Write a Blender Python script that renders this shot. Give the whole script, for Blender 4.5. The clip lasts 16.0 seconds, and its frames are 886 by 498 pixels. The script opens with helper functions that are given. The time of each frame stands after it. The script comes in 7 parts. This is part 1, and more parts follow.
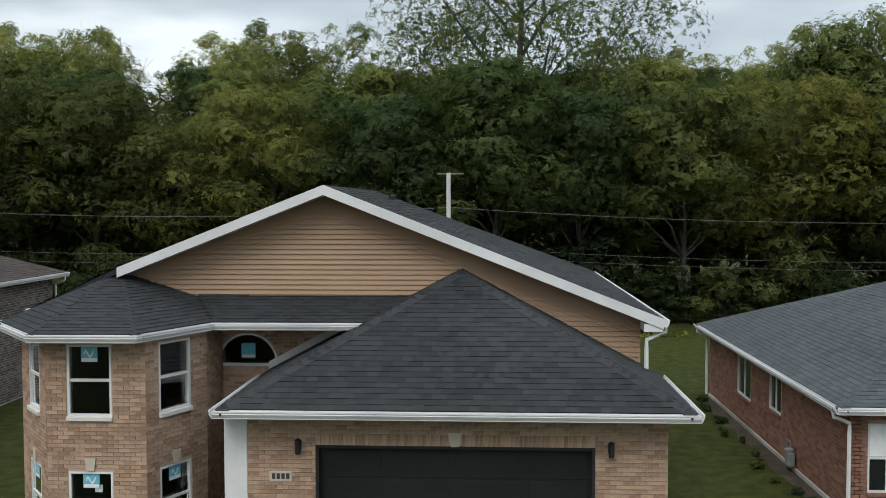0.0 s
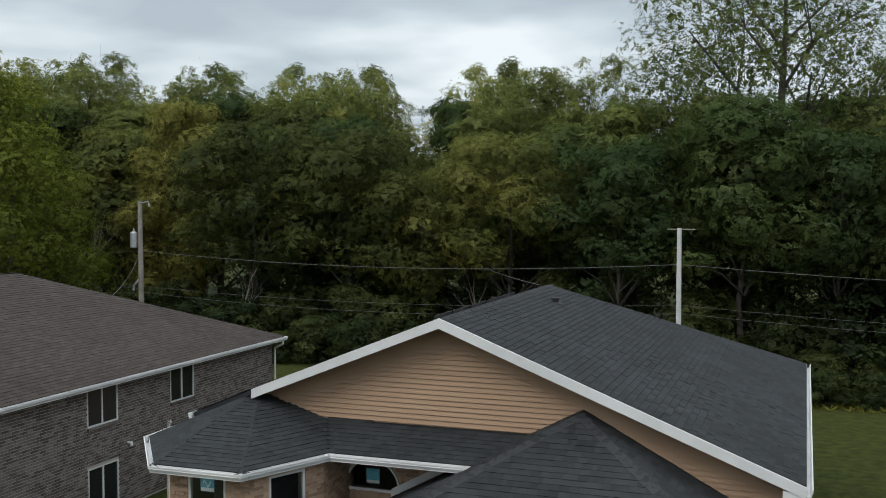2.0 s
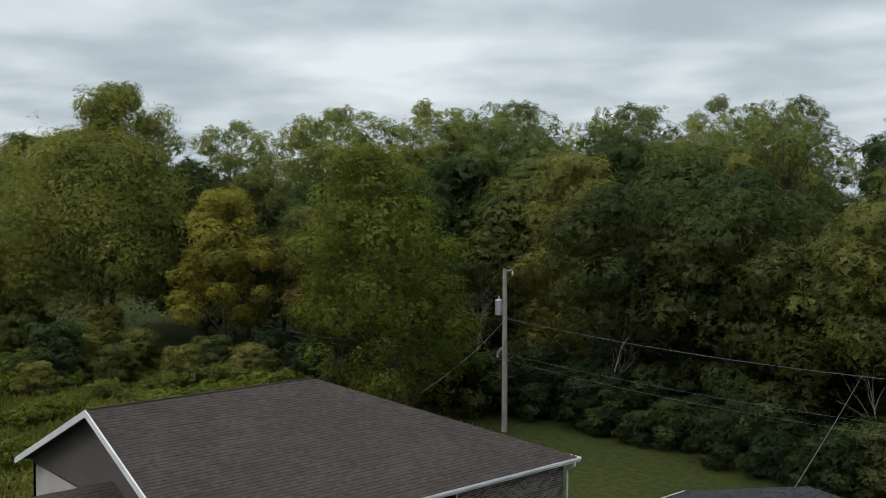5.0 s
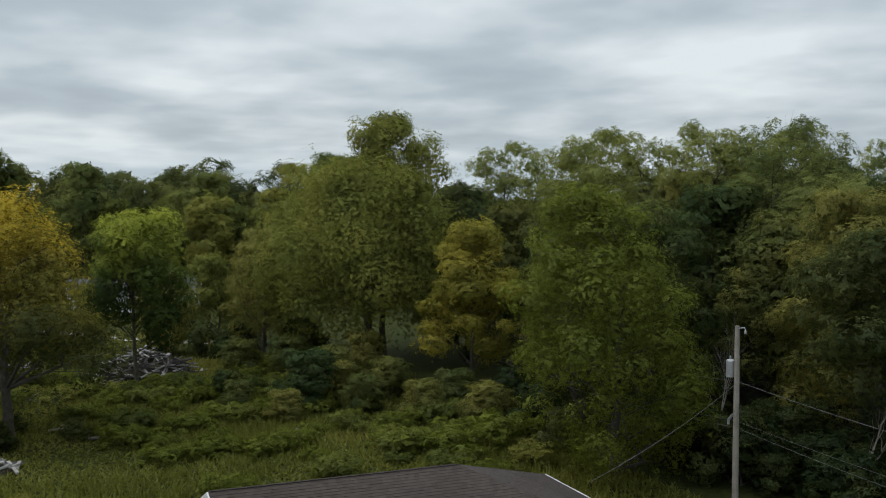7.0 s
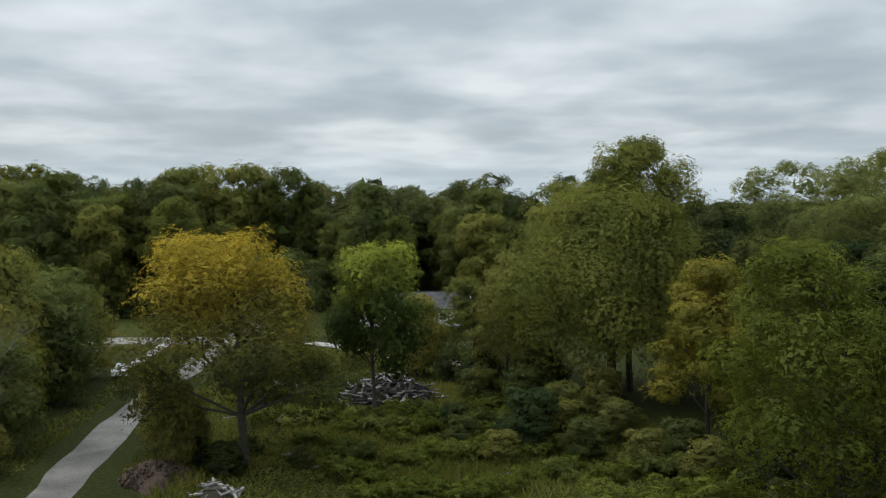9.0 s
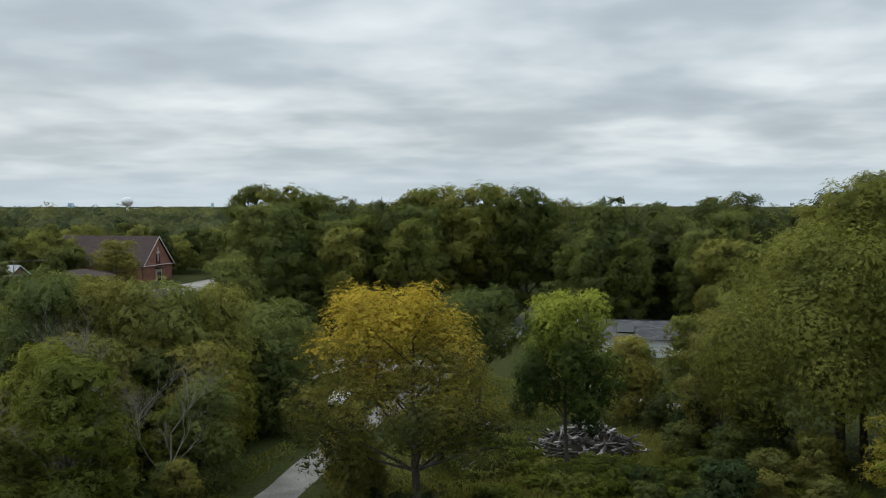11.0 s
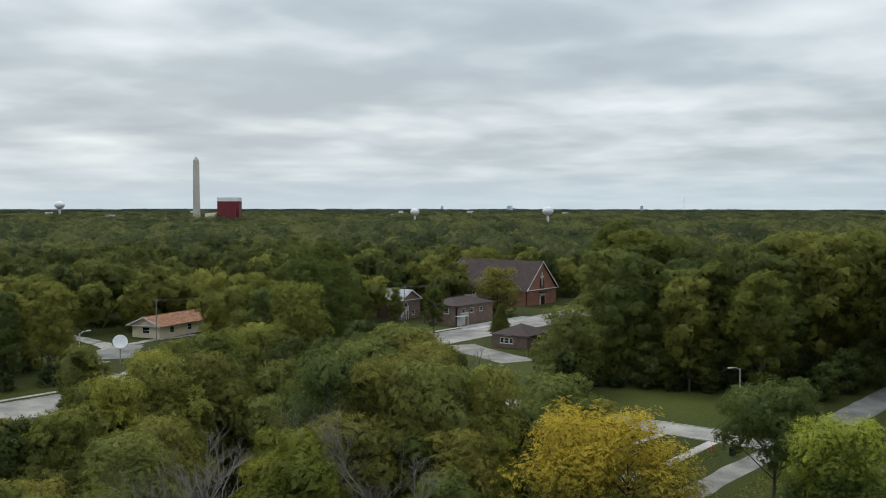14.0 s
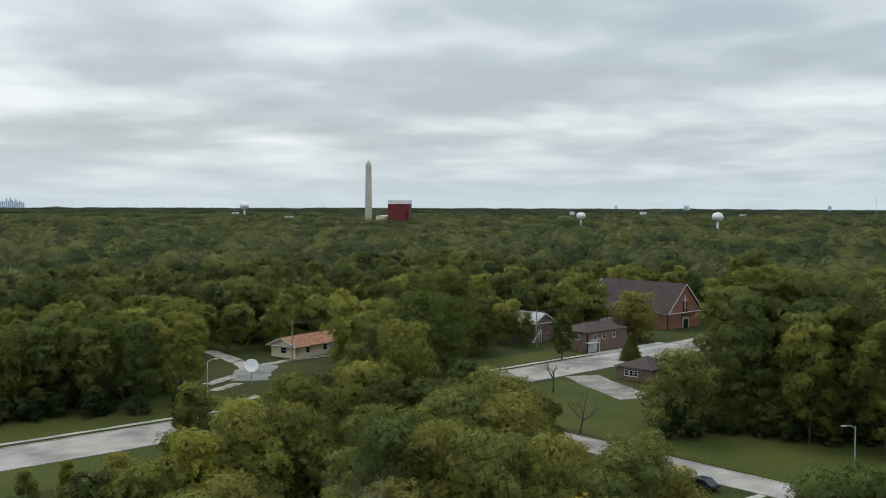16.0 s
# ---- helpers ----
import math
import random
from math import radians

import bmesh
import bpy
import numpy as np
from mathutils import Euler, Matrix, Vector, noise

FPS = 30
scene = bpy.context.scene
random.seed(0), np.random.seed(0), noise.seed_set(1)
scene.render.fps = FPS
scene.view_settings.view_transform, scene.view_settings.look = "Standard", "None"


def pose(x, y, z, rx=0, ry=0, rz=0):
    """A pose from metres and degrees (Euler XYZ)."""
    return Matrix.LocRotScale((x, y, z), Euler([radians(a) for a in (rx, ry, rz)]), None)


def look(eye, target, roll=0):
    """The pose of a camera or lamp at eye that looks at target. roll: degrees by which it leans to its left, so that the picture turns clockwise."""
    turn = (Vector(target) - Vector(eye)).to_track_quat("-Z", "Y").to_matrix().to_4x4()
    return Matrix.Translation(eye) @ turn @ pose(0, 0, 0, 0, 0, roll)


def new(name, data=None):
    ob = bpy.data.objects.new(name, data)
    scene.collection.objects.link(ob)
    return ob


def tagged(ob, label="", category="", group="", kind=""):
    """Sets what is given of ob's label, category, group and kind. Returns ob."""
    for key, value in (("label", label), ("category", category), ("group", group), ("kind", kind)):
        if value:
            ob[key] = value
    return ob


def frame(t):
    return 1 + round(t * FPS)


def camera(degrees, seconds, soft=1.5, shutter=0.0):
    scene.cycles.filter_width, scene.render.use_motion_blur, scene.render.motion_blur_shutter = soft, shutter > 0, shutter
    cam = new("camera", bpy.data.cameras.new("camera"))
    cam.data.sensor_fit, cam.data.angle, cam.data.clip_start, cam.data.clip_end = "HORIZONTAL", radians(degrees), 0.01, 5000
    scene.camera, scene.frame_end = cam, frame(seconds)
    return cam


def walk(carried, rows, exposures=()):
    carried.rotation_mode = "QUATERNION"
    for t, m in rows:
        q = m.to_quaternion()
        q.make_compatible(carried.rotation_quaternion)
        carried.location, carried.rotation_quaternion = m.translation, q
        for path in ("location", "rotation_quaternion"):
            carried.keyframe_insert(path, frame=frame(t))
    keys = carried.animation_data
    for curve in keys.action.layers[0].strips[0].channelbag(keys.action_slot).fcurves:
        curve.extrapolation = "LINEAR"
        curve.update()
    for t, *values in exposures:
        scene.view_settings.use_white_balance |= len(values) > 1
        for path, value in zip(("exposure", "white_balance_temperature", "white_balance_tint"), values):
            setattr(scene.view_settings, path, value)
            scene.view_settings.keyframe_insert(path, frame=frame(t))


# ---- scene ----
# ---------------------------------------------------------------- camera
cam = camera(48.88, 16.0, soft=0.95)
# seconds, x, y, z, yaw, pitch, roll
ROWS = [
    (0, 0.000, 0.000, 6.552, 2.917, -2.625, -0.069),
    (0.5, 0.859, 0.179, 7.222, 6.932, -2.660, -0.052),
    (1, 1.712, 0.523, 7.915, 11.247, -2.645, -0.042),
    (1.5, 2.551, 1.017, 8.570, 15.740, -2.634, -0.064),
    (2, 3.370, 1.672, 9.203, 20.435, -2.591, -0.066),
    (2.5, 4.141, 2.428, 9.877, 25.137, -2.582, -0.129),
    (3, 4.900, 3.358, 10.535, 29.848, -2.584, -0.086),
    (3.5, 5.632, 4.399, 11.188, 34.522, -2.640, -0.039),
    (4, 6.290, 5.595, 11.876, 39.237, -2.683, 0.007),
    (4.5, 6.805, 6.955, 12.528, 43.932, -2.637, -0.004),
    (5, 7.151, 8.459, 13.152, 48.646, -2.621, -0.006),
    (5.5, 7.371, 10.067, 13.762, 53.367, -2.611, -0.009),
    (6, 7.505, 11.747, 14.369, 58.089, -2.603, -0.016),
    (6.5, 7.595, 13.459, 14.989, 62.803, -2.589, -0.009),
    (7, 7.662, 15.188, 15.631, 67.548, -2.587, 0.019),
    (7.5, 7.676, 16.927, 16.263, 72.272, -2.578, 0.046),
    (8, 7.636, 18.663, 16.921, 76.950, -2.607, 0.096),
    (8.5, 7.538, 20.382, 17.621, 81.536, -2.609, 0.062),
    (9, 7.197, 22.009, 18.416, 85.722, -2.612, 0.033),
    (9.5, 6.629, 23.580, 19.293, 89.552, -2.613, 0.021),
    (10, 5.862, 25.167, 20.227, 93.351, -2.618, 0.016),
    (10.5, 4.922, 26.836, 21.200, 97.312, -2.628, 0.017),
    (11, 3.836, 28.660, 22.188, 101.810, -2.646, -0.027),
    (11.5, 2.595, 30.629, 23.167, 106.805, -2.583, -0.117),
    (12, 1.253, 32.620, 24.229, 111.844, -2.560, -0.165),
    (12.5, -0.189, 34.658, 25.384, 116.738, -2.547, -0.227),
    (13, -1.753, 36.713, 26.705, 119.877, -2.557, -0.178),
    (13.5, -3.316, 38.728, 28.193, 123.321, -2.572, -0.058),
    (14, -4.909, 40.665, 29.821, 126.822, -2.600, 0.061),
    (14.5, -6.522, 42.765, 31.347, 129.542, -2.649, 0.061),
    (15, -8.200, 44.847, 32.969, 132.031, -2.689, 0.071),
    (15.5, -9.870, 46.853, 34.660, 134.546, -2.711, 0.120),
    (16, -11.591, 48.889, 36.385, 137.079, -2.739, 0.180),
]
walk(cam, [(t, pose(x, y, z, 90 + pitch, -roll, yaw)) for t, x, y, z, yaw, pitch, roll in ROWS],
     exposures=[(0.0, 0.36), (2.0, 0.22), (4.0, 0.13), (7.0, 0.02), (11.0, 0.05), (16.0, 0.10)])

# ---------------------------------------------------------------- sky and sun
SUN_EL, SUN_AZ = radians(48), radians(200)
world = bpy.data.worlds.new("overcast_sky")
scene.world = world
world.use_nodes = True
wn, wl = world.node_tree.nodes, world.node_tree.links
wn.clear()


def wnode(kind, **kw):
    n = wn.new(kind)
    for k, v in kw.items():
        n.inputs[k].default_value = v
    return n


def wmath(op, a, b=None):
    n = wn.new("ShaderNodeMath")
    n.operation = op
    for i, v in enumerate((a, b)):
        if v is None:
            continue
        if isinstance(v, (int, float)):
            n.inputs[i].default_value = v
        else:
            wl.new(v, n.inputs[i])
    return n.outputs[0]


w_out = wn.new("ShaderNodeOutputWorld")
w_bg = wn.new("ShaderNodeBackground")
w_sky = wn.new("ShaderNodeTexSky")
w_sky.sky_type = "NISHITA"
w_sky.sun_disc = False
w_sky.sun_elevation, w_sky.sun_rotation = SUN_EL, SUN_AZ
w_sky.air_density, w_sky.dust_density = 1.2, 2.5
w_co = wn.new("ShaderNodeTexCoord")
w_sep = wn.new("ShaderNodeSeparateXYZ")
wl.new(w_co.outputs["Generated"], w_sep.inputs[0])
up = wmath("MAXIMUM", w_sep.outputs[2], 0.0)
lift = wmath("ADD", up, 0.12)
# the cloud layer is a level sheet: its pattern shrinks towards the horizon
w_vec = wn.new("ShaderNodeCombineXYZ")
wl.new(wmath("DIVIDE", w_sep.outputs[0], lift), w_vec.inputs[0])
wl.new(wmath("DIVIDE", w_sep.outputs[1], lift), w_vec.inputs[1])


def wnoise(scale, detail, rough, shift, stretch=(1, 1, 1), turn=0.0):
    m = wn.new("ShaderNodeMapping")
    m.inputs["Location"].default_value = shift
    m.inputs["Scale"].default_value = stretch
    m.inputs["Rotation"].default_value = (0, 0, turn)
    wl.new(w_vec.outputs[0], m.inputs[0])
    n = wnode("ShaderNodeTexNoise", Scale=scale, Detail=detail, Roughness=rough, Distortion=0.15)
    wl.new(m.outputs[0], n.inputs["Vector"])
    return n.outputs["Fac"]


cl_big = wnoise(0.45, 3.0, 0.42, (3.1, 7.7, 0), (1, 1, 1), 0.5)
cl_mid = wnoise(1.15, 3.0, 0.45, (11.3, 2.2, 0), (1, 1, 1), 0.0)
cl_fine = wnoise(3.0, 3.0, 0.45, (1.3, 5.2, 0))
mixed = wmath("ADD", wmath("MULTIPLY", cl_big, 0.40), wmath("ADD", wmath("MULTIPLY", cl_mid, 0.44), wmath("MULTIPLY", cl_fine, 0.16)))
ramp = wn.new("ShaderNodeValToRGB")
wl.new(mixed, ramp.inputs[0])
el = ramp.color_ramp.elements
el[0].position, el[0].color = 0.405, (0.41, 0.47, 0.525, 1)
el[1].position, el[1].color = 0.60, (0.765, 0.825, 0.855, 1)
e = el.new(0.46)
e.color = (0.465, 0.535, 0.585, 1)
e = el.new(0.52)
e.color = (0.59, 0.655, 0.70, 1)
# a thin paler, bluer strip just over the horizon
strip = wn.new("ShaderNodeMapRange")
strip.inputs["From Min"].default_value, strip.inputs["From Max"].default_value = 0.0, 0.07
strip.inputs["To Min"].default_value, strip.inputs["To Max"].default_value = 0.8, 0.0
wl.new(up, strip.inputs[0])
w_mix = wn.new("ShaderNodeMix")
w_mix.data_type = "RGBA"
wl.new(strip.outputs[0], w_mix.inputs["Factor"])
wl.new(ramp.outputs[0], w_mix.inputs["A"])
w_mix.inputs["B"].default_value = (0.55, 0.66, 0.735, 1)
# a little of the clear sky's colour comes through the deck
w_thin = wn.new("ShaderNodeMix")
w_thin.data_type, w_thin.blend_type = "RGBA", "ADD"
w_thin.inputs["Factor"].default_value = 0.012
wl.new(w_mix.outputs["Result"], w_thin.inputs["A"])
wl.new(w_sky.outputs[0], w_thin.inputs["B"])
wl.new(w_thin.outputs["Result"], w_bg.inputs[0])
# an overcast deck is brightest overhead
wl.new(wmath("MULTIPLY", wmath("ADD", wmath("MULTIPLY", wmath("MAXIMUM", wmath("SUBTRACT", up, 0.25), 0.0), 1.8), 1.0), 0.92), w_bg.inputs[1])
wl.new(w_bg.outputs[0], w_out.inputs[0])

sun = new("sun", bpy.data.lights.new("sun", "SUN"))
sun.data.energy, sun.data.angle, sun.data.color = 0.95, radians(28), (1.0, 0.965, 0.91)
sun.matrix_world = look((0, 0, 60), (-math.sin(SUN_AZ) * math.cos(SUN_EL), -math.cos(SUN_AZ) * math.cos(SUN_EL), 60 - math.sin(SUN_EL)))

# ---------------------------------------------------------------- materials


def surface(name, c1, c2, scale=3.0, rough=0.8, bump=0.15, fine=40.0, island=0.0, obj=0.0, metal=0.0, stain=0.0, dist=0.01):
    """Two colours mixed by noise at two scales, optional change from piece to piece, stains and fine relief."""
    m = bpy.data.materials.new(name)
    m.use_nodes = True
    n, l = m.node_tree.nodes, m.node_tree.links
    b = n["Principled BSDF"]
    co = n.new("ShaderNodeTexCoord")
    big, small = n.new("ShaderNodeTexNoise"), n.new("ShaderNodeTexNoise")
    big.inputs["Scale"].default_value, big.inputs["Detail"].default_value = scale, 4
    small.inputs["Scale"].default_value, small.inputs["Detail"].default_value = fine, 3
    for t in (big, small):
        l.new(co.outputs["Object"], t.inputs["Vector"])
    mixf = n.new("ShaderNodeMath")
    mixf.operation = "MULTIPLY_ADD"
    l.new(small.outputs["Fac"], mixf.inputs[0])
    mixf.inputs[1].default_value = 0.45
    half = n.new("ShaderNodeMath")
    half.operation = "MULTIPLY"
    l.new(big.outputs["Fac"], half.inputs[0])
    half.inputs[1].default_value = 0.55
    l.new(half.outputs[0], mixf.inputs[2])
    r = n.new("ShaderNodeValToRGB")
    r.color_ramp.elements[0].position, r.color_ramp.elements[1].position = 0.32, 0.68
    r.color_ramp.elements[0].color, r.color_ramp.elements[1].color = (*c1, 1), (*c2, 1)
    col = r.outputs[0]
    fac = mixf.outputs[0]
    amount = max(island, obj)
    if amount:
        # one random number for each piece, whether it is an object or an island of a larger mesh
        gi, oi = n.new("ShaderNodeNewGeometry"), n.new("ShaderNodeObjectInfo")
        both, fr, ad, sh = [n.new("ShaderNodeMath") for _ in range(4)]
        both.operation, fr.operation, ad.operation, sh.operation = "ADD", "FRACT", "MULTIPLY_ADD", "SUBTRACT"
        l.new(gi.outputs["Random Per Island"], both.inputs[0])
        l.new(oi.outputs["Random"], both.inputs[1])
        l.new(both.outputs[0], fr.inputs[0])
        l.new(fac, sh.inputs[0])
        sh.inputs[1].default_value = amount / 2
        l.new(fr.outputs[0], ad.inputs[0])
        ad.inputs[1].default_value = amount
        l.new(sh.outputs[0], ad.inputs[2])
        fac = ad.outputs[0]
    l.new(fac, r.inputs[0])
    if stain:
        st = n.new("ShaderNodeTexNoise")
        st.inputs["Scale"].default_value, st.inputs["Detail"].default_value = scale * 0.35, 6
        l.new(co.outputs["Object"], st.inputs["Vector"])
        sr = n.new("ShaderNodeValToRGB")
        sr.color_ramp.elements[0].position, sr.color_ramp.elements[1].position = 0.45, 0.7
        sr.color_ramp.elements[0].color = (1, 1, 1, 1)
        sr.color_ramp.elements[1].color = (1 - stain, 1 - stain, 1 - stain, 1)
        l.new(st.outputs["Fac"], sr.inputs[0])
        mu = n.new("ShaderNodeMix")
        mu.data_type, mu.blend_type = "RGBA", "MULTIPLY"
        mu.inputs["Factor"].default_value = 1
        l.new(col, mu.inputs["A"])
        l.new(sr.outputs[0], mu.inputs["B"])
        col = mu.outputs["Result"]
    l.new(col, b.inputs["Base Color"])
    b.inputs["Roughness"].default_value, b.inputs["Metallic"].default_value = rough, metal
    b.inputs["Specular IOR Level"].default_value = 0.3
    if bump:
        bp = n.new("ShaderNodeBump")
        bp.inputs["Strength"].default_value, bp.inputs["Distance"].default_value = bump, dist
        l.new(small.outputs["Fac"], bp.inputs["Height"])
        l.new(bp.outputs[0], b.inputs["Normal"])
    return m


def leafy(name, deep, mid, bright, thin=0.42, clump=0.3, grain=9.5, holes=0.475, spread=0.6, vary=0.12, turning=0.0, turn_at=9.0):
    """Leaves: the hue goes from tree to tree and in clumps; each spray is cut into small single leaves, grain to a metre,
    with gaps between them (none where the mesh is marked solid), and light comes through them."""
    m = bpy.data.materials.new(name)
    m.use_nodes = True
    n, l = m.node_tree.nodes, m.node_tree.links
    n.clear()

    def math_(op, a, b, c=None):
        k = n.new("ShaderNodeMath")
        k.operation = op
        for i, v in enumerate((a, b, c)):
            if v is None:
                continue
            if isinstance(v, (int, float)):
                k.inputs[i].default_value = v
            else:
                l.new(v, k.inputs[i])
        return k.outputs[0]

    def noise(scale, detail):
        k = n.new("ShaderNodeTexNoise")
        k.inputs["Scale"].default_value, k.inputs["Detail"].default_value = scale, detail
        l.new(co.outputs["Object"], k.inputs["Vector"])
        return k.outputs["Fac"]

    out = n.new("ShaderNodeOutputMaterial")
    co, geo, ob, tone = n.new("ShaderNodeTexCoord"), n.new("ShaderNodeNewGeometry"), n.new("ShaderNodeObjectInfo"), n.new("ShaderNodeAttribute")
    tone.attribute_name = "tone"
    # tone of the tree: its own random number and, in a wood of one mesh, that of each stem
    tree = math_("FRACT", math_("ADD", ob.outputs["Random"], tone.outputs["Fac"]), 0.0)
    hue = math_("MULTIPLY_ADD", tree, spread, math_("MULTIPLY_ADD", math_("SUBTRACT", noise(clump, 3), 0.5), 1.5, 0.5 - 0.5 * spread))
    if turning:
        # the ramp climbs with height; autumn colour comes to the crown's top first
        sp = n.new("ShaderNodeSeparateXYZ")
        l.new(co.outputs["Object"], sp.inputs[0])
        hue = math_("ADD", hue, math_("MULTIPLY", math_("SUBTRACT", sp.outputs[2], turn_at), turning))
    r = n.new("ShaderNodeValToRGB")
    e0, e1 = r.color_ramp.elements
    e0.position, e1.position = 0.12, 0.9
    e0.color, e1.color = (*deep, 1), (*bright, 1)
    r.color_ramp.elements.new(0.5).color = (*mid, 1)
    l.new(hue, r.inputs[0])
    # leaf by leaf
    cell = n.new("ShaderNodeTexVoronoi")
    cell.inputs["Scale"].default_value = grain
    l.new(co.outputs["Object"], cell.inputs["Vector"])
    own = n.new("ShaderNodeSeparateColor")
    l.new(cell.outputs["Color"], own.inputs[0])
    val = math_("MULTIPLY_ADD", geo.outputs["Random Per Island"], vary, math_("MULTIPLY_ADD", own.outputs[0], 0.6, 0.7 - 0.5 * vary))
    hs = n.new("ShaderNodeHueSaturation")
    l.new(val, hs.inputs["Value"])
    l.new(r.outputs[0], hs.inputs["Color"])
    d, t, g = n.new("ShaderNodeBsdfDiffuse"), n.new("ShaderNodeBsdfTranslucent"), n.new("ShaderNodeBsdfGlossy")
    mx, mg = n.new("ShaderNodeMixShader"), n.new("ShaderNodeMixShader")
    l.new(hs.outputs[0], d.inputs[0])
    l.new(hs.outputs[0], t.inputs[0])
    g.inputs["Roughness"].default_value = 0.55
    g.inputs[0].default_value = (0.6, 0.62, 0.6, 1)
    mx.inputs[0].default_value, mg.inputs[0].default_value = thin, 0.012
    l.new(d.outputs[0], mx.inputs[1])
    l.new(t.outputs[0], mx.inputs[2])
    l.new(mx.outputs[0], mg.inputs[1])
    l.new(g.outputs[0], mg.inputs[2])
    if holes:
        tr, mh = n.new("ShaderNodeBsdfTransparent"), n.new("ShaderNodeMixShader")
        solid = n.new("ShaderNodeAttribute")
        solid.attribute_name = "solid"
        l.new(math_("LESS_THAN", cell.outputs["Distance"], math_("MULTIPLY_ADD", solid.outputs["Fac"], 0.25, holes)), mh.inputs[0])
        l.new(tr.outputs[0], mh.inputs[1])
        l.new(mg.outputs[0], mh.inputs[2])
        l.new(mh.outputs[0], out.inputs[0])
    else:
        l.new(mg.outputs[0], out.inputs[0])
    return m


M = {}
M["brick"] = surface("tan_brick", (0.235, 0.145, 0.098), (0.43, 0.295, 0.205), 2.2, 0.9, 0.3, 30, island=0.33)
M["mortar"] = surface("tan_mortar", (0.37, 0.28, 0.215), (0.45, 0.345, 0.27), 2.0, 0.95, 0.2, 60)
M["sill"] = surface("limestone_sill", (0.50, 0.48, 0.45), (0.62, 0.60, 0.56), 4.0, 0.8, 0.1, 50)
M["cap"] = surface("charcoal_ridge_cap", (0.0240, 0.0248, 0.0272), (0.0368, 0.0376, 0.0400), 0.8, 0.9, 0.4, 90, island=0.1)
M["stone"] = surface("pale_stone", (0.42, 0.36, 0.29), (0.52, 0.46, 0.38), 4.0, 0.85, 0.2, 50)
M["shingle"] = surface("charcoal_shingle", (0.0125, 0.0142, 0.0152), (0.0290, 0.0320, 0.0342), 0.8, 0.9, 0.5, 60, island=0.26, stain=0.15)
M["under"] = surface("charcoal_underlay", (0.012, 0.014, 0.017), (0.03, 0.034, 0.04), 1.5, 0.95, 0.3, 80)
M["siding"] = surface("tan_siding", (0.285, 0.18, 0.112), (0.35, 0.23, 0.145), 0.7, 0.6, 0.06, 60, obj=0.1)
M["white"] = surface("white_trim", (0.53, 0.53, 0.53), (0.67, 0.67, 0.66), 1.6, 0.5, 0.03, 40, stain=0.12)
M["door"] = surface("black_door", (0.012, 0.012, 0.013), (0.022, 0.022, 0.024), 1.2, 0.38, 0.03, 30)
M["black"] = surface("black_metal", (0.01, 0.01, 0.01), (0.025, 0.025, 0.025), 3, 0.45, 0.05, 30)
M["sticker"] = surface("blue_sticker", (0.10, 0.36, 0.46), (0.16, 0.46, 0.56), 6, 0.5, 0.0)
M["paper"] = surface("white_paper", (0.6, 0.62, 0.62), (0.75, 0.76, 0.76), 6, 0.6, 0.0)
M["ink"] = surface("dark_ink", (0.03, 0.03, 0.03), (0.05, 0.05, 0.05), 6, 0.6, 0.0)
M["vent"] = surface("black_vent", (0.012, 0.012, 0.013), (0.03, 0.03, 0.032), 3, 0.6, 0.1)
M["gbrick"] = surface("grey_brick", (0.07, 0.058, 0.052), (0.19, 0.163, 0.15), 3.0, 0.9, 0.3, 30, island=0.4)
M["gmortar"] = surface("grey_mortar", (0.32, 0.30, 0.28), (0.42, 0.395, 0.37), 2, 0.95, 0.2, 60)
M["bshingle"] = surface("brown_shingle", (0.0375, 0.0285, 0.0240), (0.0590, 0.0465, 0.0395), 0.7, 0.9, 0.5, 90, island=0.3, stain=0.2)
M["gsiding"] = surface("grey_brown_siding", (0.0620, 0.0527, 0.0496), (0.0868, 0.0744, 0.0694), 0.7, 0.6, 0.06, 60, obj=0.1)
M["rbrick"] = surface("red_brick", (0.135, 0.066, 0.046), (0.27, 0.142, 0.098), 3.0, 0.9, 0.3, 30, island=0.32)
M["rmortar"] = surface("red_brick_mortar", (0.24, 0.17, 0.135), (0.33, 0.25, 0.205), 2, 0.95, 0.2, 60)
M["slate"] = surface("grey_shingle", (0.0378, 0.0441, 0.0477), (0.0684, 0.0774, 0.0828), 0.6, 0.9, 0.5, 60, island=0.25, stain=0.2)
M["metal"] = surface("galvanised_metal", (0.35, 0.36, 0.37), (0.5, 0.51, 0.52), 5, 0.45, 0.1, 40, metal=0.6)
M["pole"] = surface("weathered_pole_wood", (0.16, 0.14, 0.12), (0.34, 0.31, 0.27), 1.5, 0.9, 0.5, 25)
M["palepole"] = surface("pale_painted_pole", (0.40, 0.40, 0.39), (0.56, 0.56, 0.55), 1.5, 0.8, 0.3, 25)
M["wire"] = surface("grey_cable", (0.09, 0.09, 0.085), (0.14, 0.14, 0.13), 2, 0.5, 0.0)
M["meter"] = surface("grey_meter", (0.12, 0.13, 0.13), (0.22, 0.23, 0.23), 8, 0.5, 0.1)
M["concrete"] = surface("pale_concrete", (0.26, 0.25, 0.225), (0.47, 0.45, 0.415), 0.5, 0.9, 0.3, 9, stain=0.4)
M["oldroad"] = surface("worn_pale_road", (0.20, 0.188, 0.166), (0.37, 0.35, 0.32), 0.3, 0.95, 0.4, 5, stain=0.5)
M["asphalt"] = surface("grey_asphalt", (0.11, 0.108, 0.10), (0.22, 0.215, 0.20), 0.35, 0.95, 0.4, 7, stain=0.5)
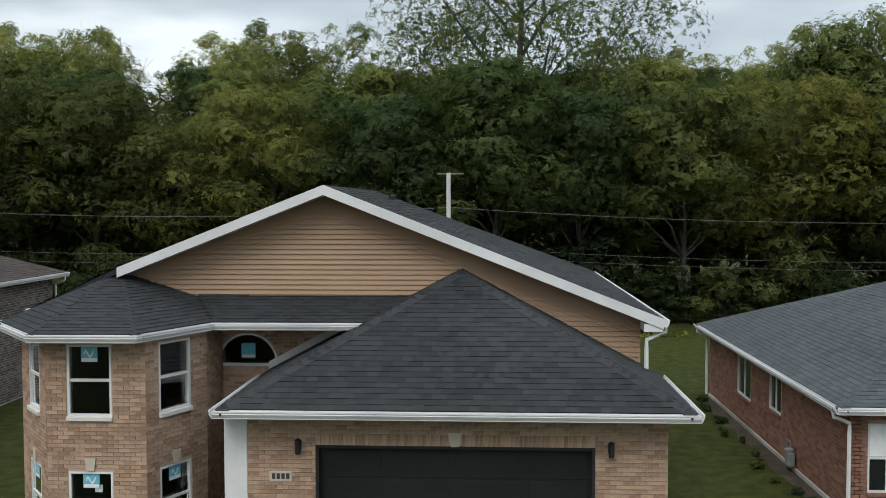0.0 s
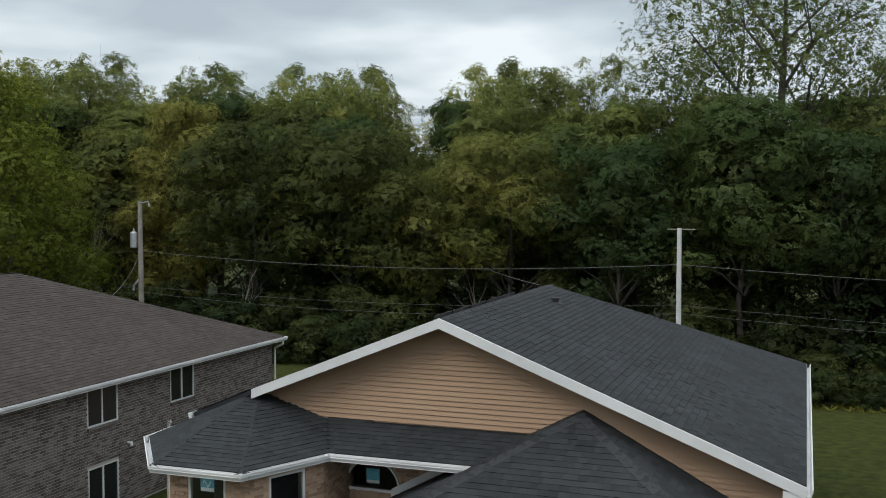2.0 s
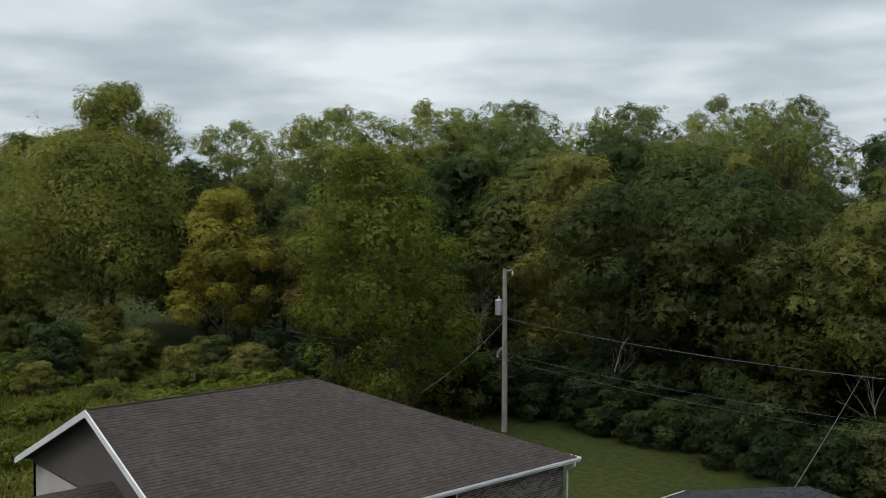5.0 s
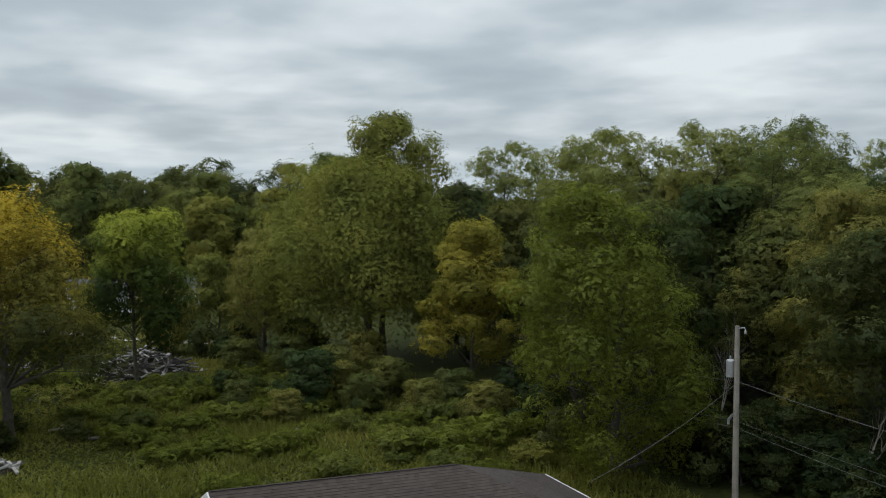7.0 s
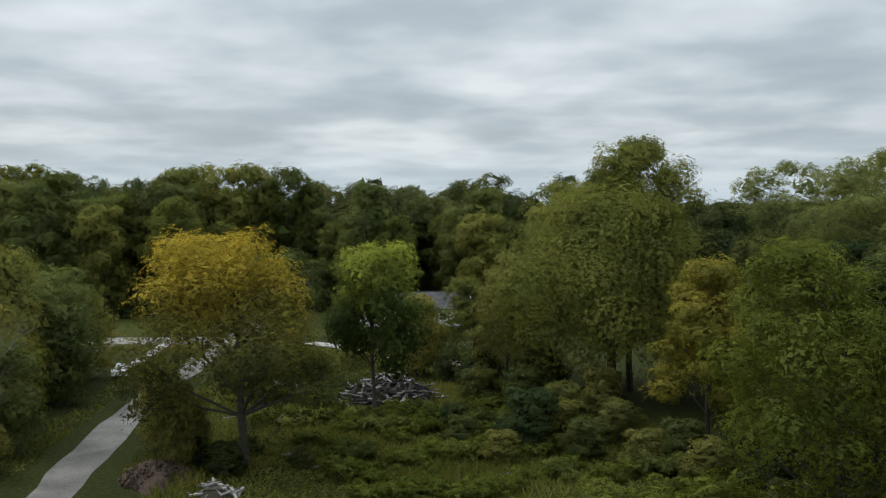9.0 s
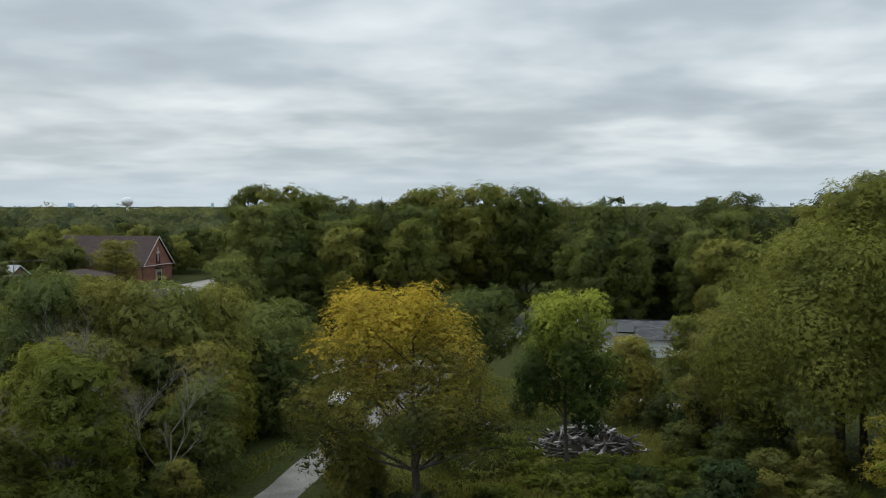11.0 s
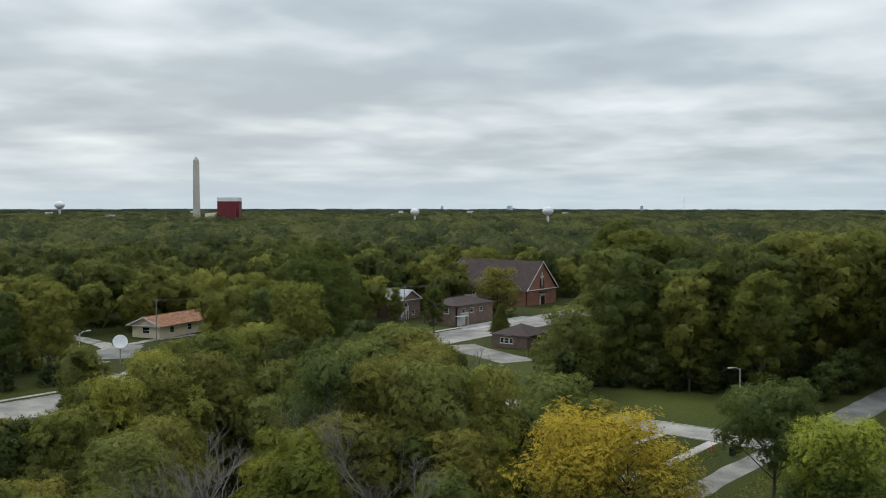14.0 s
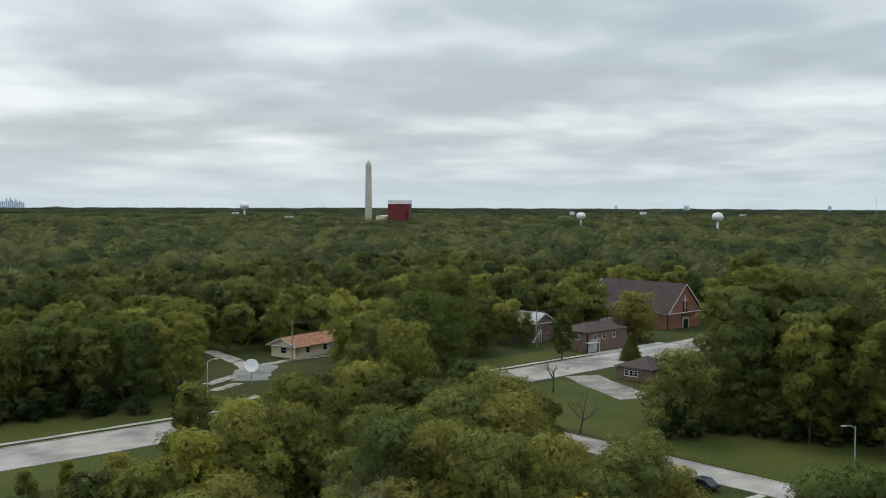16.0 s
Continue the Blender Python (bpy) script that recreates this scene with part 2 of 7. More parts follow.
M["gravel"] = surface("pale_gravel", (0.10, 0.10, 0.075), (0.44, 0.42, 0.37), 0.9, 0.95, 0.4, 6, stain=0.6)
M["laneway"] = surface("weathered_lane", (0.13, 0.122, 0.105), (0.29, 0.275, 0.25), 0.4, 0.95, 0.4, 6, stain=0.5)
M["bark"] = surface("dark_bark", (0.035, 0.03, 0.025), (0.10, 0.088, 0.072), 2.5, 0.95, 0.7, 16)
M["deadbark"] = surface("bleached_bark", (0.14, 0.125, 0.105), (0.27, 0.245, 0.21), 2.5, 0.95, 0.5, 16)
M["redsoil"] = surface("reddish_soil", (0.045, 0.031, 0.022), (0.115, 0.078, 0.056), 1.5, 0.95, 0.6, 9, stain=0.3)
M["dirt"] = surface("brown_soil", (0.022, 0.02, 0.013), (0.075, 0.06, 0.042), 1.5, 0.95, 0.6, 9, stain=0.3)
M["whitewall"] = surface("white_siding_wall", (0.50, 0.51, 0.52), (0.66, 0.67, 0.67), 0.7, 0.7, 0.05, 12)
M["orange"] = surface("terracotta_shingle", (0.19, 0.085, 0.045), (0.31, 0.155, 0.088), 0.5, 0.9, 0.4, 12, island=0.4)
M["cream"] = surface("cream_wall", (0.60, 0.50, 0.33), (0.72, 0.63, 0.46), 0.6, 0.85, 0.1, 20)
M["cbrick"] = surface("church_brick", (0.17, 0.072, 0.048), (0.28, 0.135, 0.095), 0.9, 0.9, 0.3, 22, stain=0.15)
M["croof"] = surface("dark_brown_roof", (0.040, 0.027, 0.025), (0.066, 0.045, 0.042), 0.5, 0.9, 0.4, 15, island=0.2)
M["bbrick"] = surface("brown_brick", (0.11, 0.075, 0.06), (0.22, 0.15, 0.12), 0.9, 0.9, 0.3, 22)
M["greyroof"] = surface("dark_grey_roof", (0.06, 0.06, 0.065), (0.11, 0.11, 0.115), 0.5, 0.9, 0.4, 15, island=0.4)
M["tin"] = surface("pale_tin_roof", (0.15, 0.18, 0.19), (0.25, 0.285, 0.30), 0.6, 0.55, 0.1, 15, metal=0.2)
M["redmetal"] = surface("red_cladding", (0.12, 0.018, 0.024), (0.17, 0.03, 0.036), 0.05, 0.7, 0.0, 1.0)
M["chimney"] = surface("grey_chimney", (0.42, 0.385, 0.34), (0.52, 0.48, 0.43), 0.05, 0.9, 0.0, 0.8)
M["farwhite"] = surface("far_white_wall", (0.6, 0.6, 0.6), (0.78, 0.78, 0.78), 0.1, 0.8, 0.0, 1.0)
# pale blue stands in for the haze over far towers and blocks
M["farblue"] = surface("far_tower_glass", (0.30, 0.42, 0.53), (0.36, 0.48, 0.58), 0.02, 0.7, 0.0, 0.3)
M["wood"] = surface("weathered_timber", (0.045, 0.04, 0.038), (0.28, 0.268, 0.255), 2.0, 0.95, 0.4, 20, island=0.9)
M["rubble"] = surface("pale_rubble", (0.08, 0.075, 0.065), (0.36, 0.345, 0.32), 2.0, 0.95, 0.4, 14, island=0.8)
M["hydrant"] = surface("red_hydrant_paint", (0.35, 0.04, 0.02), (0.5, 0.07, 0.035), 6, 0.5, 0.05)
M["carblue"] = surface("dark_car_paint", (0.015, 0.02, 0.03), (0.03, 0.04, 0.055), 2, 0.25, 0.0)
M["rubber"] = surface("black_rubber", (0.01, 0.01, 0.01), (0.025, 0.025, 0.025), 4, 0.8, 0.1)

glass = bpy.data.materials.new("window_glass")
glass.use_nodes = True
gb = glass.node_tree.nodes["Principled BSDF"]
gb.inputs["Base Color"].default_value = (0.8, 0.85, 0.86, 1)
gb.inputs["Roughness"].default_value = 0.02
gb.inputs["Transmission Weight"].default_value = 1.0
gb.inputs["IOR"].default_value = 1.33
M["glass"] = glass
dark = bpy.data.materials.new("dark_window_glass")
dark.use_nodes = True
db = dark.node_tree.nodes["Principled BSDF"]
db.inputs["Base Color"].default_value = (0.012, 0.014, 0.016, 1)
db.inputs["Roughness"].default_value = 0.05
M["dark"] = dark

M["leaf"] = leafy("green_leaves", (0.0402, 0.0644, 0.0195), (0.0936, 0.1115, 0.0276), (0.1874, 0.1784, 0.0406), spread=0.9)
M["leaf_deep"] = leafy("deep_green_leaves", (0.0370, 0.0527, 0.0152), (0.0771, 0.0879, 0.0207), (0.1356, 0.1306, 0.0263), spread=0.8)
M["leaf_olive"] = leafy("olive_leaves", (0.0591, 0.0867, 0.0246), (0.1079, 0.1338, 0.0370), (0.1681, 0.1883, 0.0527), spread=0.9)
M["leaf_lime"] = leafy("bright_green_leaves", (0.0720, 0.0923, 0.0119), (0.1266, 0.1483, 0.0190), (0.1815, 0.1985, 0.0297), spread=0.0)
M["leaf_pale"] = leafy("pale_green_leaves", (0.0867, 0.1090, 0.0307), (0.1586, 0.1809, 0.0478), (0.2417, 0.2539, 0.0683))
M["leaf_willow"] = leafy("willow_leaves", (0.1032, 0.1232, 0.0242), (0.1851, 0.1958, 0.0367), (0.2749, 0.2695, 0.0551), spread=0.0)
# darker green low in the crown, brighter towards its top
M["leaf_bright_top"] = leafy("fresh_green_leaves", (0.048, 0.076, 0.018), (0.10, 0.135, 0.026), (0.30, 0.33, 0.045), spread=0.0, turning=0.10, turn_at=10.6)
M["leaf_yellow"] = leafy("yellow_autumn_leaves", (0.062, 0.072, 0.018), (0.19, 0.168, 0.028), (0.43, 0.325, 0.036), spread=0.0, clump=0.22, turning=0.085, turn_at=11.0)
M["leaf_gold"] = leafy("yellow_green_leaves", (0.11, 0.12, 0.018), (0.24, 0.22, 0.034), (0.40, 0.33, 0.05), spread=0.1)
M["leaf_rust"] = leafy("turning_brown_leaves", (0.075, 0.07, 0.02), (0.13, 0.105, 0.03), (0.20, 0.15, 0.045))
# darker than the other greens: the wood's deep shade is put into it
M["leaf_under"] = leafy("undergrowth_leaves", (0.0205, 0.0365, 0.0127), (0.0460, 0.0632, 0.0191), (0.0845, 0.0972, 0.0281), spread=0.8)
M["copse"] = leafy("lane_green_leaves", (0.0770, 0.0970, 0.0187), (0.1368, 0.1524, 0.0298), (0.2080, 0.2056, 0.0408), spread=0.9)
M["copse_deep"] = leafy("lane_deep_green_leaves", (0.0735, 0.0981, 0.0272), (0.1280, 0.1508, 0.0382), (0.1946, 0.2035, 0.0493))
M["copse_olive"] = leafy("lane_olive_leaves", (0.1162, 0.1208, 0.0266), (0.1893, 0.1805, 0.0375), (0.2683, 0.2393, 0.0518), spread=0.9)
M["copse_lime"] = leafy("lane_bright_green_leaves", (0.0978, 0.1143, 0.0156), (0.1718, 0.1818, 0.0248), (0.2466, 0.2436, 0.0376), spread=0.9)
M["grass"] = leafy("meadow_grass", (0.0722, 0.0808, 0.0141), (0.1445, 0.1487, 0.0260), (0.2210, 0.2125, 0.0477), clump=0.12, holes=0, spread=0.0)


# ---------------------------------------------------------------- geometry helpers
ORIGIN = {}


def root(name, x, y, z=0.0, turn=0.0, label="", category="", group="", kind=""):
    ob = new(name)
    ob.empty_display_size = 0.3
    ob.location, ob.rotation_euler = (x, y, z), (0, 0, radians(turn))
    ORIGIN[ob.name] = Vector((x, y, z)) if not turn else Vector((0, 0, 0))
    return tagged(ob, label, category, group, kind)


class Geo:
    """Collects vertices and faces for one mesh."""

    def __init__(self):
        self.v, self.f = [], []

    def add(self, verts, faces):
        k = len(self.v)
        self.v += [tuple(p) for p in verts]
        self.f += [tuple(i + k for i in f) for f in faces]
        return self

    def box(self, x0, y0, z0, x1, y1, z1, m=None):
        p = [Vector((x, y, z)) for z in (z0, z1) for x, y in ((x0, y0), (x1, y0), (x1, y1), (x0, y1))]
        if m is not None:
            p = [m @ q for q in p]
        return self.add(p, [(3, 2, 1, 0), (4, 5, 6, 7), (0, 1, 5, 4), (1, 2, 6, 5), (2, 3, 7, 6), (3, 0, 4, 7)])

    def slab(self, poly, depth):
        """A flat polygon with thickness, given by an offset vector."""
        n, d = len(poly), Vector(depth)
        a = [Vector(p) for p in poly]
        return self.add(a + [p + d for p in a], [tuple(range(n)), tuple(range(2 * n - 1, n - 1, -1))] + [((i + 1) % n, i, i + n, (i + 1) % n + n) for i in range(n)])

    def tube(self, path, radii, sides=6, cap=True):
        path = [Vector(p) for p in path]
        if isinstance(radii, (int, float)):
            radii = [radii] * len(path)
        rings = []
        for i, p in enumerate(path):
            d = (path[min(i + 1, len(path) - 1)] - path[max(i - 1, 0)]).normalized()
            s = d.orthogonal().normalized()
            if i:
                s = (prev - d * prev.dot(d)).normalized()
            prev = s
            q = d.cross(s)
            rings.append([p + (s * math.cos(2 * math.pi * k / sides) + q * math.sin(2 * math.pi * k / sides)) * radii[i] for k in range(sides)])
        v = [p for r in rings for p in r]
        f = [(i * sides + k, i * sides + (k + 1) % sides, (i + 1) * sides + (k + 1) % sides, (i + 1) * sides + k) for i in range(len(path) - 1) for k in range(sides)]
        if cap:
            f += [tuple(range(sides - 1, -1, -1)), tuple(range(len(v) - sides, len(v)))]
        return self.add(v, f)

    def lathe(self, profile, centre, sides=16):
        """profile: (radius, height) from below to above, turned round the upright through centre."""
        c = Vector(centre)
        v = [c + Vector((r * math.cos(2 * math.pi * k / sides), r * math.sin(2 * math.pi * k / sides), h)) for r, h in profile for k in range(sides)]
        f = [(i * sides + k, i * sides + (k + 1) % sides, (i + 1) * sides + (k + 1) % sides, (i + 1) * sides + k) for i in range(len(profile) - 1) for k in range(sides)]
        f += [tuple(range(sides - 1, -1, -1)), tuple(range(len(v) - sides, len(v)))]
        return self.add(v, f)

    def make(self, name, mat, parent=None, label="", bevel=0.0, smooth=False, **tags):
        o = ORIGIN.get(parent.name, Vector()) if parent else Vector()
        me = bpy.data.meshes.new(name)
        me.from_pydata([Vector(p) - o for p in self.v], [], self.f)
        me.materials.append(mat)
        if bevel:
            bm = bmesh.new()
            bm.from_mesh(me)
            bmesh.ops.bevel(bm, geom=bm.edges[:], offset=bevel, segments=1, affect="EDGES", clamp_overlap=True)
            bm.to_mesh(me)
            bm.free()
        if smooth:
            me.shade_smooth()
        ob = new(name, me)
        if parent:
            ob.parent = parent
            ORIGIN[ob.name] = o
        return tagged(ob, label, **tags)


def array_mesh(name, co, k, tone=None, solid=None, nrm=None):
    """A mesh from a numpy array of corners, k in turn to a face; tone and solid are numbers for each face, nrm the way it is shaded."""
    n = len(co) // k
    me = bpy.data.meshes.new(name)
    me.vertices.add(n * k)
    me.vertices.foreach_set("co", np.ascontiguousarray(co, np.float32).ravel())
    me.loops.add(n * k)
    me.loops.foreach_set("vertex_index", np.arange(n * k, dtype=np.int32))
    me.polygons.add(n)
    me.polygons.foreach_set("loop_start", np.arange(0, n * k, k, dtype=np.int32))
    me.polygons.foreach_set("loop_total", np.full(n, k, np.int32))
    me.update(calc_edges=True)
    for key, val in (("tone", tone), ("solid", solid)):
        if val is not None:
            me.attributes.new(key, "FLOAT", "FACE").data.foreach_set("value", np.ascontiguousarray(val, np.float32))
    if nrm is not None:
        me.shade_smooth()
        nrm = nrm / (np.linalg.norm(nrm, axis=1)[:, None] + 1e-9)
        me.normals_split_custom_set_from_vertices(np.repeat(nrm, k, axis=0))
    return me


BOX_F = [(4, 5, 6, 7), (0, 1, 5, 4), (1, 2, 6, 5), (2, 3, 7, 6), (3, 0, 4, 7)]
piece_meshes = {}


def piece_mesh(name, l, w, h, mat):
    """A block l x w x h about its own middle, open at the back, shared by all alike pieces."""
    key = (name, round(l, 3), round(w, 3), round(h, 3))
    if key not in piece_meshes:
        me = bpy.data.meshes.new(name)
        v = [(x, y, z) for z in (-h / 2, h / 2) for x, y in ((-l / 2, -w / 2), (l / 2, -w / 2), (l / 2, w / 2), (-l / 2, w / 2))]
        me.from_pydata(v, [], BOX_F)
        me.materials.append(mat)
        piece_meshes[key] = me
    return piece_meshes[key]


LATE = []  # pieces of walls and roofs, laid last


def pieces(name, frames, sizes, mat, parent, near, limit=300, stuff="", faces=None):
    """frames: matrices of the middles of blocks with sizes (l, w, h). The limit nearest to the point near become objects, the rest one mesh."""
    order = sorted(range(len(frames)), key=lambda i: (frames[i].translation - Vector(near)).length)
    usual = max(set(sizes), key=sizes.count) if sizes else None
    single = [i for i in order if sizes[i] == usual][:limit]
    rest = sorted(set(range(len(frames))) - set(single))
    o = ORIGIN.get(parent.name, Vector())
    for i in single:
        ob = new(name, piece_mesh(name + "_" + mat.name, *sizes[i], mat))
        ob.name = name
        ob.parent = parent
        ob.matrix_local = Matrix.Translation(-o) @ frames[i]
    if rest:
        g = Geo()
        for i in rest:
            l, w, h = sizes[i]
            v = [frames[i] @ Vector((x, y, z)) for z in (-h / 2, h / 2) for x, y in ((-l / 2, -w / 2), (l / 2, -w / 2), (l / 2, w / 2), (-l / 2, w / 2))]
            g.add(v, faces or BOX_F)
        g.make(stuff or name + "work", mat, parent, kind="stuff")


def basis(p, u, v, n):
    u, v, n = Vector(u), Vector(v), Vector(n)
    return Matrix(((u.x, v.x, n.x, p[0]), (u.y, v.y, n.y, p[1]), (u.z, v.z, n.z, p[2]), (0, 0, 0, 1)))


def wall(parent, p0, p1, z0, z1, thick, mat, openings=(), name="wall", label=""):
    """An upright wall from p0 to p1 (its outer face; inside lies to the left of the way from p0 to p1), with openings (u0, u1, z0, z1) through it."""
    a, b = Vector((*p0, 0)), Vector((*p1, 0))
    u = (b - a).normalized()
    n = Vector((-u.y, u.x, 0))
    L = (b - a).length
    us = sorted({0, L, *[o[0] for o in openings], *[o[1] for o in openings]})
    zs = sorted({z0, z1, *[o[2] for o in openings], *[o[3] for o in openings]})
    g = Geo()
    m = basis(a, u, n, (0, 0, 1))
    ids = {}

    def vid(i, j, k):
        if (i, j, k) not in ids:
            ids[i, j, k] = len(g.v)
            g.v.append(tuple(m @ Vector((us[i], (0, thick)[k], zs[j]))))
        return ids[i, j, k]

    def solid(i, j):
        if not (0 <= i < len(us) - 1 and 0 <= j < len(zs) - 1):
            return False
        cu, cz = (us[i] + us[i + 1]) / 2, (zs[j] + zs[j + 1]) / 2
        return not any(o[0] < cu < o[1] and o[2] < cz < o[3] for o in openings)

    for i in range(len(us) - 1):
        for j in range(len(zs) - 1):
            if not solid(i, j):
                continue
            g.f.append((vid(i, j, 0), vid(i + 1, j, 0), vid(i + 1, j + 1, 0), vid(i, j + 1, 0)))
            g.f.append((vid(i, j, 1), vid(i, j + 1, 1), vid(i + 1, j + 1, 1), vid(i + 1, j, 1)))
            for (ni_, nj), (c0, c1) in {(i - 1, j): ((i, j), (i, j + 1)), (i + 1, j): ((i + 1, j), (i + 1, j + 1)), (i, j - 1): ((i, j), (i + 1, j)), (i, j + 1): ((i, j + 1), (i + 1, j + 1))}.items():
                if not solid(ni_, nj):
                    g.f.append((vid(*c0, 0), vid(*c1, 0), vid(*c1, 1), vid(*c0, 1)))
    return g.make(name, mat, parent, label), u, -n, L


def bricks(w, p0, u, n, L, z0, z1, openings, mat, near, limit=300, bl=0.2, bh=0.067, joint=0.011, holes=None):
    """Bricks in running bond on the outer face of a wall; they stand 8 mm proud of the joints."""
    frames, sizes = [], []
    rng = random.Random(round(L * 977 + z1 * 131))
    rows = int((z1 - z0) / (bh + joint))
    up_ = Vector((0, 0, 1))
    for r in range(rows):
        zc = z0 + (r + 0.5) * (bh + joint)
        x = -(bl + joint) / 2 * (r % 2)
        while x < L:
            a, b = max(x, 0.0), min(x + bl, L)
            x += bl + joint
            cuts = [(o[0], o[1]) for o in openings if o[2] - bh / 2 < zc < o[3] + bh / 2]
            if holes:
                cuts += holes(zc)
            for c0, c1 in cuts:
                if c0 <= a and b <= c1:
                    a = b
                elif c0 < b and a < c0:
                    b = c0
                elif a < c1 and c1 < b:
                    a = c1
            if b - a < 0.035:
                continue
            c = Vector((*p0, 0)) + Vector(u) * ((a + b) / 2) + up_ * zc + Vector(n) * (0.002 + rng.random() * 0.003)
            frames.append(basis(c, u, up_, n))
            sizes.append((round(b - a, 3), bh, 0.016))
    pieces("brick", frames, sizes, mat, w, near, limit)


def shingles(parent, poly, mat, near, limit=300, expo=0.145, tab=0.19, lift=0.0, name="shingle"):
    """Courses of shingle tabs over a planar roof face; poly: its corners, the eave first (from left to right seen from outside)."""
    p = [Vector(q) for q in poly]
    u = (p[1] - p[0]).normalized()
    n = (p[1] - p[0]).cross(p[2] - p[0]).normalized()
    if n.z < 0:
        n = -n
    v = n.cross(u).normalized()
    if v.z < 0:
        v, u = -v, -u
    loc = [((q - p[0]).dot(u), (q - p[0]).dot(v)) for q in p]
    top = max(q[1] for q in loc)
    rng = random.Random(round(top * 7919))
    frames, sizes = [], []
    k = 0
    while (k + 0.3) * expo < top:
        yv = (k + 0.5) * expo
        xs = []
        for i in range(len(loc)):
            (x0, y0), (x1, y1) = loc[i], loc[(i + 1) % len(loc)]
            if (y0 <= yv < y1) or (y1 <= yv < y0):
                xs.append(x0 + (x1 - x0) * (yv - y0) / (y1 - y0))
        k += 1
        if len(xs) < 2:
            continue
        a, b = min(xs), max(xs)
        x = a - rng.random() * tab
        while x < b:
            w = tab * rng.choice((0.45, 0.7, 1.0, 1.0, 1.0, 1.0, 1.4))
            s, e_ = max(x, a), min(x + w, b)
            x += w
            if e_ - s < 0.03:
                continue
            th = rng.choice((0.012, 0.014, 0.018))
            c = p[0] + u * ((s + e_) / 2) + v * yv + n * (th / 2 + 0.006 + lift)
            t = -0.055
            vv = (v * math.cos(t) + n * math.sin(t)).normalized()
            frames.append(basis(c, u, vv, u.cross(vv)))
            sizes.append((round(e_ - s, 3), expo * 0.985, th))
    pieces(name, frames, sizes, mat, parent, near, limit, "shingling", [(4, 5, 6, 7), (0, 1, 5, 4)])


def gutter(parent, pts, out, h=0.13, w=0.12, mat=None, name="gutter", closed=False):
    """An open box gutter along an eave; pts run along the roof edge, out gives for each run the way outwards."""
    g = Geo()
    for (a, b), o in zip(zip(pts[:-1], pts[1:]), out):
        a, b, o = Vector(a), Vector(b), Vector(o).normalized()
        z = Vector((0, 0, 1))
        prof = [(0.0, 0.01), (0.0, -h), (w * 0.62, -h), (w * 0.62, -h * 0.84), (w * 0.7, -h * 0.8), (w * 0.97, -h * 0.36), (w * 0.9, -h * 0.30), (w * 0.9, -h * 0.16), (w, -h * 0.12), (w, 0.012), (w - 0.018, 0.012), (w - 0.03, -h * 0.35), (w * 0.55, -h + 0.018), (0.014, -h + 0.018), (0.014, 0.01)]
        d = (b - a).normalized() * (w * 0.42)
        k = len(prof)
        v = [a - d + o * x + z * y for x, y in prof] + [b + d + o * x + z * y for x, y in prof]
        g.add(v, [(i, (i + 1) % k, (i + 1) % k + k, i + k) for i in range(k)] + [tuple(range(k - 1, -1, -1)), tuple(range(k, 2 * k))])
    return g.make(name, mat or M["white"], parent, "white metal gutter")


def downspout(parent, top, way, z_end, reach=0.45, drop=0.45, mat=None):
    """A rectangular pipe from a gutter, with two elbows back to the wall and down to the ground."""
    t, w = Vector(top), Vector(way)
    path = [t, t + Vector((0, 0, -0.12)), t + w * reach + Vector((0, 0, -drop)), t + w * reach + Vector((0, 0, -drop - 0.2))]
    path.append(Vector((path[-1].x, path[-1].y, z_end)))
    return Geo().tube(path, 0.045, 6).make("downspout", mat or M["white"], parent, "white metal downspout")


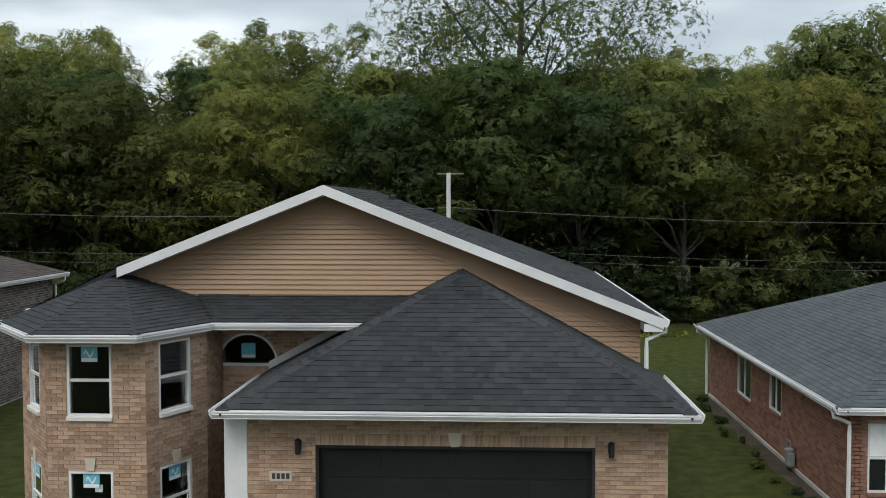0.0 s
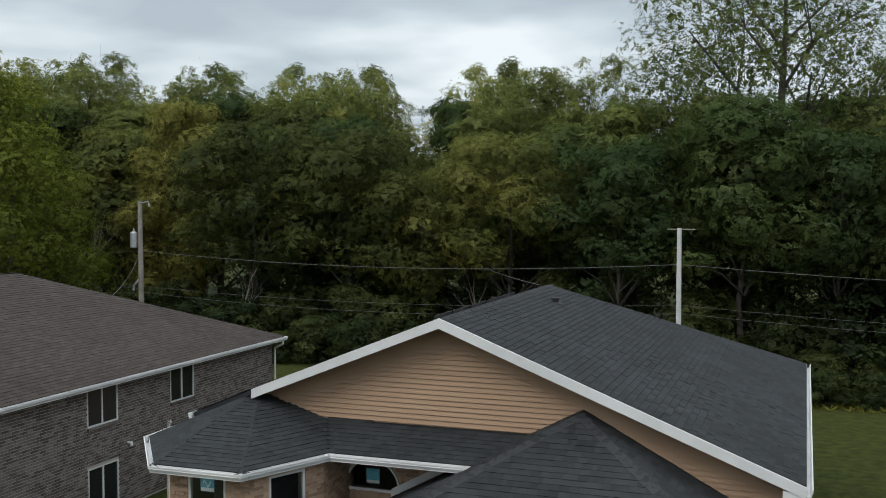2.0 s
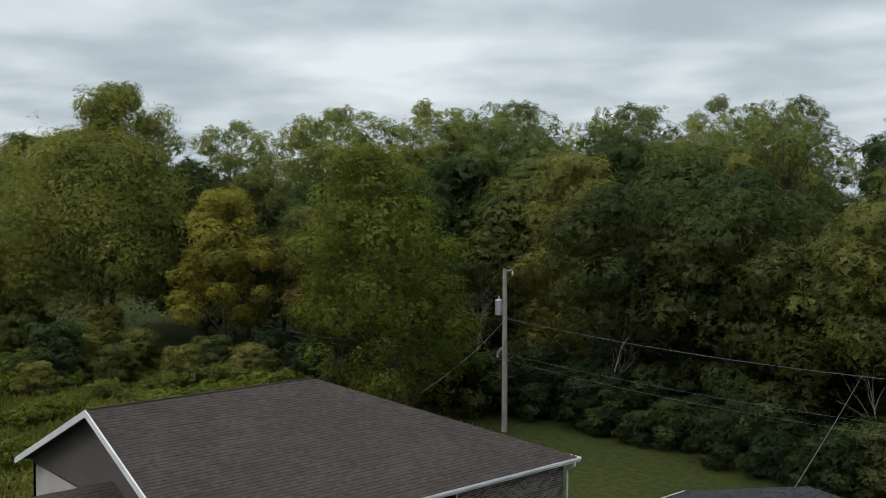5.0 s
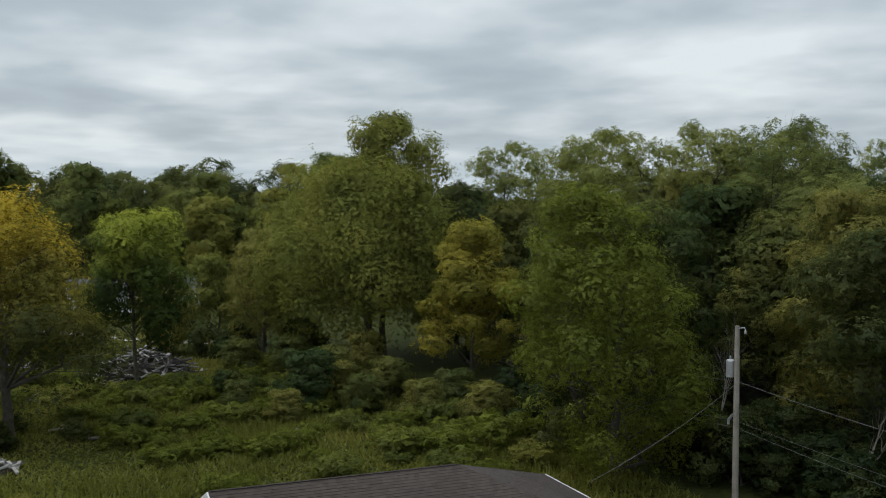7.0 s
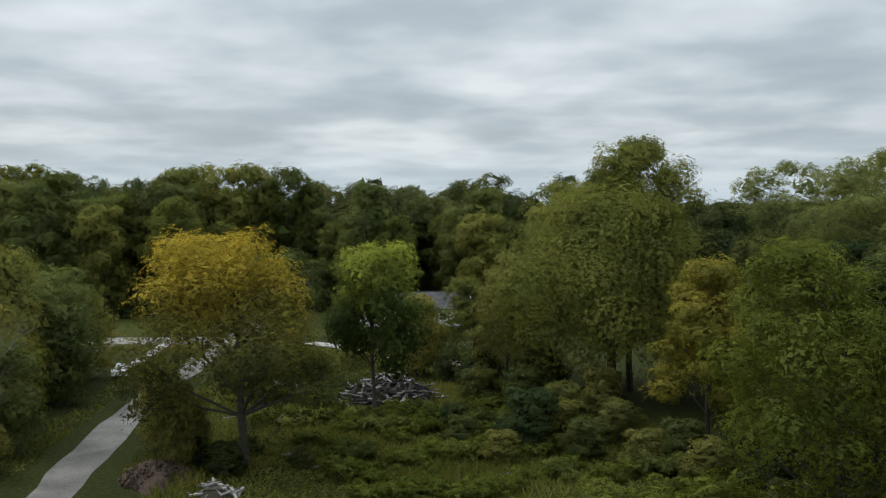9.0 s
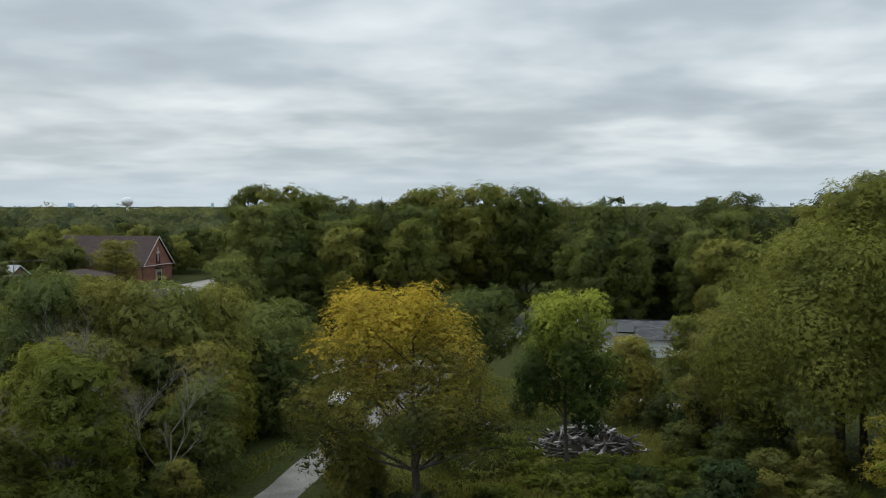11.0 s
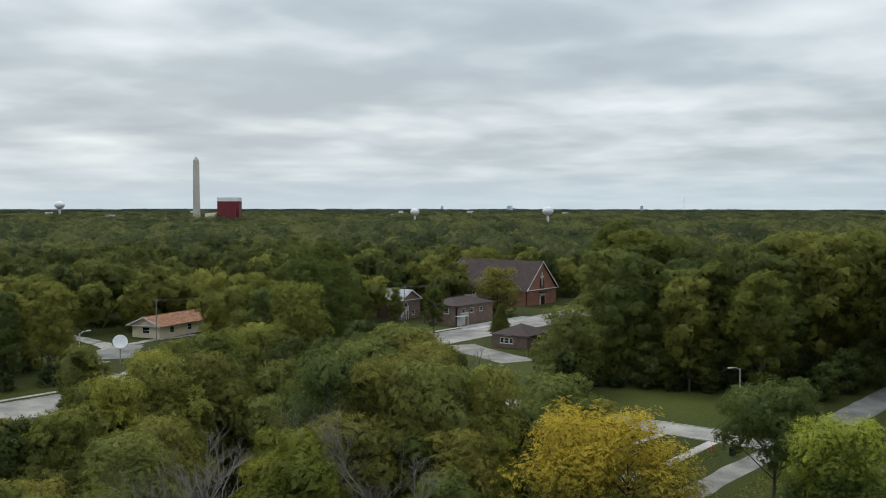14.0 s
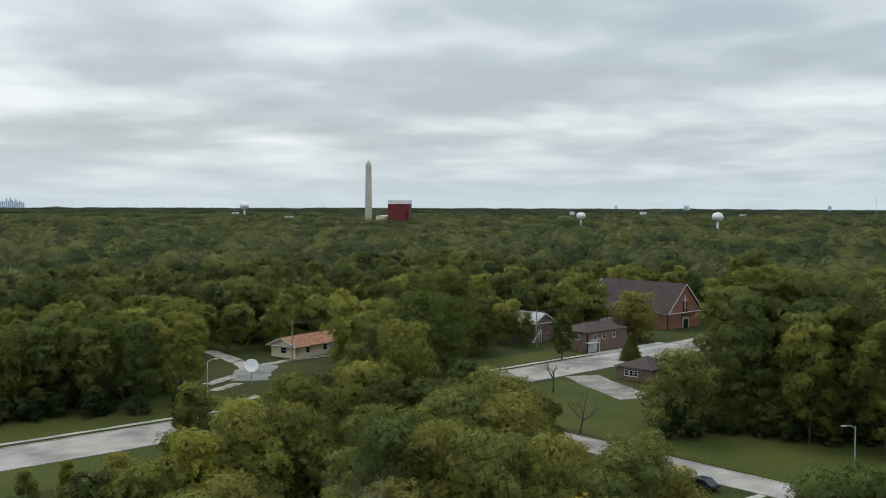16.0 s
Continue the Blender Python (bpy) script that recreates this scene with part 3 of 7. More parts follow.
def window(parent, p0, u, n, w, h, z, style="hung", sticker=False, sill=True, glassmat="glass", frame=0.042, bars=0, sillmat="sill"):
    """A window in an opening whose lower corner is p0 + z; u along the wall, n outwards. hung: two sashes above one another; slide: side by side."""
    u, n = Vector(u), Vector(n)
    m = basis(Vector((*p0, z)) - n * 0.07, u, n, (0, 0, 1))
    f = frame
    g = Geo()
    g.box(0, 0, 0, w, 0.075, f, m).box(0, 0, h - f, w, 0.075, h, m).box(0, 0, f, f, 0.075, h - f, m).box(w - f, 0, f, w, 0.075, h - f, m)
    fr = g.make("window", M["white"], parent, "white framed window with dark glass")
    if style == "hung":
        Geo().box(f, 0.012, h * 0.482, w - f, 0.06, h * 0.522, m).make("meeting_rail", M["white"], fr)
        panes = [(f, f, w - f, h * 0.482), (f, h * 0.522, w - f, h - f)]
    elif style == "slide":
        Geo().box(w / 2 - 0.03, 0.012, f, w / 2 + 0.03, 0.06, h - f, m).make("mullion", M["white"], fr)
        panes = [(f, f, w / 2 - 0.03, h - f), (w / 2 + 0.03, f, w - f, h - f)]
    else:
        panes = [(f, f, w - f, h - f)]
    for i, (a, b, c, d) in enumerate(panes):
        Geo().box(a, 0.02 + 0.012 * i, b, c, 0.028 + 0.012 * i, d, m).make("pane", M[glassmat], fr, "dark reflecting window pane")
    for k in range(bars):
        x = f + (w - 2 * f) * (k + 1) / (bars + 1)
        Geo().box(x - 0.012, 0.03, f, x + 0.012, 0.05, h - f, m).make("muntin", M["white"], fr)
    if sticker:
        s = Geo().box(w * 0.31, 0.043, h * 0.755, w * 0.68, 0.046, h * 0.965, m).make("sticker", M["sticker"], fr, "blue and white maker's sticker on the glass")
        # an unlettered mark: a pale swoosh and a pale lower band
        Geo().box(w * 0.32, 0.047, h * 0.76, w * 0.67, 0.049, h * 0.81, m).make("sticker_band", M["paper"], fr)
        sw = [(w * 0.37 + i * w * 0.045, h * (0.85 + 0.045 * math.sin(i * 1.5))) for i in range(6)]
        gg = Geo()
        for (xa, za), (xb, zb) in zip(sw[:-1], sw[1:]):
            gg.slab([m @ Vector((xa, 0.047, za)), m @ Vector((xb, 0.047, zb)), m @ Vector((xb, 0.047, zb + h * 0.035)), m @ Vector((xa, 0.047, za + h * 0.035))], n * 0.002)
        gg.make("sticker_mark", M["paper"], fr)
    if sill:
        Geo().box(-0.015, 0.05, -0.085, w + 0.015, 0.135, 0.0, m).make("sill", M[sillmat], fr, "brick sill" if sillmat != "sill" else "pale stone sill", bevel=0.008)
    return fr


def facing(parent, poly, mat, thick=0.05, name="roof", label=""):
    """One roof deck face with thickness."""
    p = [Vector(q) for q in poly]
    n = (p[1] - p[0]).cross(p[2] - p[0]).normalized()
    if n.z > 0:
        n = -n
    return Geo().slab(p, n * thick).make(name, mat, parent, label)


def hipcaps(parent, runs, mat, limit=60, step=0.2):
    """Bent cap shingles along hips and ridges."""
    g = Geo()
    for a, b in runs:
        a, b = Vector(a), Vector(b)
        d = (b - a).normalized()
        s = d.cross(Vector((0, 0, 1))).normalized()
        L = (b - a).length
        for i in range(int(L / step)):
            c = a + d * (i + 0.5) * step + Vector((0, 0, 0.016 + 0.003 * (i % 2)))
            w, dz = 0.17, -0.066
            v = [c - d * step * 0.55 - s * w + Vector((0, 0, dz)), c - d * step * 0.55 + Vector((0, 0, 0.008)), c - d * step * 0.55 + s * w + Vector((0, 0, dz)),
                 c + d * step * 0.55 - s * w + Vector((0, 0, dz)), c + d * step * 0.55, c + d * step * 0.55 + s * w + Vector((0, 0, dz))]
            dn = Vector((0, 0, -0.03))
            g.add(v + [q + dn for q in v], [(0, 1, 4, 3), (1, 2, 5, 4), (0, 6, 7, 1), (1, 7, 8, 2), (0, 3, 9, 6), (2, 8, 11, 5)])
    return g.make("ridge_capping", mat, parent, kind="stuff")


# ---------------------------------------------------------------- ground and roads
def ground_material(name, red, green):
    m = bpy.data.materials.new(name)
    m.use_nodes = True
    n, l = m.node_tree.nodes, m.node_tree.links
    b = n["Principled BSDF"]
    co = n.new("ShaderNodeTexCoord")
    cols = []
    for sc, de, c1, c2 in ((0.06, 6, (0.019, 0.027, 0.006), (0.047, 0.052, 0.012)), (2.6, 7, (0.012, 0.019, 0.004), (0.056, 0.062, 0.014))):
        t = n.new("ShaderNodeTexNoise")
        t.inputs["Scale"].default_value, t.inputs["Detail"].default_value = sc, de
        l.new(co.outputs["Object"], t.inputs["Vector"])
        r = n.new("ShaderNodeValToRGB")
        r.color_ramp.elements[0].position, r.color_ramp.elements[1].position = 0.35, 0.65
        r.color_ramp.elements[0].color, r.color_ramp.elements[1].color = [(c[0] * red, c[1] * green, c[2] * green, 1) for c in (c1, c2)]
        l.new(t.outputs["Fac"], r.inputs[0])
        cols.append(r.outputs[0])
    mx = n.new("ShaderNodeMix")
    mx.data_type = "RGBA"
    mx.inputs["Factor"].default_value = 0.5
    l.new(cols[0], mx.inputs["A"])
    l.new(cols[1], mx.inputs["B"])
    l.new(mx.outputs["Result"], b.inputs["Base Color"])
    b.inputs["Roughness"].default_value = 0.95
    b.inputs["Specular IOR Level"].default_value = 0.1
    fine = n.new("ShaderNodeTexNoise")
    fine.inputs["Scale"].default_value, fine.inputs["Detail"].default_value = 22, 5
    l.new(co.outputs["Object"], fine.inputs["Vector"])
    bp = n.new("ShaderNodeBump")
    bp.inputs["Strength"].default_value, bp.inputs["Distance"].default_value = 0.6, 0.06
    l.new(fine.outputs["Fac"], bp.inputs["Height"])
    l.new(bp.outputs[0], b.inputs["Normal"])
    return m


M["ground"] = ground_material("grass_ground", 1.0, 1.0)
M["lawn"] = ground_material("mown_lawn", 1.5, 1.48)
gr = Geo()
rings = [0, 60, 140, 300, 700, 1600, 3200, 4980]
for i, r in enumerate(rings):
    for k in range(48):
        a = 2 * math.pi * k / 48
        gr.v.append((-40 + r * math.cos(a), 20 + r * math.sin(a), 0))
for i in range(len(rings) - 1):
    for k in range(48):
        gr.f.append((i * 48 + k, (i + 1) * 48 + k, (i + 1) * 48 + (k + 1) % 48, i * 48 + (k + 1) % 48))
gr.make("ground", M["ground"], label="green grassy ground reaching to the horizon", category="ground", kind="structure")


def strip(name, pts, width, mat, label, z=0.02, kerb=True, ragged=0.0, category="road", slabs=0.0):
    """A road of even width along a line, 2 cm over the ground, with low kerbs that stand as real steps."""
    p = [Vector((*q, 0)) for q in pts]
    dense = []
    for a, b in zip(p[:-1], p[1:]):
        k = max(1, int((b - a).length / (3 if ragged < 0.9 else 0.9)))
        dense += [a.lerp(b, i / k) for i in range(k)]
    dense.append(p[-1])
    rng = random.Random(len(dense))
    L, R = [], []
    wl_ = wr_ = 0.5
    for i, q in enumerate(dense):
        keep = 0.7 if ragged > 0.9 else 0.0
        wl_, wr_ = keep * wl_ + (1 - keep) * rng.random(), keep * wr_ + (1 - keep) * rng.random()
        d = (dense[min(i + 1, len(dense) - 1)] - dense[max(i - 1, 0)]).normalized()
        s = Vector((-d.y, d.x, 0))
        L.append(q + s * (width / 2 + ragged * (wl_ - 0.5)))
        R.append(q - s * (width / 2 + ragged * (wr_ - 0.5)))
    n = len(dense)
    zz = Vector((0, 0, z))
    g = Geo().add([q + zz for q in L] + [q + zz for q in R] + [q - zz for q in L] + [q - zz for q in R],
                  [(i + n, i + 1 + n, i + 1, i) for i in range(n - 1)] + [(i, i + 1, i + 1 + 2 * n, i + 2 * n) for i in range(n - 1)] + [(i + n, i + 3 * n, i + 1 + 3 * n, i + 1 + n) for i in range(n - 1)])
    ob = g.make(name, mat, label=label, category=category, kind="structure")
    if kerb:
        for side, sg in ((L, 1), (R, -1)):
            kg = Geo()
            for a, b in zip(side[:-1], side[1:]):
                d = (b - a).normalized()
                s = Vector((-d.y, d.x, 0)) * sg
                kg.slab([a + s * 0.004, b + s * 0.004, b + s * 0.18, a + s * 0.18], (0, 0, 0.13))
            kg.make("kerb", M["concrete"], label="pale concrete kerb along the road", category="kerb", kind="structure")
    return ob


for path, wide in (([(-30, -112), (-70, -111), (-104, -106)], 18), ([(-30, -80.5), (-80, -80.5), (-120, -79)], 13), ([(-144.5, -6), (-147, -45), (-150, -81)], 30), ([(-150, -104), (-196, -104)], 10)):
    strip("lawn", path, wide, M["lawn"], "mown yellowish green lawn beside the road", 0.008, kerb=False, ragged=1.2, category="lawn")
strip("road", [(60, -93), (-20, -93.5), (-90, -92), (-150, -89), (-215, -89), (-300, -92), (-420, -98)], 12.5, M["oldroad"], "wide pale worn concrete main road", 0.03)
strip("side_road", [(-126, -82), (-126.5, -50), (-126, -20), (-126, 4)], 6.4, M["oldroad"], "pale worn concrete side road", 0.026)
strip("lane", [(-122.8, 2.6), (-108, 2.0), (-92, 1.0), (-76, 1.0), (-64, 1.4), (-54, 1.9), (-44, 2.6), (-30, 4)], 3.1, M["laneway"], "pale worn lane with rough edges", 0.022, kerb=False, ragged=0.5)
strip("cross_street", [(-129.3, 3.2), (-150, 5.0), (-175, 6.0), (-240, 8)], 5.0, M["asphalt"], "grey asphalt street", 0.024, kerb=False, ragged=0.3)
strip("pavement", [(-122.6, -4.9), (-104, -5.2)], 1.4, M["concrete"], "narrow pale concrete pavement in the grass", 0.03, kerb=False, category="pavement")
strip("pavement", [(-124.5, -11.5), (-106, -14)], 1.1, M["concrete"], "narrow pale concrete path in the grass", 0.03, kerb=False, category="pavement")
strip("driveway", [(-172, -80.5), (-166.5, -70), (-161, -58.0)], 8, M["laneway"], "cracked grey driveway before the small house", 0.025, kerb=False, ragged=1.6, category="driveway")
strip("parking_strip", [(-104, 33), (-109, 26), (-117, 20), (-123, 14)], 2.6, M["concrete"], "pale gravel drive beside the white house", 0.022, kerb=False, ragged=0.5, category="driveway")
strip("forecourt", [(-117, -122), (-123, -130), (-129, -137)], 7.5, M["asphalt"], "cracked grey asphalt forecourt with grass at its edges", 0.024, kerb=False, ragged=2.6, category="driveway")
for path, wide, fz in (([(-130.5, -164), (-129, -152), (-127, -142), (-124, -134)], 3.6, 0.028), ([(-128.5, -136), (-137, -138.4), (-149, -138)], 2.6, 0.032), ([(-108.5, -124), (-117.5, -129.5)], 2.6, 0.036), ([(-106, -117.5), (-114, -121)], 2.2, 0.028), ([(-103, -104.5), (-110, -107.5)], 2.0, 0.028)):
    strip("drive", path, wide, M["gravel"], "pale broken gravel drive with grass breaking in", fz, kerb=False, ragged=2.0, category="driveway")
strip("pavement", [(-30, -102.2), (-90, -100.8), (-108, -99.6)], 1.1, M["concrete"], "narrow pale pavement along the main road", 0.03, kerb=False, ragged=0.3, category="pavement")
strip("pavement", [(-150, -97.9), (-215, -97.4)], 1.1, M["concrete"], "narrow pale pavement along the main road", 0.038, kerb=False, ragged=0.3, category="pavement")
strip("church_parking", [(-196, -95.5), (-226, -95.5)], 6, M["concrete"], "pale concrete parking strip by the brick flats", 0.034, kerb=False, category="pavement")


# ---------------------------------------------------------------- the new tan brick house
def gable_z(x):
    return 6.93 - 0.392 * abs(x + 3.45)


house = root("house", -3.4, 26, 0, label="new tan brick house with charcoal shingle roof and tan siding gable", category="house")
NEAR = (0, 8, 6)
# garage front
GW0, GW1, GY, GZ = -4.36, 3.06, 17.0, 3.0
door_open = (GW0 * -1 - 3.12, GW0 * -1 + 1.78, 0.0, 2.27)
gw, gu, gn, gL = wall(house, (GW0, GY), (GW1, GY), 0, 2.9, 0.25, M["mortar"], [door_open], "wall", "tan brick garage front")
LATE.append(lambda: bricks(gw, (GW0, GY), gu, gn, gL, 0, 2.82, [(door_open[0] - 0.02, door_open[1] + 0.02, 0, 2.50)], M["brick"], NEAR))
# soldier course and keystone over the door
frames, sizes = [], []
for i in range(int((door_open[1] - door_open[0]) / 0.078)):
    x = GW0 + door_open[0] + 0.04 + i * 0.078
    if abs(x + 0.66) > 0.10:
        frames.append(basis((x, GY - 0.006, 2.39), (1, 0, 0), (0, 0, 1), (0, -1, 0)))
        sizes.append((0.067, 0.2, 0.02))
pieces("soldier_brick", frames, sizes, M["brick"], gw, NEAR)
Geo().slab([(-0.74, GY - 0.03, 2.28), (-0.58, GY - 0.03, 2.28), (-0.53, GY - 0.03, 2.54), (-0.79, GY - 0.03, 2.54)], (0, 0.06, 0)).make("keystone", M["stone"], gw, "pale stone keystone", bevel=0.008)
# garage door: four panels in a dark frame
gd = Geo().box(-3.12, GY + 0.16, 0.02, 1.78, GY + 0.2, 2.27).make("garage_door", M["door"], house, "black sectional garage door")
for r in range(4):
    for c in range(4):
        x0, z0 = -3.10 + c * 1.22, 0.04 + r * 0.555
        Geo().box(x0 + 0.08, GY + 0.153, z0 + 0.07, x0 + 1.12, GY + 0.162, z0 + 0.47).make("panel", M["door"], gd, bevel=0.006)
for z0 in (0.585, 1.14, 1.695):
    Geo().box(-3.11, GY + 0.14, z0, 1.77, GY + 0.159, z0 + 0.012).make("joint", M["black"], gd)
g = Geo().box(-3.14, GY - 0.004, 0, -3.08, GY + 0.16, 2.29).box(1.74, GY - 0.004, 0, 1.80, GY + 0.16, 2.29).box(-3.08, GY - 0.004, 2.235, 1.74, GY + 0.16, 2.29)
g.make("door_frame", M["black"], house, "black garage door frame")
# white corner post by the porch
g = Geo().box(GW0 - 0.42, GY - 0.02, 0, GW0 - 0.002, GY + 0.38, 2.86)
g.make("porch_post", M["white"], house, "white boxed porch post", bevel=0.012)
# wall lamps
for lx in (-3.44, 2.07):
    lb = Geo().box(lx - 0.05, GY - 0.03, 2.2, lx + 0.05, GY - 0.003, 2.38).make("wall_lamp", M["black"], house, "black outdoor wall lamp")
    Geo().lathe([(0.045, 0), (0.05, 0.02), (0.05, 0.22), (0.062, 0.24), (0.02, 0.28)], (lx, GY - 0.09, 2.14), 10).make("shade", M["black"], lb)
# number plate with plain bars
np_ = Geo().box(-3.97, GY - 0.028, 1.63, -3.56, GY - 0.012, 1.82).make("number_plate", M["stone"], house, "pale plate with dark marks")
for k in range(4):
    Geo().box(-3.92 + k * 0.085, GY - 0.034, 1.675, -3.86 + k * 0.085, GY - 0.0285, 1.775).make("bar", M["ink"], np_)

# side and back walls
wall(house, (3.06, 17.25), (3.06, 20.28), 0, 2.85, 0.2, M["mortar"], (), "wall", "tan brick garage side wall")
w_right, ru, rn, rL = wall(house, (3.06, 20.5), (3.06, 33.6), 0, 4.0, 0.2, M["mortar"], (), "wall", "tan brick side wall")
w_back, *_ = wall(house, (3.06, 33.6), (-9.9, 33.6), 0, 4.1, 0.2, M["mortar"], (), "wall", "tan brick back wall")
w_left, *_ = wall(house, (-9.9, 33.6), (-9.9, 21.5), 0, 4.1, 0.2, M["mortar"], (), "wall", "tan brick side wall")
# recessed entrance wall with the arched window
AX0, AX1, AZ0, AR = -5.82, -4.53, 3.20, 0.645
EY = 20.3
ew, eu, en, eL = wall(house, (-6.2, EY), (-0.6, EY), 0, 4.5, 0.2, M["mortar"], [(0.38, 1.67, AZ0, AZ0 + AR)], "wall", "tan brick entrance wall")


def arch_hole(z):
    if z < AZ0 - 0.03 or z > AZ0 + AR + 0.04:
        return []
    h = math.sqrt(max(0.0, (AR + 0.04) ** 2 - max(0.0, z - AZ0) ** 2))
    return [(1.025 - h, 1.025 + h)]


LATE.append(lambda: bricks(ew, (-6.2, EY), eu, en, eL, 0, 4.4, [], M["brick"], NEAR, holes=arch_hole))
g, g2 = Geo(), Geo()
arc = [(AR * math.cos(a), AR * math.sin(a)) for a in np.linspace(0, math.pi, 17)]
for (x0, z0), (x1, z1) in zip(arc[:-1], arc[1:]):
    k = 0.93
    g.slab([(AX0 + AR + x0, EY - 0.03, AZ0 + z0), (AX0 + AR + x1, EY - 0.03, AZ0 + z1), (AX0 + AR + x1 * k, EY - 0.03, AZ0 + z1 * k), (AX0 + AR + x0 * k, EY - 0.03, AZ0 + z0 * k)], (0, 0.09, 0))
    g2.slab([(AX0 + AR + x0, EY - 0.001, AZ0 + z0), (AX0 + AR + x1, EY - 0.001, AZ0 + z1), (AX0 + AR + x1, EY - 0.001, AZ0 + AR + 0.001), (AX0 + AR + x0, EY - 0.001, AZ0 + AR + 0.001)], (0, 0.1, 0))
g.box(AX0, EY - 0.03, AZ0 - 0.06, AX1, EY + 0.06, AZ0)
aw = g.make("arched_window", M["white"], house, "half-round window in a white frame")
g2.make("spandrel", M["mortar"], ew)
Geo().add([(AX0 + AR, EY + 0.03, AZ0)] + [(AX0 + AR + x, EY + 0.03, AZ0 + z) for x, z in arc], [(0, i + 1, i + 2) for i in range(16)]).make("pane", M["glass"], aw)
Geo().box(-5.32, EY + 0.018, 3.30, -5.02, EY + 0.022, 3.62).make("sticker", M["sticker"], aw, "blue maker's sticker on the glass")
Geo().box(-5.31, EY + 0.012, 3.31, -5.03, EY + 0.016, 3.37).make("sticker_band", M["paper"], aw)

# the turret: five brick faces with windows on two floors
T = [(-9.55, 20.6), (-9.45, 19.05), (-8.30, 17.62), (-6.42, 17.62), (-5.72, 19.1), (-5.72, 20.6)]
turret_walls = []
for i in range(5):
    a, b = T[i], T[i + 1]
    L = math.dist(a, b)
    op = []
    ww = {0: 0, 1: 0.80, 2: 0.84, 3: 0.84, 4: 0}[i]
    if ww:
        c = L / 2 + (0.0 if i == 2 else 0.05 if i == 1 else -0.06)
        if i == 2:
            c = 0.82
        op = [(c - ww / 2, c + ww / 2, 2.62, 3.96), (c - ww / 2, c + ww / 2, 0.28, 1.58)]
    tw, tu, tn, tL = wall(house, a, b, 0, 4.12, 0.22, M["mortar"], op, "wall", "tan brick turret wall")
    turret_walls.append((tw, a, tu, tn, tL, op))
    for k, (o0, o1, z0, z1) in enumerate(op):
        p = Vector((*a, 0)) + Vector(tu) * o0
        window(tw, (p.x, p.y), tu, tn, o1 - o0, z1 - z0, z0, "hung", sticker=(i == 2 or (k == 1)), sill=True)
        if k == 1:
            m_ = basis(Vector((*a, 0)) + Vector(tu) * ((o0 + o1) / 2), tu, tn, (0, 0, 1))
            Geo().slab([m_ @ Vector((x, 0.012, z)) for x, z in ((-0.07, z1 + 0.02), (0.07, z1 + 0.02), (0.11, z1 + 0.26), (-0.11, z1 + 0.26))], Vector(tn) * 0.03).make("keystone", M["stone"], tw, "pale stone keystone")


def turret_bricks():
    for tw, a, tu, tn, tL, op in turret_walls:
        bricks(tw, a, tu, tn, tL, 0, 4.05, [(o[0] - 0.02, o[1] + 0.02, o[2] - 0.09, o[3] + 0.01) for o in op], M["brick"], NEAR, 160)


LATE.append(turret_bricks)
# a sheet of paper left in the lower window
Geo().box(-7.42, 17.655, 1.18, -7.28, 17.66, 1.32).make("paper_note", M["paper"], house, "small white paper on the glass")

# black floors and a partition added inside the turret to darken its windows
for zf in (0.06, 2.28):
    Geo().slab([(x, y, zf) for x, y in ((-9.3, 20.9), (-9.2, 19.15), (-8.2, 17.9), (-6.55, 17.9), (-5.95, 19.2), (-5.95, 20.9))], (0, 0, 0.05)).make("floor", M["black"], house)
Geo().box(-9.6, 20.95, 0, -5.7, 21.05, 4.1).make("partition", M["black"], house)

# front gable with siding boards
SB = 4.50
LAP = 0.106
boards = int((6.85 - 3.0) / LAP)
gy = EY - 0.0
gb_wall = Geo().slab([(-9.4, gy + 0.02, 4.3), (3.06, gy + 0.02, 4.0), (3.06, gy + 0.02, gable_z(3.06) - 0.16), (-3.45, gy + 0.02, 6.77), (-9.4, gy + 0.02, gable_z(-9.4) - 0.16)], (0, 0.15, 0)).make("gable_wall", M["siding"], house, "gable backing")


Geo().box(-0.4, gy + 0.02, 2.9, 3.06, gy + 0.17, 4.2).make("gable_wall", M["siding"], house, "lower gable backing")


def siding():
    for i in range(boards):
        z0 = 3.07 + i * LAP
        h = (6.93 - 0.17 - z0) / 0.392
        if h < 0.15:
            continue
        x0, x1 = max(-3.45 - h, -8.2 if z0 > SB else -0.4), min(-3.45 + h, 3.06)
        if x1 - x0 < 0.1:
            continue
        h2 = max(0.02, h - LAP / 0.392)
        y0 = max(-3.45 - h2, -8.2 if z0 > SB else -0.4)
        y1 = min(-3.45 + h2, 3.06)
        v = [(x0, gy - 0.034, z0), (x1, gy - 0.034, z0), (y1, gy - 0.004, z0 + LAP), (y0, gy - 0.004, z0 + LAP),
             (x0, gy + 0.004, z0), (x1, gy + 0.004, z0), (y1, gy + 0.004, z0 + LAP), (y0, gy + 0.004, z0 + LAP)]
        Geo().add(v, [(0, 1, 2, 3), (0, 4, 5, 1), (1, 5, 6, 2), (3, 7, 4, 0)]).make("siding_board", M["siding"], house, "tan vinyl siding board" if i == 0 else "")


LATE.append(siding)

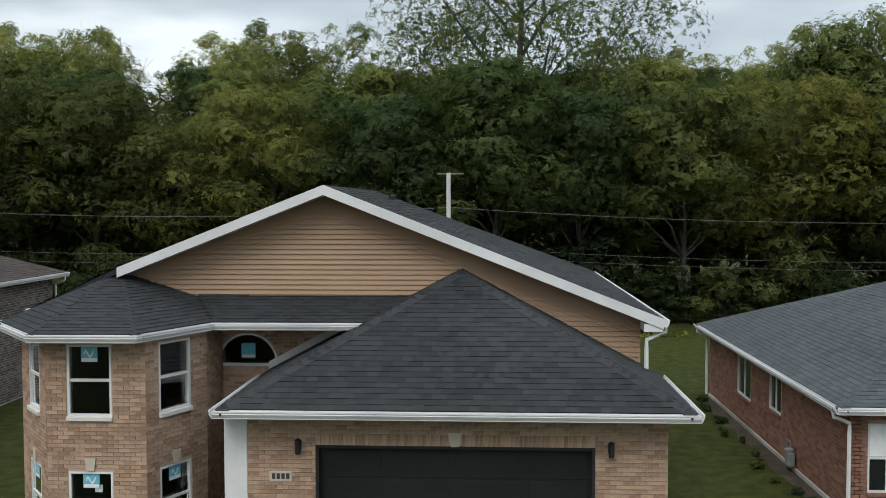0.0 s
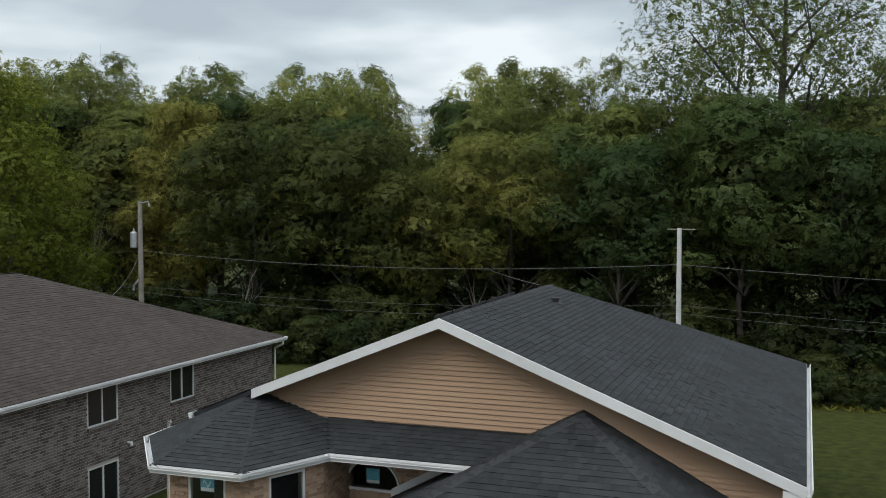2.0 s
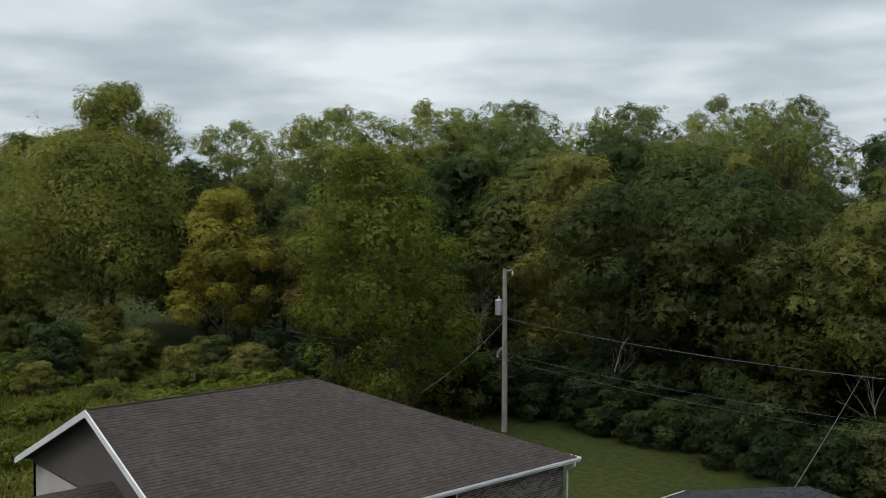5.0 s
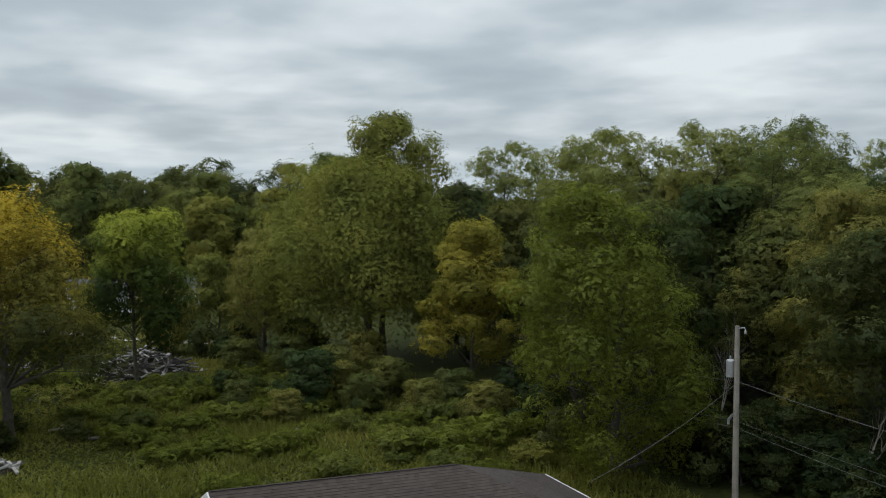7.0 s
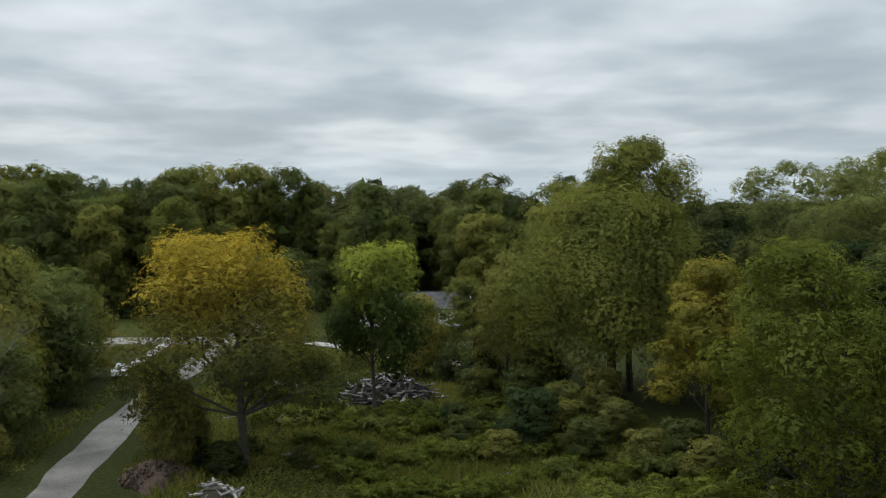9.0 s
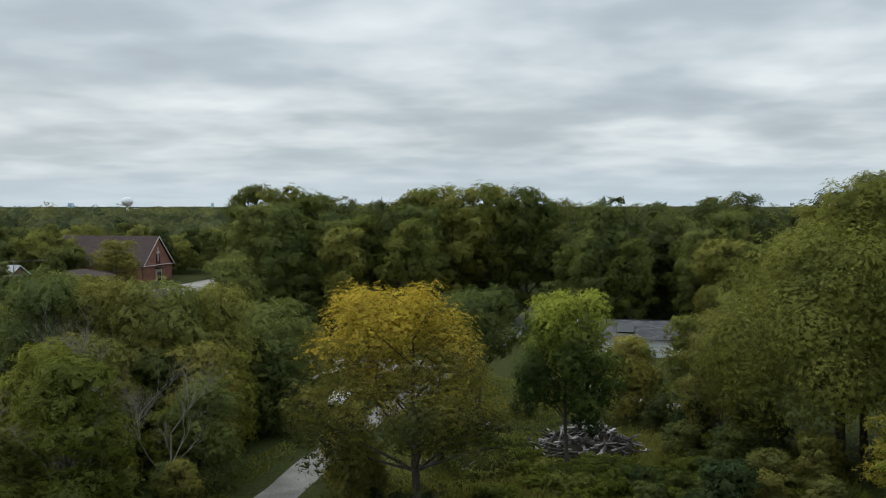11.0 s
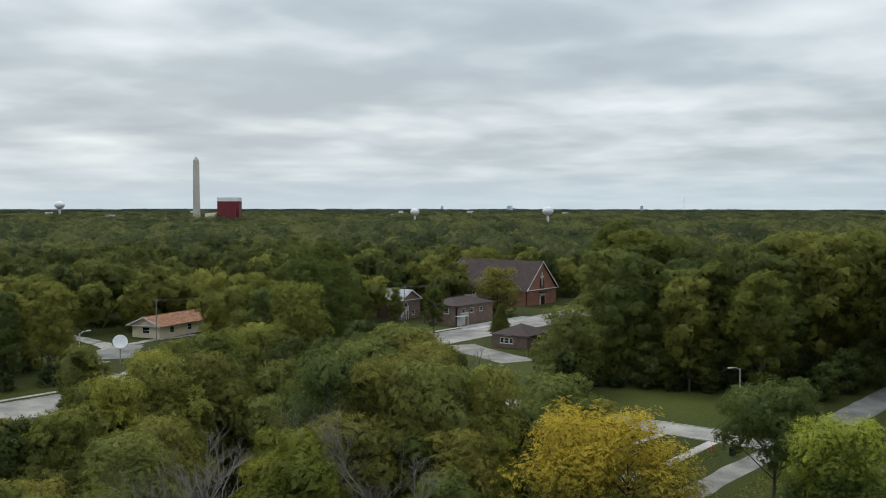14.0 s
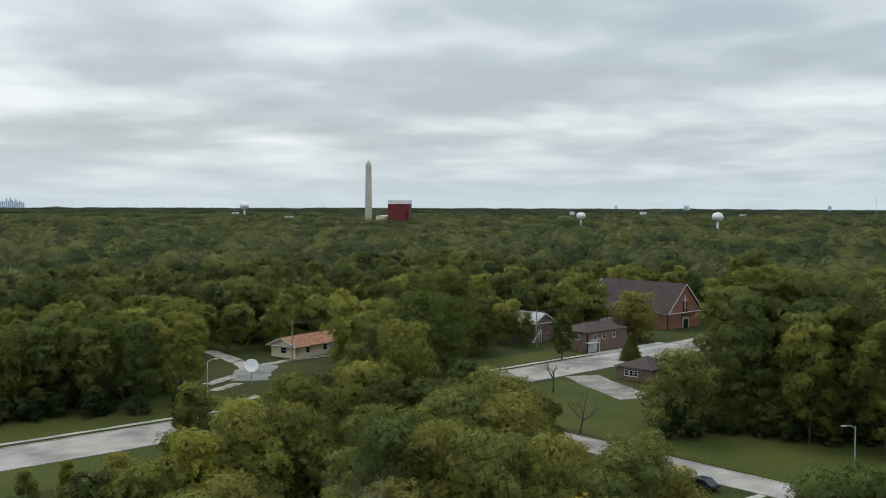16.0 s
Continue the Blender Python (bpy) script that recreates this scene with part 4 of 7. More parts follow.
# main roof: a gable in front, a hip at the back
FY, BY, RE = 19.75, 33.95, 28.5
xr, xl, ze = 3.44, -10.34, 4.23
ridge_f, ridge_b = (-3.45, FY, 6.93), (-3.45, RE, 6.93)
Rr = [(xr, FY, ze), (xr, BY, ze), ridge_b, ridge_f]
Rl = [(xl, BY, ze), (xl, 21.3, ze), (-7.75, FY, gable_z(-7.75)), ridge_f, ridge_b]
Rb = [(xr, BY, ze), (xl, BY, ze), ridge_b]
roof_r = facing(house, Rr, M["under"], 0.10, "roof", "charcoal shingle roof slope")
roof_l = facing(house, Rl, M["under"], 0.10, "roof", "charcoal shingle roof slope")
roof_b = facing(house, Rb, M["under"], 0.10, "roof", "charcoal shingle roof slope")
LATE.append(lambda: shingles(roof_r, Rr, M["shingle"], (3, 18, 8)))
LATE.append(lambda: shingles(roof_l, [Rl[0], Rl[1], Rl[2], Rl[3], Rl[4]], M["shingle"], (-4, 22, 8), 120))
LATE.append(lambda: hipcaps(house, [(ridge_f, ridge_b), (ridge_b, (xr, BY, ze)), (ridge_b, (xl, BY, ze))], M["cap"]))
# white rake boards and eave soffits
for sx, x_end in ((1, xr), (-1, -7.75)):
    z_end = gable_z(x_end)
    a, b = Vector((-3.45, FY - 0.05, 6.95)), Vector((x_end, FY - 0.05, z_end + 0.01))
    dz = Vector((0, 0, -0.205))
    Geo().slab([a, b, b + dz, a + dz], (0, 0.05, 0)).make("rake_board", M["white"], house, "white rake board")
    a2, b2 = a + Vector((0, 0.06, -0.20)), b + Vector((0, 0.06, -0.20))
    Geo().slab([a2, b2, b2 + Vector((0, 0.5, 0)), a2 + Vector((0, 0.5, 0))], (0, 0, 0.02)).make("soffit", M["white"], house)
Geo().box(3.05, FY - 0.03, 3.98, 3.42, FY + 0.5, 4.14).make("eave_return", M["white"], house, "white boxed eave end")
Geo().box(3.08, FY + 0.5, 4.0, xr - 0.01, BY, 4.12).make("soffit", M["white"], house)
gutter(house, [(xr, FY - 0.03, ze - 0.02), (xr, BY, ze - 0.02)], [(1, 0, 0)])
gutter(house, [(xl, 21.3, ze - 0.02), (xl, BY, ze - 0.02)], [(-1, 0, 0)])
downspout(house, (3.50, FY + 0.1, 4.1), (-1, 0, 0), 3.2, 0.38, 0.30)
# ridge vents and pipe
for yv in (20.97, 22.12, 23.38, 24.6, 25.81):
    Geo().slab([(-4.02, yv, gable_z(-4.02) + 0.02), (-3.76, yv, gable_z(-3.76) + 0.02), (-3.76, yv, gable_z(-3.76) + 0.125), (-4.02, yv, gable_z(-4.02) + 0.135)], (0, 0.40, 0)).make("roof_vent", M["vent"], house, "black roof vent", bevel=0.012)
Geo().lathe([(0.22, 0.0), (0.19, 0.02), (0.10, 0.04), (0.085, 0.05), (0.085, 0.13), (0.11, 0.135), (0.11, 0.16), (0.03, 0.17)], (-2.72, 26.4, gable_z(-2.72) - 0.02), 12).make("vent_pipe", M["vent"], house, "black roof vent pipe")

# garage roof: a hip that dies into the gable wall
gz = 3.02
gpk = (-0.63, 20.05, 5.20)
GF = [(-4.76, 16.42, gz), (3.44, 16.42, gz), gpk]
GR = [(3.44, 16.42, gz), (3.44, EY - 0.03, gz), (-0.63, EY - 0.03, 5.20), gpk]
GL = [(-4.76, EY - 0.03, gz), (-4.76, 16.42, gz), gpk, (-0.63, EY - 0.03, 5.20)]
for poly, lim in ((GF, 300), (GR, 120), (GL, 120)):
    rf = facing(house, poly, M["under"], 0.08, "roof", "charcoal shingle garage roof slope")
    LATE.append(lambda rf=rf, poly=poly, lim=lim: shingles(rf, poly, M["shingle"], (0, 14, 4), lim))
LATE.append(lambda: hipcaps(house, [(GF[0], gpk), (GF[1], gpk)], M["cap"]))
gutter(house, [(-4.76, 16.42, gz - 0.01), (3.44, 16.42, gz - 0.01)], [(0, -1, 0)])
gutter(house, [(3.44, 16.42, gz - 0.01), (3.44, 20.2, gz - 0.01)], [(1, 0, 0)])
gutter(house, [(-4.76, 16.42, gz - 0.01), (-4.76, 19.9, gz - 0.01)], [(-1, 0, 0)])
Geo().box(-4.72, 16.43, gz - 0.14, 3.40, 17.0, gz - 0.11).box(3.06, 17.0, gz - 0.14, 3.40, EY, gz - 0.11).box(-4.72, 17.0, gz - 0.14, -4.36, EY, gz - 0.11).make("soffit", M["white"], house)
# white flashing board along the garage roof on the entrance wall
a, b = Vector((-4.72, EY - 0.06, 3.08)), Vector((-2.62, EY - 0.06, 4.20))
Geo().slab([a, b, b + Vector((0, 0, 0.16)), a + Vector((0, 0, 0.16))], (0, 0.05, 0)).make("flashing_board", M["white"], house, "white sloping trim board")

# turret and porch roofs
ty = 4.20
G_ = [(-9.95, 21.2, ty), (-9.88, 19.02, ty), (-8.36, 17.16, ty), (-6.46, 17.2, ty), (-5.58, 19.1, ty)]
tp = (-7.85, 20.2, 5.12)
V_ = (-6.21, EY - 0.022, 4.59)
for i in range(4):
    poly = [G_[i], G_[i + 1], tp] if i < 3 else [G_[3], G_[4], V_, tp]
    rf = facing(house, poly, M["under"], 0.08, "roof", "charcoal shingle turret roof face")
    LATE.append(lambda rf=rf, poly=poly: shingles(rf, poly, M["shingle"], (-5, 12, 5), 150))
porch = [(-5.58, 19.1, ty), (-2.3, 19.16, ty), (-1.2, EY - 0.025, 4.60), V_]
rfp = facing(house, porch, M["under"], 0.06, "roof", "charcoal shingle porch roof")
LATE.append(lambda: shingles(rfp, porch, M["shingle"], (-5, 12, 5), 150))
LATE.append(lambda: hipcaps(house, [(G_[i], tp) for i in (1, 2, 3)], M["cap"]))
outs = []
for a, b in zip(G_[:-1], G_[1:]):
    d = Vector(b) - Vector(a)
    outs.append((d.y, -d.x, 0))
for i in range(4):
    gutter(house, [Vector(G_[i]) + Vector((0, 0, -0.01)), Vector(G_[i + 1]) + Vector((0, 0, -0.01))], [outs[i]])
gutter(house, [(-5.58, 19.1, ty - 0.01), (-2.35, 19.16, ty - 0.01)], [(0, -1, 0)])
Geo().slab([(x, y, ty - 0.13) for x, y, _ in G_] + [(-5.7, 21.0, ty - 0.13)], (0, 0, 0.02)).make("soffit", M["white"], house)
Geo().box(-5.7, 19.1, ty - 0.13, -2.35, EY, ty - 0.11).make("soffit", M["white"], house)
Geo().slab([(-7.0, gy - 0.05, 4.52), (-1.6, gy - 0.05, 4.53), (-1.6, gy - 0.05, 4.64), (-7.0, gy - 0.05, 4.63)], (0, 0.05, 0)).make("flashing", M["black"], house)

# ---------------------------------------------------------------- red brick house next door
rh = root("house", 13, 27, 0, label="low red brick house with grey hipped shingle roof", category="house")
rz = 2.42
op = [(34.0 - 29.75, 34.0 - 28.2, 0.86, 2.06), (34.0 - 26.35, 34.0 - 25.25, 1.10, 2.06)]
rw1, u1, n1, L1 = wall(rh, (7.42, 33.5), (7.42, 20.45), 0, 2.4, 0.25, M["rmortar"], [(o[0] - 0.5, o[1] - 0.5, o[2], o[3]) for o in op], "wall", "red brick side wall")
op1 = [(o[0] - 0.5, o[1] - 0.5, o[2], o[3]) for o in op]
LATE.append(lambda: bricks(rw1, (7.42, 33.5), u1, n1, L1, 0.1, 2.38, op1, M["rbrick"], (4, 8, 6), joint=0.015))
for o in op1:
    p = Vector((7.42, 33.5, 0)) + Vector(u1) * o[0]
    window(rw1, (p.x, p.y), u1, n1, o[1] - o[0], o[3] - o[2], o[2], "slide", glassmat="dark", sillmat="rbrick")
op2 = [(0.36, 1.5, 0.55, 2.0)]
rw2, u2, n2, L2 = wall(rh, (7.42, 20.45), (19.0, 20.45), 0, 2.4, 0.25, M["rmortar"], op2, "wall", "red brick front wall")
LATE.append(lambda: bricks(rw2, (7.42, 20.45), u2, n2, L2, 0.1, 2.38, op2, M["rbrick"], (4, 8, 6), joint=0.015))
fw = window(rw2, (7.42 + 0.36, 20.45), u2, n2, 1.14, 1.45, 0.55, "hung", glassmat="dark", bars=2, sillmat="rbrick")
Geo().box(7.83, 20.4795, 1.31, 8.87, 20.481, 1.955).make("blind", M["paper"], fw, "pale blind behind the upper sash")
wall(rh, (19.0, 20.45), (19.0, 33.5), 0, 2.4, 0.25, M["rmortar"], (), "wall")
wall(rh, (19.0, 33.5), (7.42, 33.5), 0, 2.4, 0.25, M["rmortar"], (), "wall")
e0, e1, f0, f1 = 7.05, 19.4, 20.0, 33.9
rid = 2.42 + 0.40 * 6.17
ra, rb = (13.22, f0 + 6.17, rid), (13.22, f1 - 6.17, rid)
for poly, lim in (([(e0, f1, rz), (e0, f0, rz), ra, rb], 300), ([(e0, f0, rz), (e1, f0, rz), ra], 150), ([(e1, f0, rz), (e1, f1, rz), rb, ra], 0), ([(e1, f1, rz), (e0, f1, rz), rb], 0)):
    rf = facing(rh, poly, M["slate"], 0.08, "roof", "grey shingle roof slope")
    if lim:
        LATE.append(lambda rf=rf, poly=poly, lim=lim: shingles(rf, poly, M["slate"], (4, 8, 6), lim))
LATE.append(lambda: hipcaps(rh, [((e0, f1, rz), rb), ((e0, f0, rz), ra), (ra, rb)], M["slate"]))
gutter(rh, [(e0, f1, rz - 0.01), (e0, f0, rz - 0.01)], [(-1, 0, 0)])
gutter(rh, [(e0, f0, rz - 0.01), (e1, f0, rz - 0.01)], [(0, -1, 0)])
Geo().box(e0 + 0.02, f0 + 0.02, rz - 0.16, e1 - 0.02, f1 - 0.02, rz - 0.13).make("soffit", M["white"], rh)
downspout(rh, (7.0, 20.25, 2.3), (1, 0, 0), 0.05, 0.33, 0.25)
downspout(rh, (7.0, 33.6, 2.3), (1, 0, 0), 0.05, 0.33, 0.25)
Geo().box(7.36, 20.4, 0.0, 7.415, 33.5, 0.10).make("plinth", M["concrete"], rw1, "pale concrete plinth")
strip("soil_strip", [(7.14 + 0.05 * math.sin(k * 2.1), 33.2 - k * 0.55) for k in range(23)], 0.5, M["dirt"], "bare soil strip along the brick wall", 0.012, kerb=False, ragged=0.22, category="soil")
gm = root("gas_meter", 7.25, 24.0, 0, label="grey gas meter on the red brick wall", category="gas meter")
Geo().box(7.18, 23.85, 0.14, 7.36, 24.15, 0.50).make("meter_box", M["meter"], gm, bevel=0.03)
Geo().tube([(7.28, 24.28, 0.0), (7.28, 24.28, 0.74), (7.28, 24.0, 0.74), (7.28, 24.0, 0.48)], 0.025, 6).make("riser_pipe", M["meter"], gm)
Geo().lathe([(0.09, 0), (0.12, 0.02), (0.12, 0.06), (0.05, 0.09)], (7.25, 24.0, 0.50), 10).make("regulator", M["meter"], gm)

# ---------------------------------------------------------------- grey brick house next door
lh = root("house", -22.3, 27, 0, label="two-storey grey brick house with brown shingle roof", category="house")
lx0, lx1, ly0, ly1, lz, lr = -28.9, -15.64, 19.8, 34.98, 4.08, 6.85
lw_ops = [(24.22 - 20.3, 25.55 - 20.3, 2.75, 3.95), (28.15 - 20.3, 29.45 - 20.3, 2.75, 3.92), (24.22 - 20.3, 25.55 - 20.3, 0.15, 1.55), (28.1 - 20.3, 29.3 - 20.3, 0.3, 1.5)]
lww, lu, ln, lL = wall(lh, (-16.0, 20.3), (-16.0, 34.6), 0, 4.05, 0.25, M["gmortar"], lw_ops, "wall", "grey brick side wall")
LATE.append(lambda: bricks(lww, (-16.0, 20.3), lu, ln, lL, 0.05, 4.0, [(o[0] - 0.01, o[1] + 0.01, o[2], o[3] + 0.01) for o in lw_ops], M["gbrick"], (4, 8, 9), joint=0.016))
for o in lw_ops:
    window(lww, (-16.0, 20.3 + o[0]), lu, ln, o[1] - o[0], o[3] - o[2], o[2], "slide", glassmat="dark", sillmat="gbrick")
wall(lh, (-16.0, 34.6), (-28.6, 34.6), 0, 4.05, 0.25, M["gmortar"], (), "wall", "grey brick back wall")
wall(lh, (-28.6, 34.6), (-28.6, 20.3), 0, 4.05, 0.25, M["gmortar"], (), "wall", "grey brick side wall")
wall(lh, (-28.6, 20.3), (-16.0, 20.3), 0, 4.05, 0.25, M["gmortar"], (), "wall", "grey brick front wall")
lc = -22.27
la, lb_ = (lc, ly0, lr), (lc, 28.1, lr)
LRp = [(lx1, ly0, lz), (lx1, ly1, lz), lb_, la]
LLp = [(lx0, ly1, lz), (lx0, ly0, lz), la, lb_]
LBp = [(lx1, ly1, lz), (lx0, ly1, lz), lb_]
for poly, lim in ((LRp, 300), (LLp, 60), (LBp, 60)):
    rf = facing(lh, poly, M["bshingle"], 0.1, "roof", "brown shingle roof slope")
    LATE.append(lambda rf=rf, poly=poly, lim=lim: shingles(rf, poly, M["bshingle"], (4, 8, 10), lim))
LATE.append(lambda: hipcaps(lh, [(la, lb_), (lb_, (lx1, ly1, lz)), (lb_, (lx0, ly1, lz))], M["bshingle"]))
Geo().slab([(-28.6, 20.28, 3.9), (-16.0, 20.28, 3.9), (-16.0, 20.28, 4.15), (lc, 20.28, 6.70), (-28.6, 20.28, 4.15)], (0, 0.15, 0)).make("gable_wall", M["gsiding"], lh, "grey-brown siding gable")


def lsiding():
    for i in range(24):
        z0 = 4.0 + i * 0.118
        h = (6.72 - z0) / 0.415
        if h > 0.25:
            h2 = h - 0.118 / 0.415
            Geo().add([(lc - h, 20.25, z0), (lc + h, 20.25, z0), (lc + h2, 20.27, z0 + 0.118), (lc - h2, 20.27, z0 + 0.118), (lc - h, 20.28, z0), (lc + h, 20.28, z0)], [(0, 1, 2, 3), (0, 4, 5, 1)]).make("siding_board", M["gsiding"], lh)


LATE.append(lsiding)
for xe in (lx0, lx1):
    a, b = Vector((lc, ly0 - 0.05, lr + 0.02)), Vector((xe, ly0 - 0.05, lz + 0.02))
    Geo().slab([a, b, b + Vector((0, 0, -0.22)), a + Vector((0, 0, -0.22))], (0, 0.05, 0)).make("rake_board", M["white"], lh, "white rake board")
gutter(lh, [(lx1, ly0, lz - 0.01), (lx1, ly1, lz - 0.01)], [(1, 0, 0)])
gutter(lh, [(lx1, ly1, lz - 0.01), (lx0, ly1, lz - 0.01)], [(0, 1, 0)])
Geo().box(-16.0, ly0, lz - 0.16, lx1 - 0.01, ly1, lz - 0.12).make("soffit", M["white"], lh)
downspout(lh, (-15.58, ly1 - 0.25, 3.95), (-1, 0, 0), 0.05, 0.36, 0.3)
downspout(lh, (-15.58, ly0 + 0.35, 3.95), (-1, 0, 0), 3.1, 0.36, 0.35)
Geo().tube([(-16.02, 27.75, 1.95), (-15.86, 27.75, 1.95), (-15.80, 27.75, 2.02), (-15.78, 27.75, 2.22), (-15.70, 27.75, 2.24)], 0.05, 8).make("vent_pipe", M["white"], lh, "white plastic vent pipe")
Geo().tube([(-16.02, 26.0, 1.95), (-15.88, 26.0, 1.95), (-15.86, 26.0, 1.86)], 0.05, 8).make("vent_pipe", M["white"], lh, "white plastic vent pipe")
# low front wing
LZ2 = 2.72
wing = [(-26.5, 12.5), (-16.35, 12.5), (-16.35, 20.25), (-26.5, 20.25)]
wall(lh, (-26.3, 13.0), (-16.6, 13.0), 0, 2.7, 0.25, M["gmortar"], (), "wall", "grey brick wing wall")
wall(lh, (-16.6, 13.25), (-16.6, 20.3), 0, 2.7, 0.25, M["gmortar"], (), "wall", "grey brick wing wall")
wall(lh, (-26.3, 20.3), (-26.3, 13.25), 0, 2.7, 0.25, M["gmortar"], (), "wall", "grey brick wing wall")
wc = (-21.4, 17.6, 4.75)
wc2 = (-21.4, 20.26, 4.75)
for poly in ([(-26.6, 12.6, LZ2), (-16.2, 12.6, LZ2), wc], [(-16.2, 12.6, LZ2), (-16.2, 20.26, LZ2), wc2, wc], [(-26.6, 20.26, LZ2), (-26.6, 12.6, LZ2), wc, wc2]):
    rf = facing(lh, poly, M["bshingle"], 0.08, "roof", "brown shingle wing roof slope")
    LATE.append(lambda rf=rf, poly=poly: shingles(rf, poly, M["bshingle"], (4, 8, 10), 60))
gutter(lh, [(-16.2, 12.6, LZ2), (-16.2, 20.9, LZ2)], [(1, 0, 0)])
gutter(lh, [(-26.6, 12.6, LZ2), (-16.2, 12.6, LZ2)], [(0, -1, 0)])

# ---------------------------------------------------------------- poles and cables behind the houses
def sag(a, b, drop, n=14):
    a, b = Vector(a), Vector(b)
    return [a.lerp(b, i / n) - Vector((0, 0, drop * 4 * (i / n) * (1 - i / n))) for i in range(n + 1)]


def cable(pts, r=0.018, label="thin grey overhead cable between the poles", name="cable", mat="wire"):
    c = bpy.data.curves.new(name, "CURVE")
    c.dimensions, c.bevel_depth, c.bevel_resolution = "3D", r, 1
    s = c.splines.new("POLY")
    s.points.add(len(pts) - 1)
    for q, p in zip(s.points, pts):
        q.co = (*p, 1)
    c.materials.append(M[mat])
    return tagged(new(name, c), label, "cable", "overhead cables")


P1, P2 = Vector((-2.18, 48.2, 0)), Vector((-32.5, 48.1, 0))
p1 = root("utility_pole", P1.x, P1.y, 0, label="pale bare utility pole behind the houses", category="utility pole")
Geo().tube([P1, P1 + Vector((0, 0, 4)), P1 + Vector((0, 0, 8.1))], [0.135, 0.12, 0.105], 10).make("pole", M["palepole"], p1)
Geo().box(P1.x - 0.55, P1.y - 0.025, 8.03, P1.x + 0.75, P1.y + 0.025, 8.075).make("crossarm", M["pole"], p1)
p2 = root("utility_pole", P2.x, P2.y, 0, label="weathered wooden utility pole with a grey transformer", category="utility pole")
Geo().tube([P2, P2 + Vector((0, 0, 5)), P2 + Vector((0, 0, 9.45))], [0.17, 0.15, 0.12], 10).make("pole", M["pole"], p2)
Geo().lathe([(0.02, 0), (0.20, 0.02), (0.22, 0.06), (0.22, 0.85), (0.20, 0.9), (0.06, 0.95), (0.04, 1.12)], P2 + Vector((-0.36, -0.12, 6.75)), 14).make("transformer", M["metal"], p2, "pale grey transformer can")
Geo().tube([P2 + Vector((-0.1, 0, 9.3)), P2 + Vector((0.55, 0, 9.42)), P2 + Vector((0.62, 0, 9.3))], 0.03, 6).make("bracket", M["metal"], p2)
Geo().lathe([(0.05, 0), (0.07, 0.1), (0.04, 0.2)], P2 + Vector((0.62, 0, 9.1)), 8).make("insulator", M["metal"], p2)
Geo().tube([P2 + Vector((-0.1, -0.1, 4.9)), P2 + Vector((-0.4, -0.15, 4.55)), P2 + Vector((-0.42, -0.15, 4.3))], 0.07, 6).make("cable_box", M["metal"], p2)
for za, zb, dr in ((6.6, 6.4, 0.55), (4.55, 4.5, 0.45), (4.2, 4.1, 0.55)):
    cable(sag(P2 + Vector((0, 0, za)), P1 + Vector((0, 0, zb)), dr), 0.012 if za > 5 else 0.007)
    cable(sag(P1 + Vector((0, 0, zb)), (45, 48.4, zb + 0.2), 0.9), 0.012 if za > 5 else 0.007)
    cable(sag(P2 + Vector((0, 0, za)), (-70, 49, za - 0.5), 0.8), 0.011)
cable(sag(P2 + Vector((0, 0, 6.5)), (-22.6, 33.5, 5.6), 0.25), 0.010, "service cable from the pole to the grey brick house")
q = P2.lerp(P1, 0.69) + Vector((0, 0, 6.0))
cable(sag(q, (-3.6, 28.2, 6.95), 0.05), 0.009, "service cable down to the new house")

# a dark bin and box behind the grey house
bin_ = root("bin", -18.2, 38.5, 0, label="dark plastic wheeled bin on the lawn", category="bin")
Geo().slab([(-18.6, 38.1, 0.0), (-17.9, 38.1, 0.0), (-17.9, 38.8, 0.0), (-18.6, 38.8, 0.0)], (0, 0, 1.05)).make("body", M["rubber"], bin_, bevel=0.05)
Geo().box(-18.66, 38.04, 1.05, -17.84, 38.86, 1.13).make("lid", M["black"], bin_, bevel=0.03)


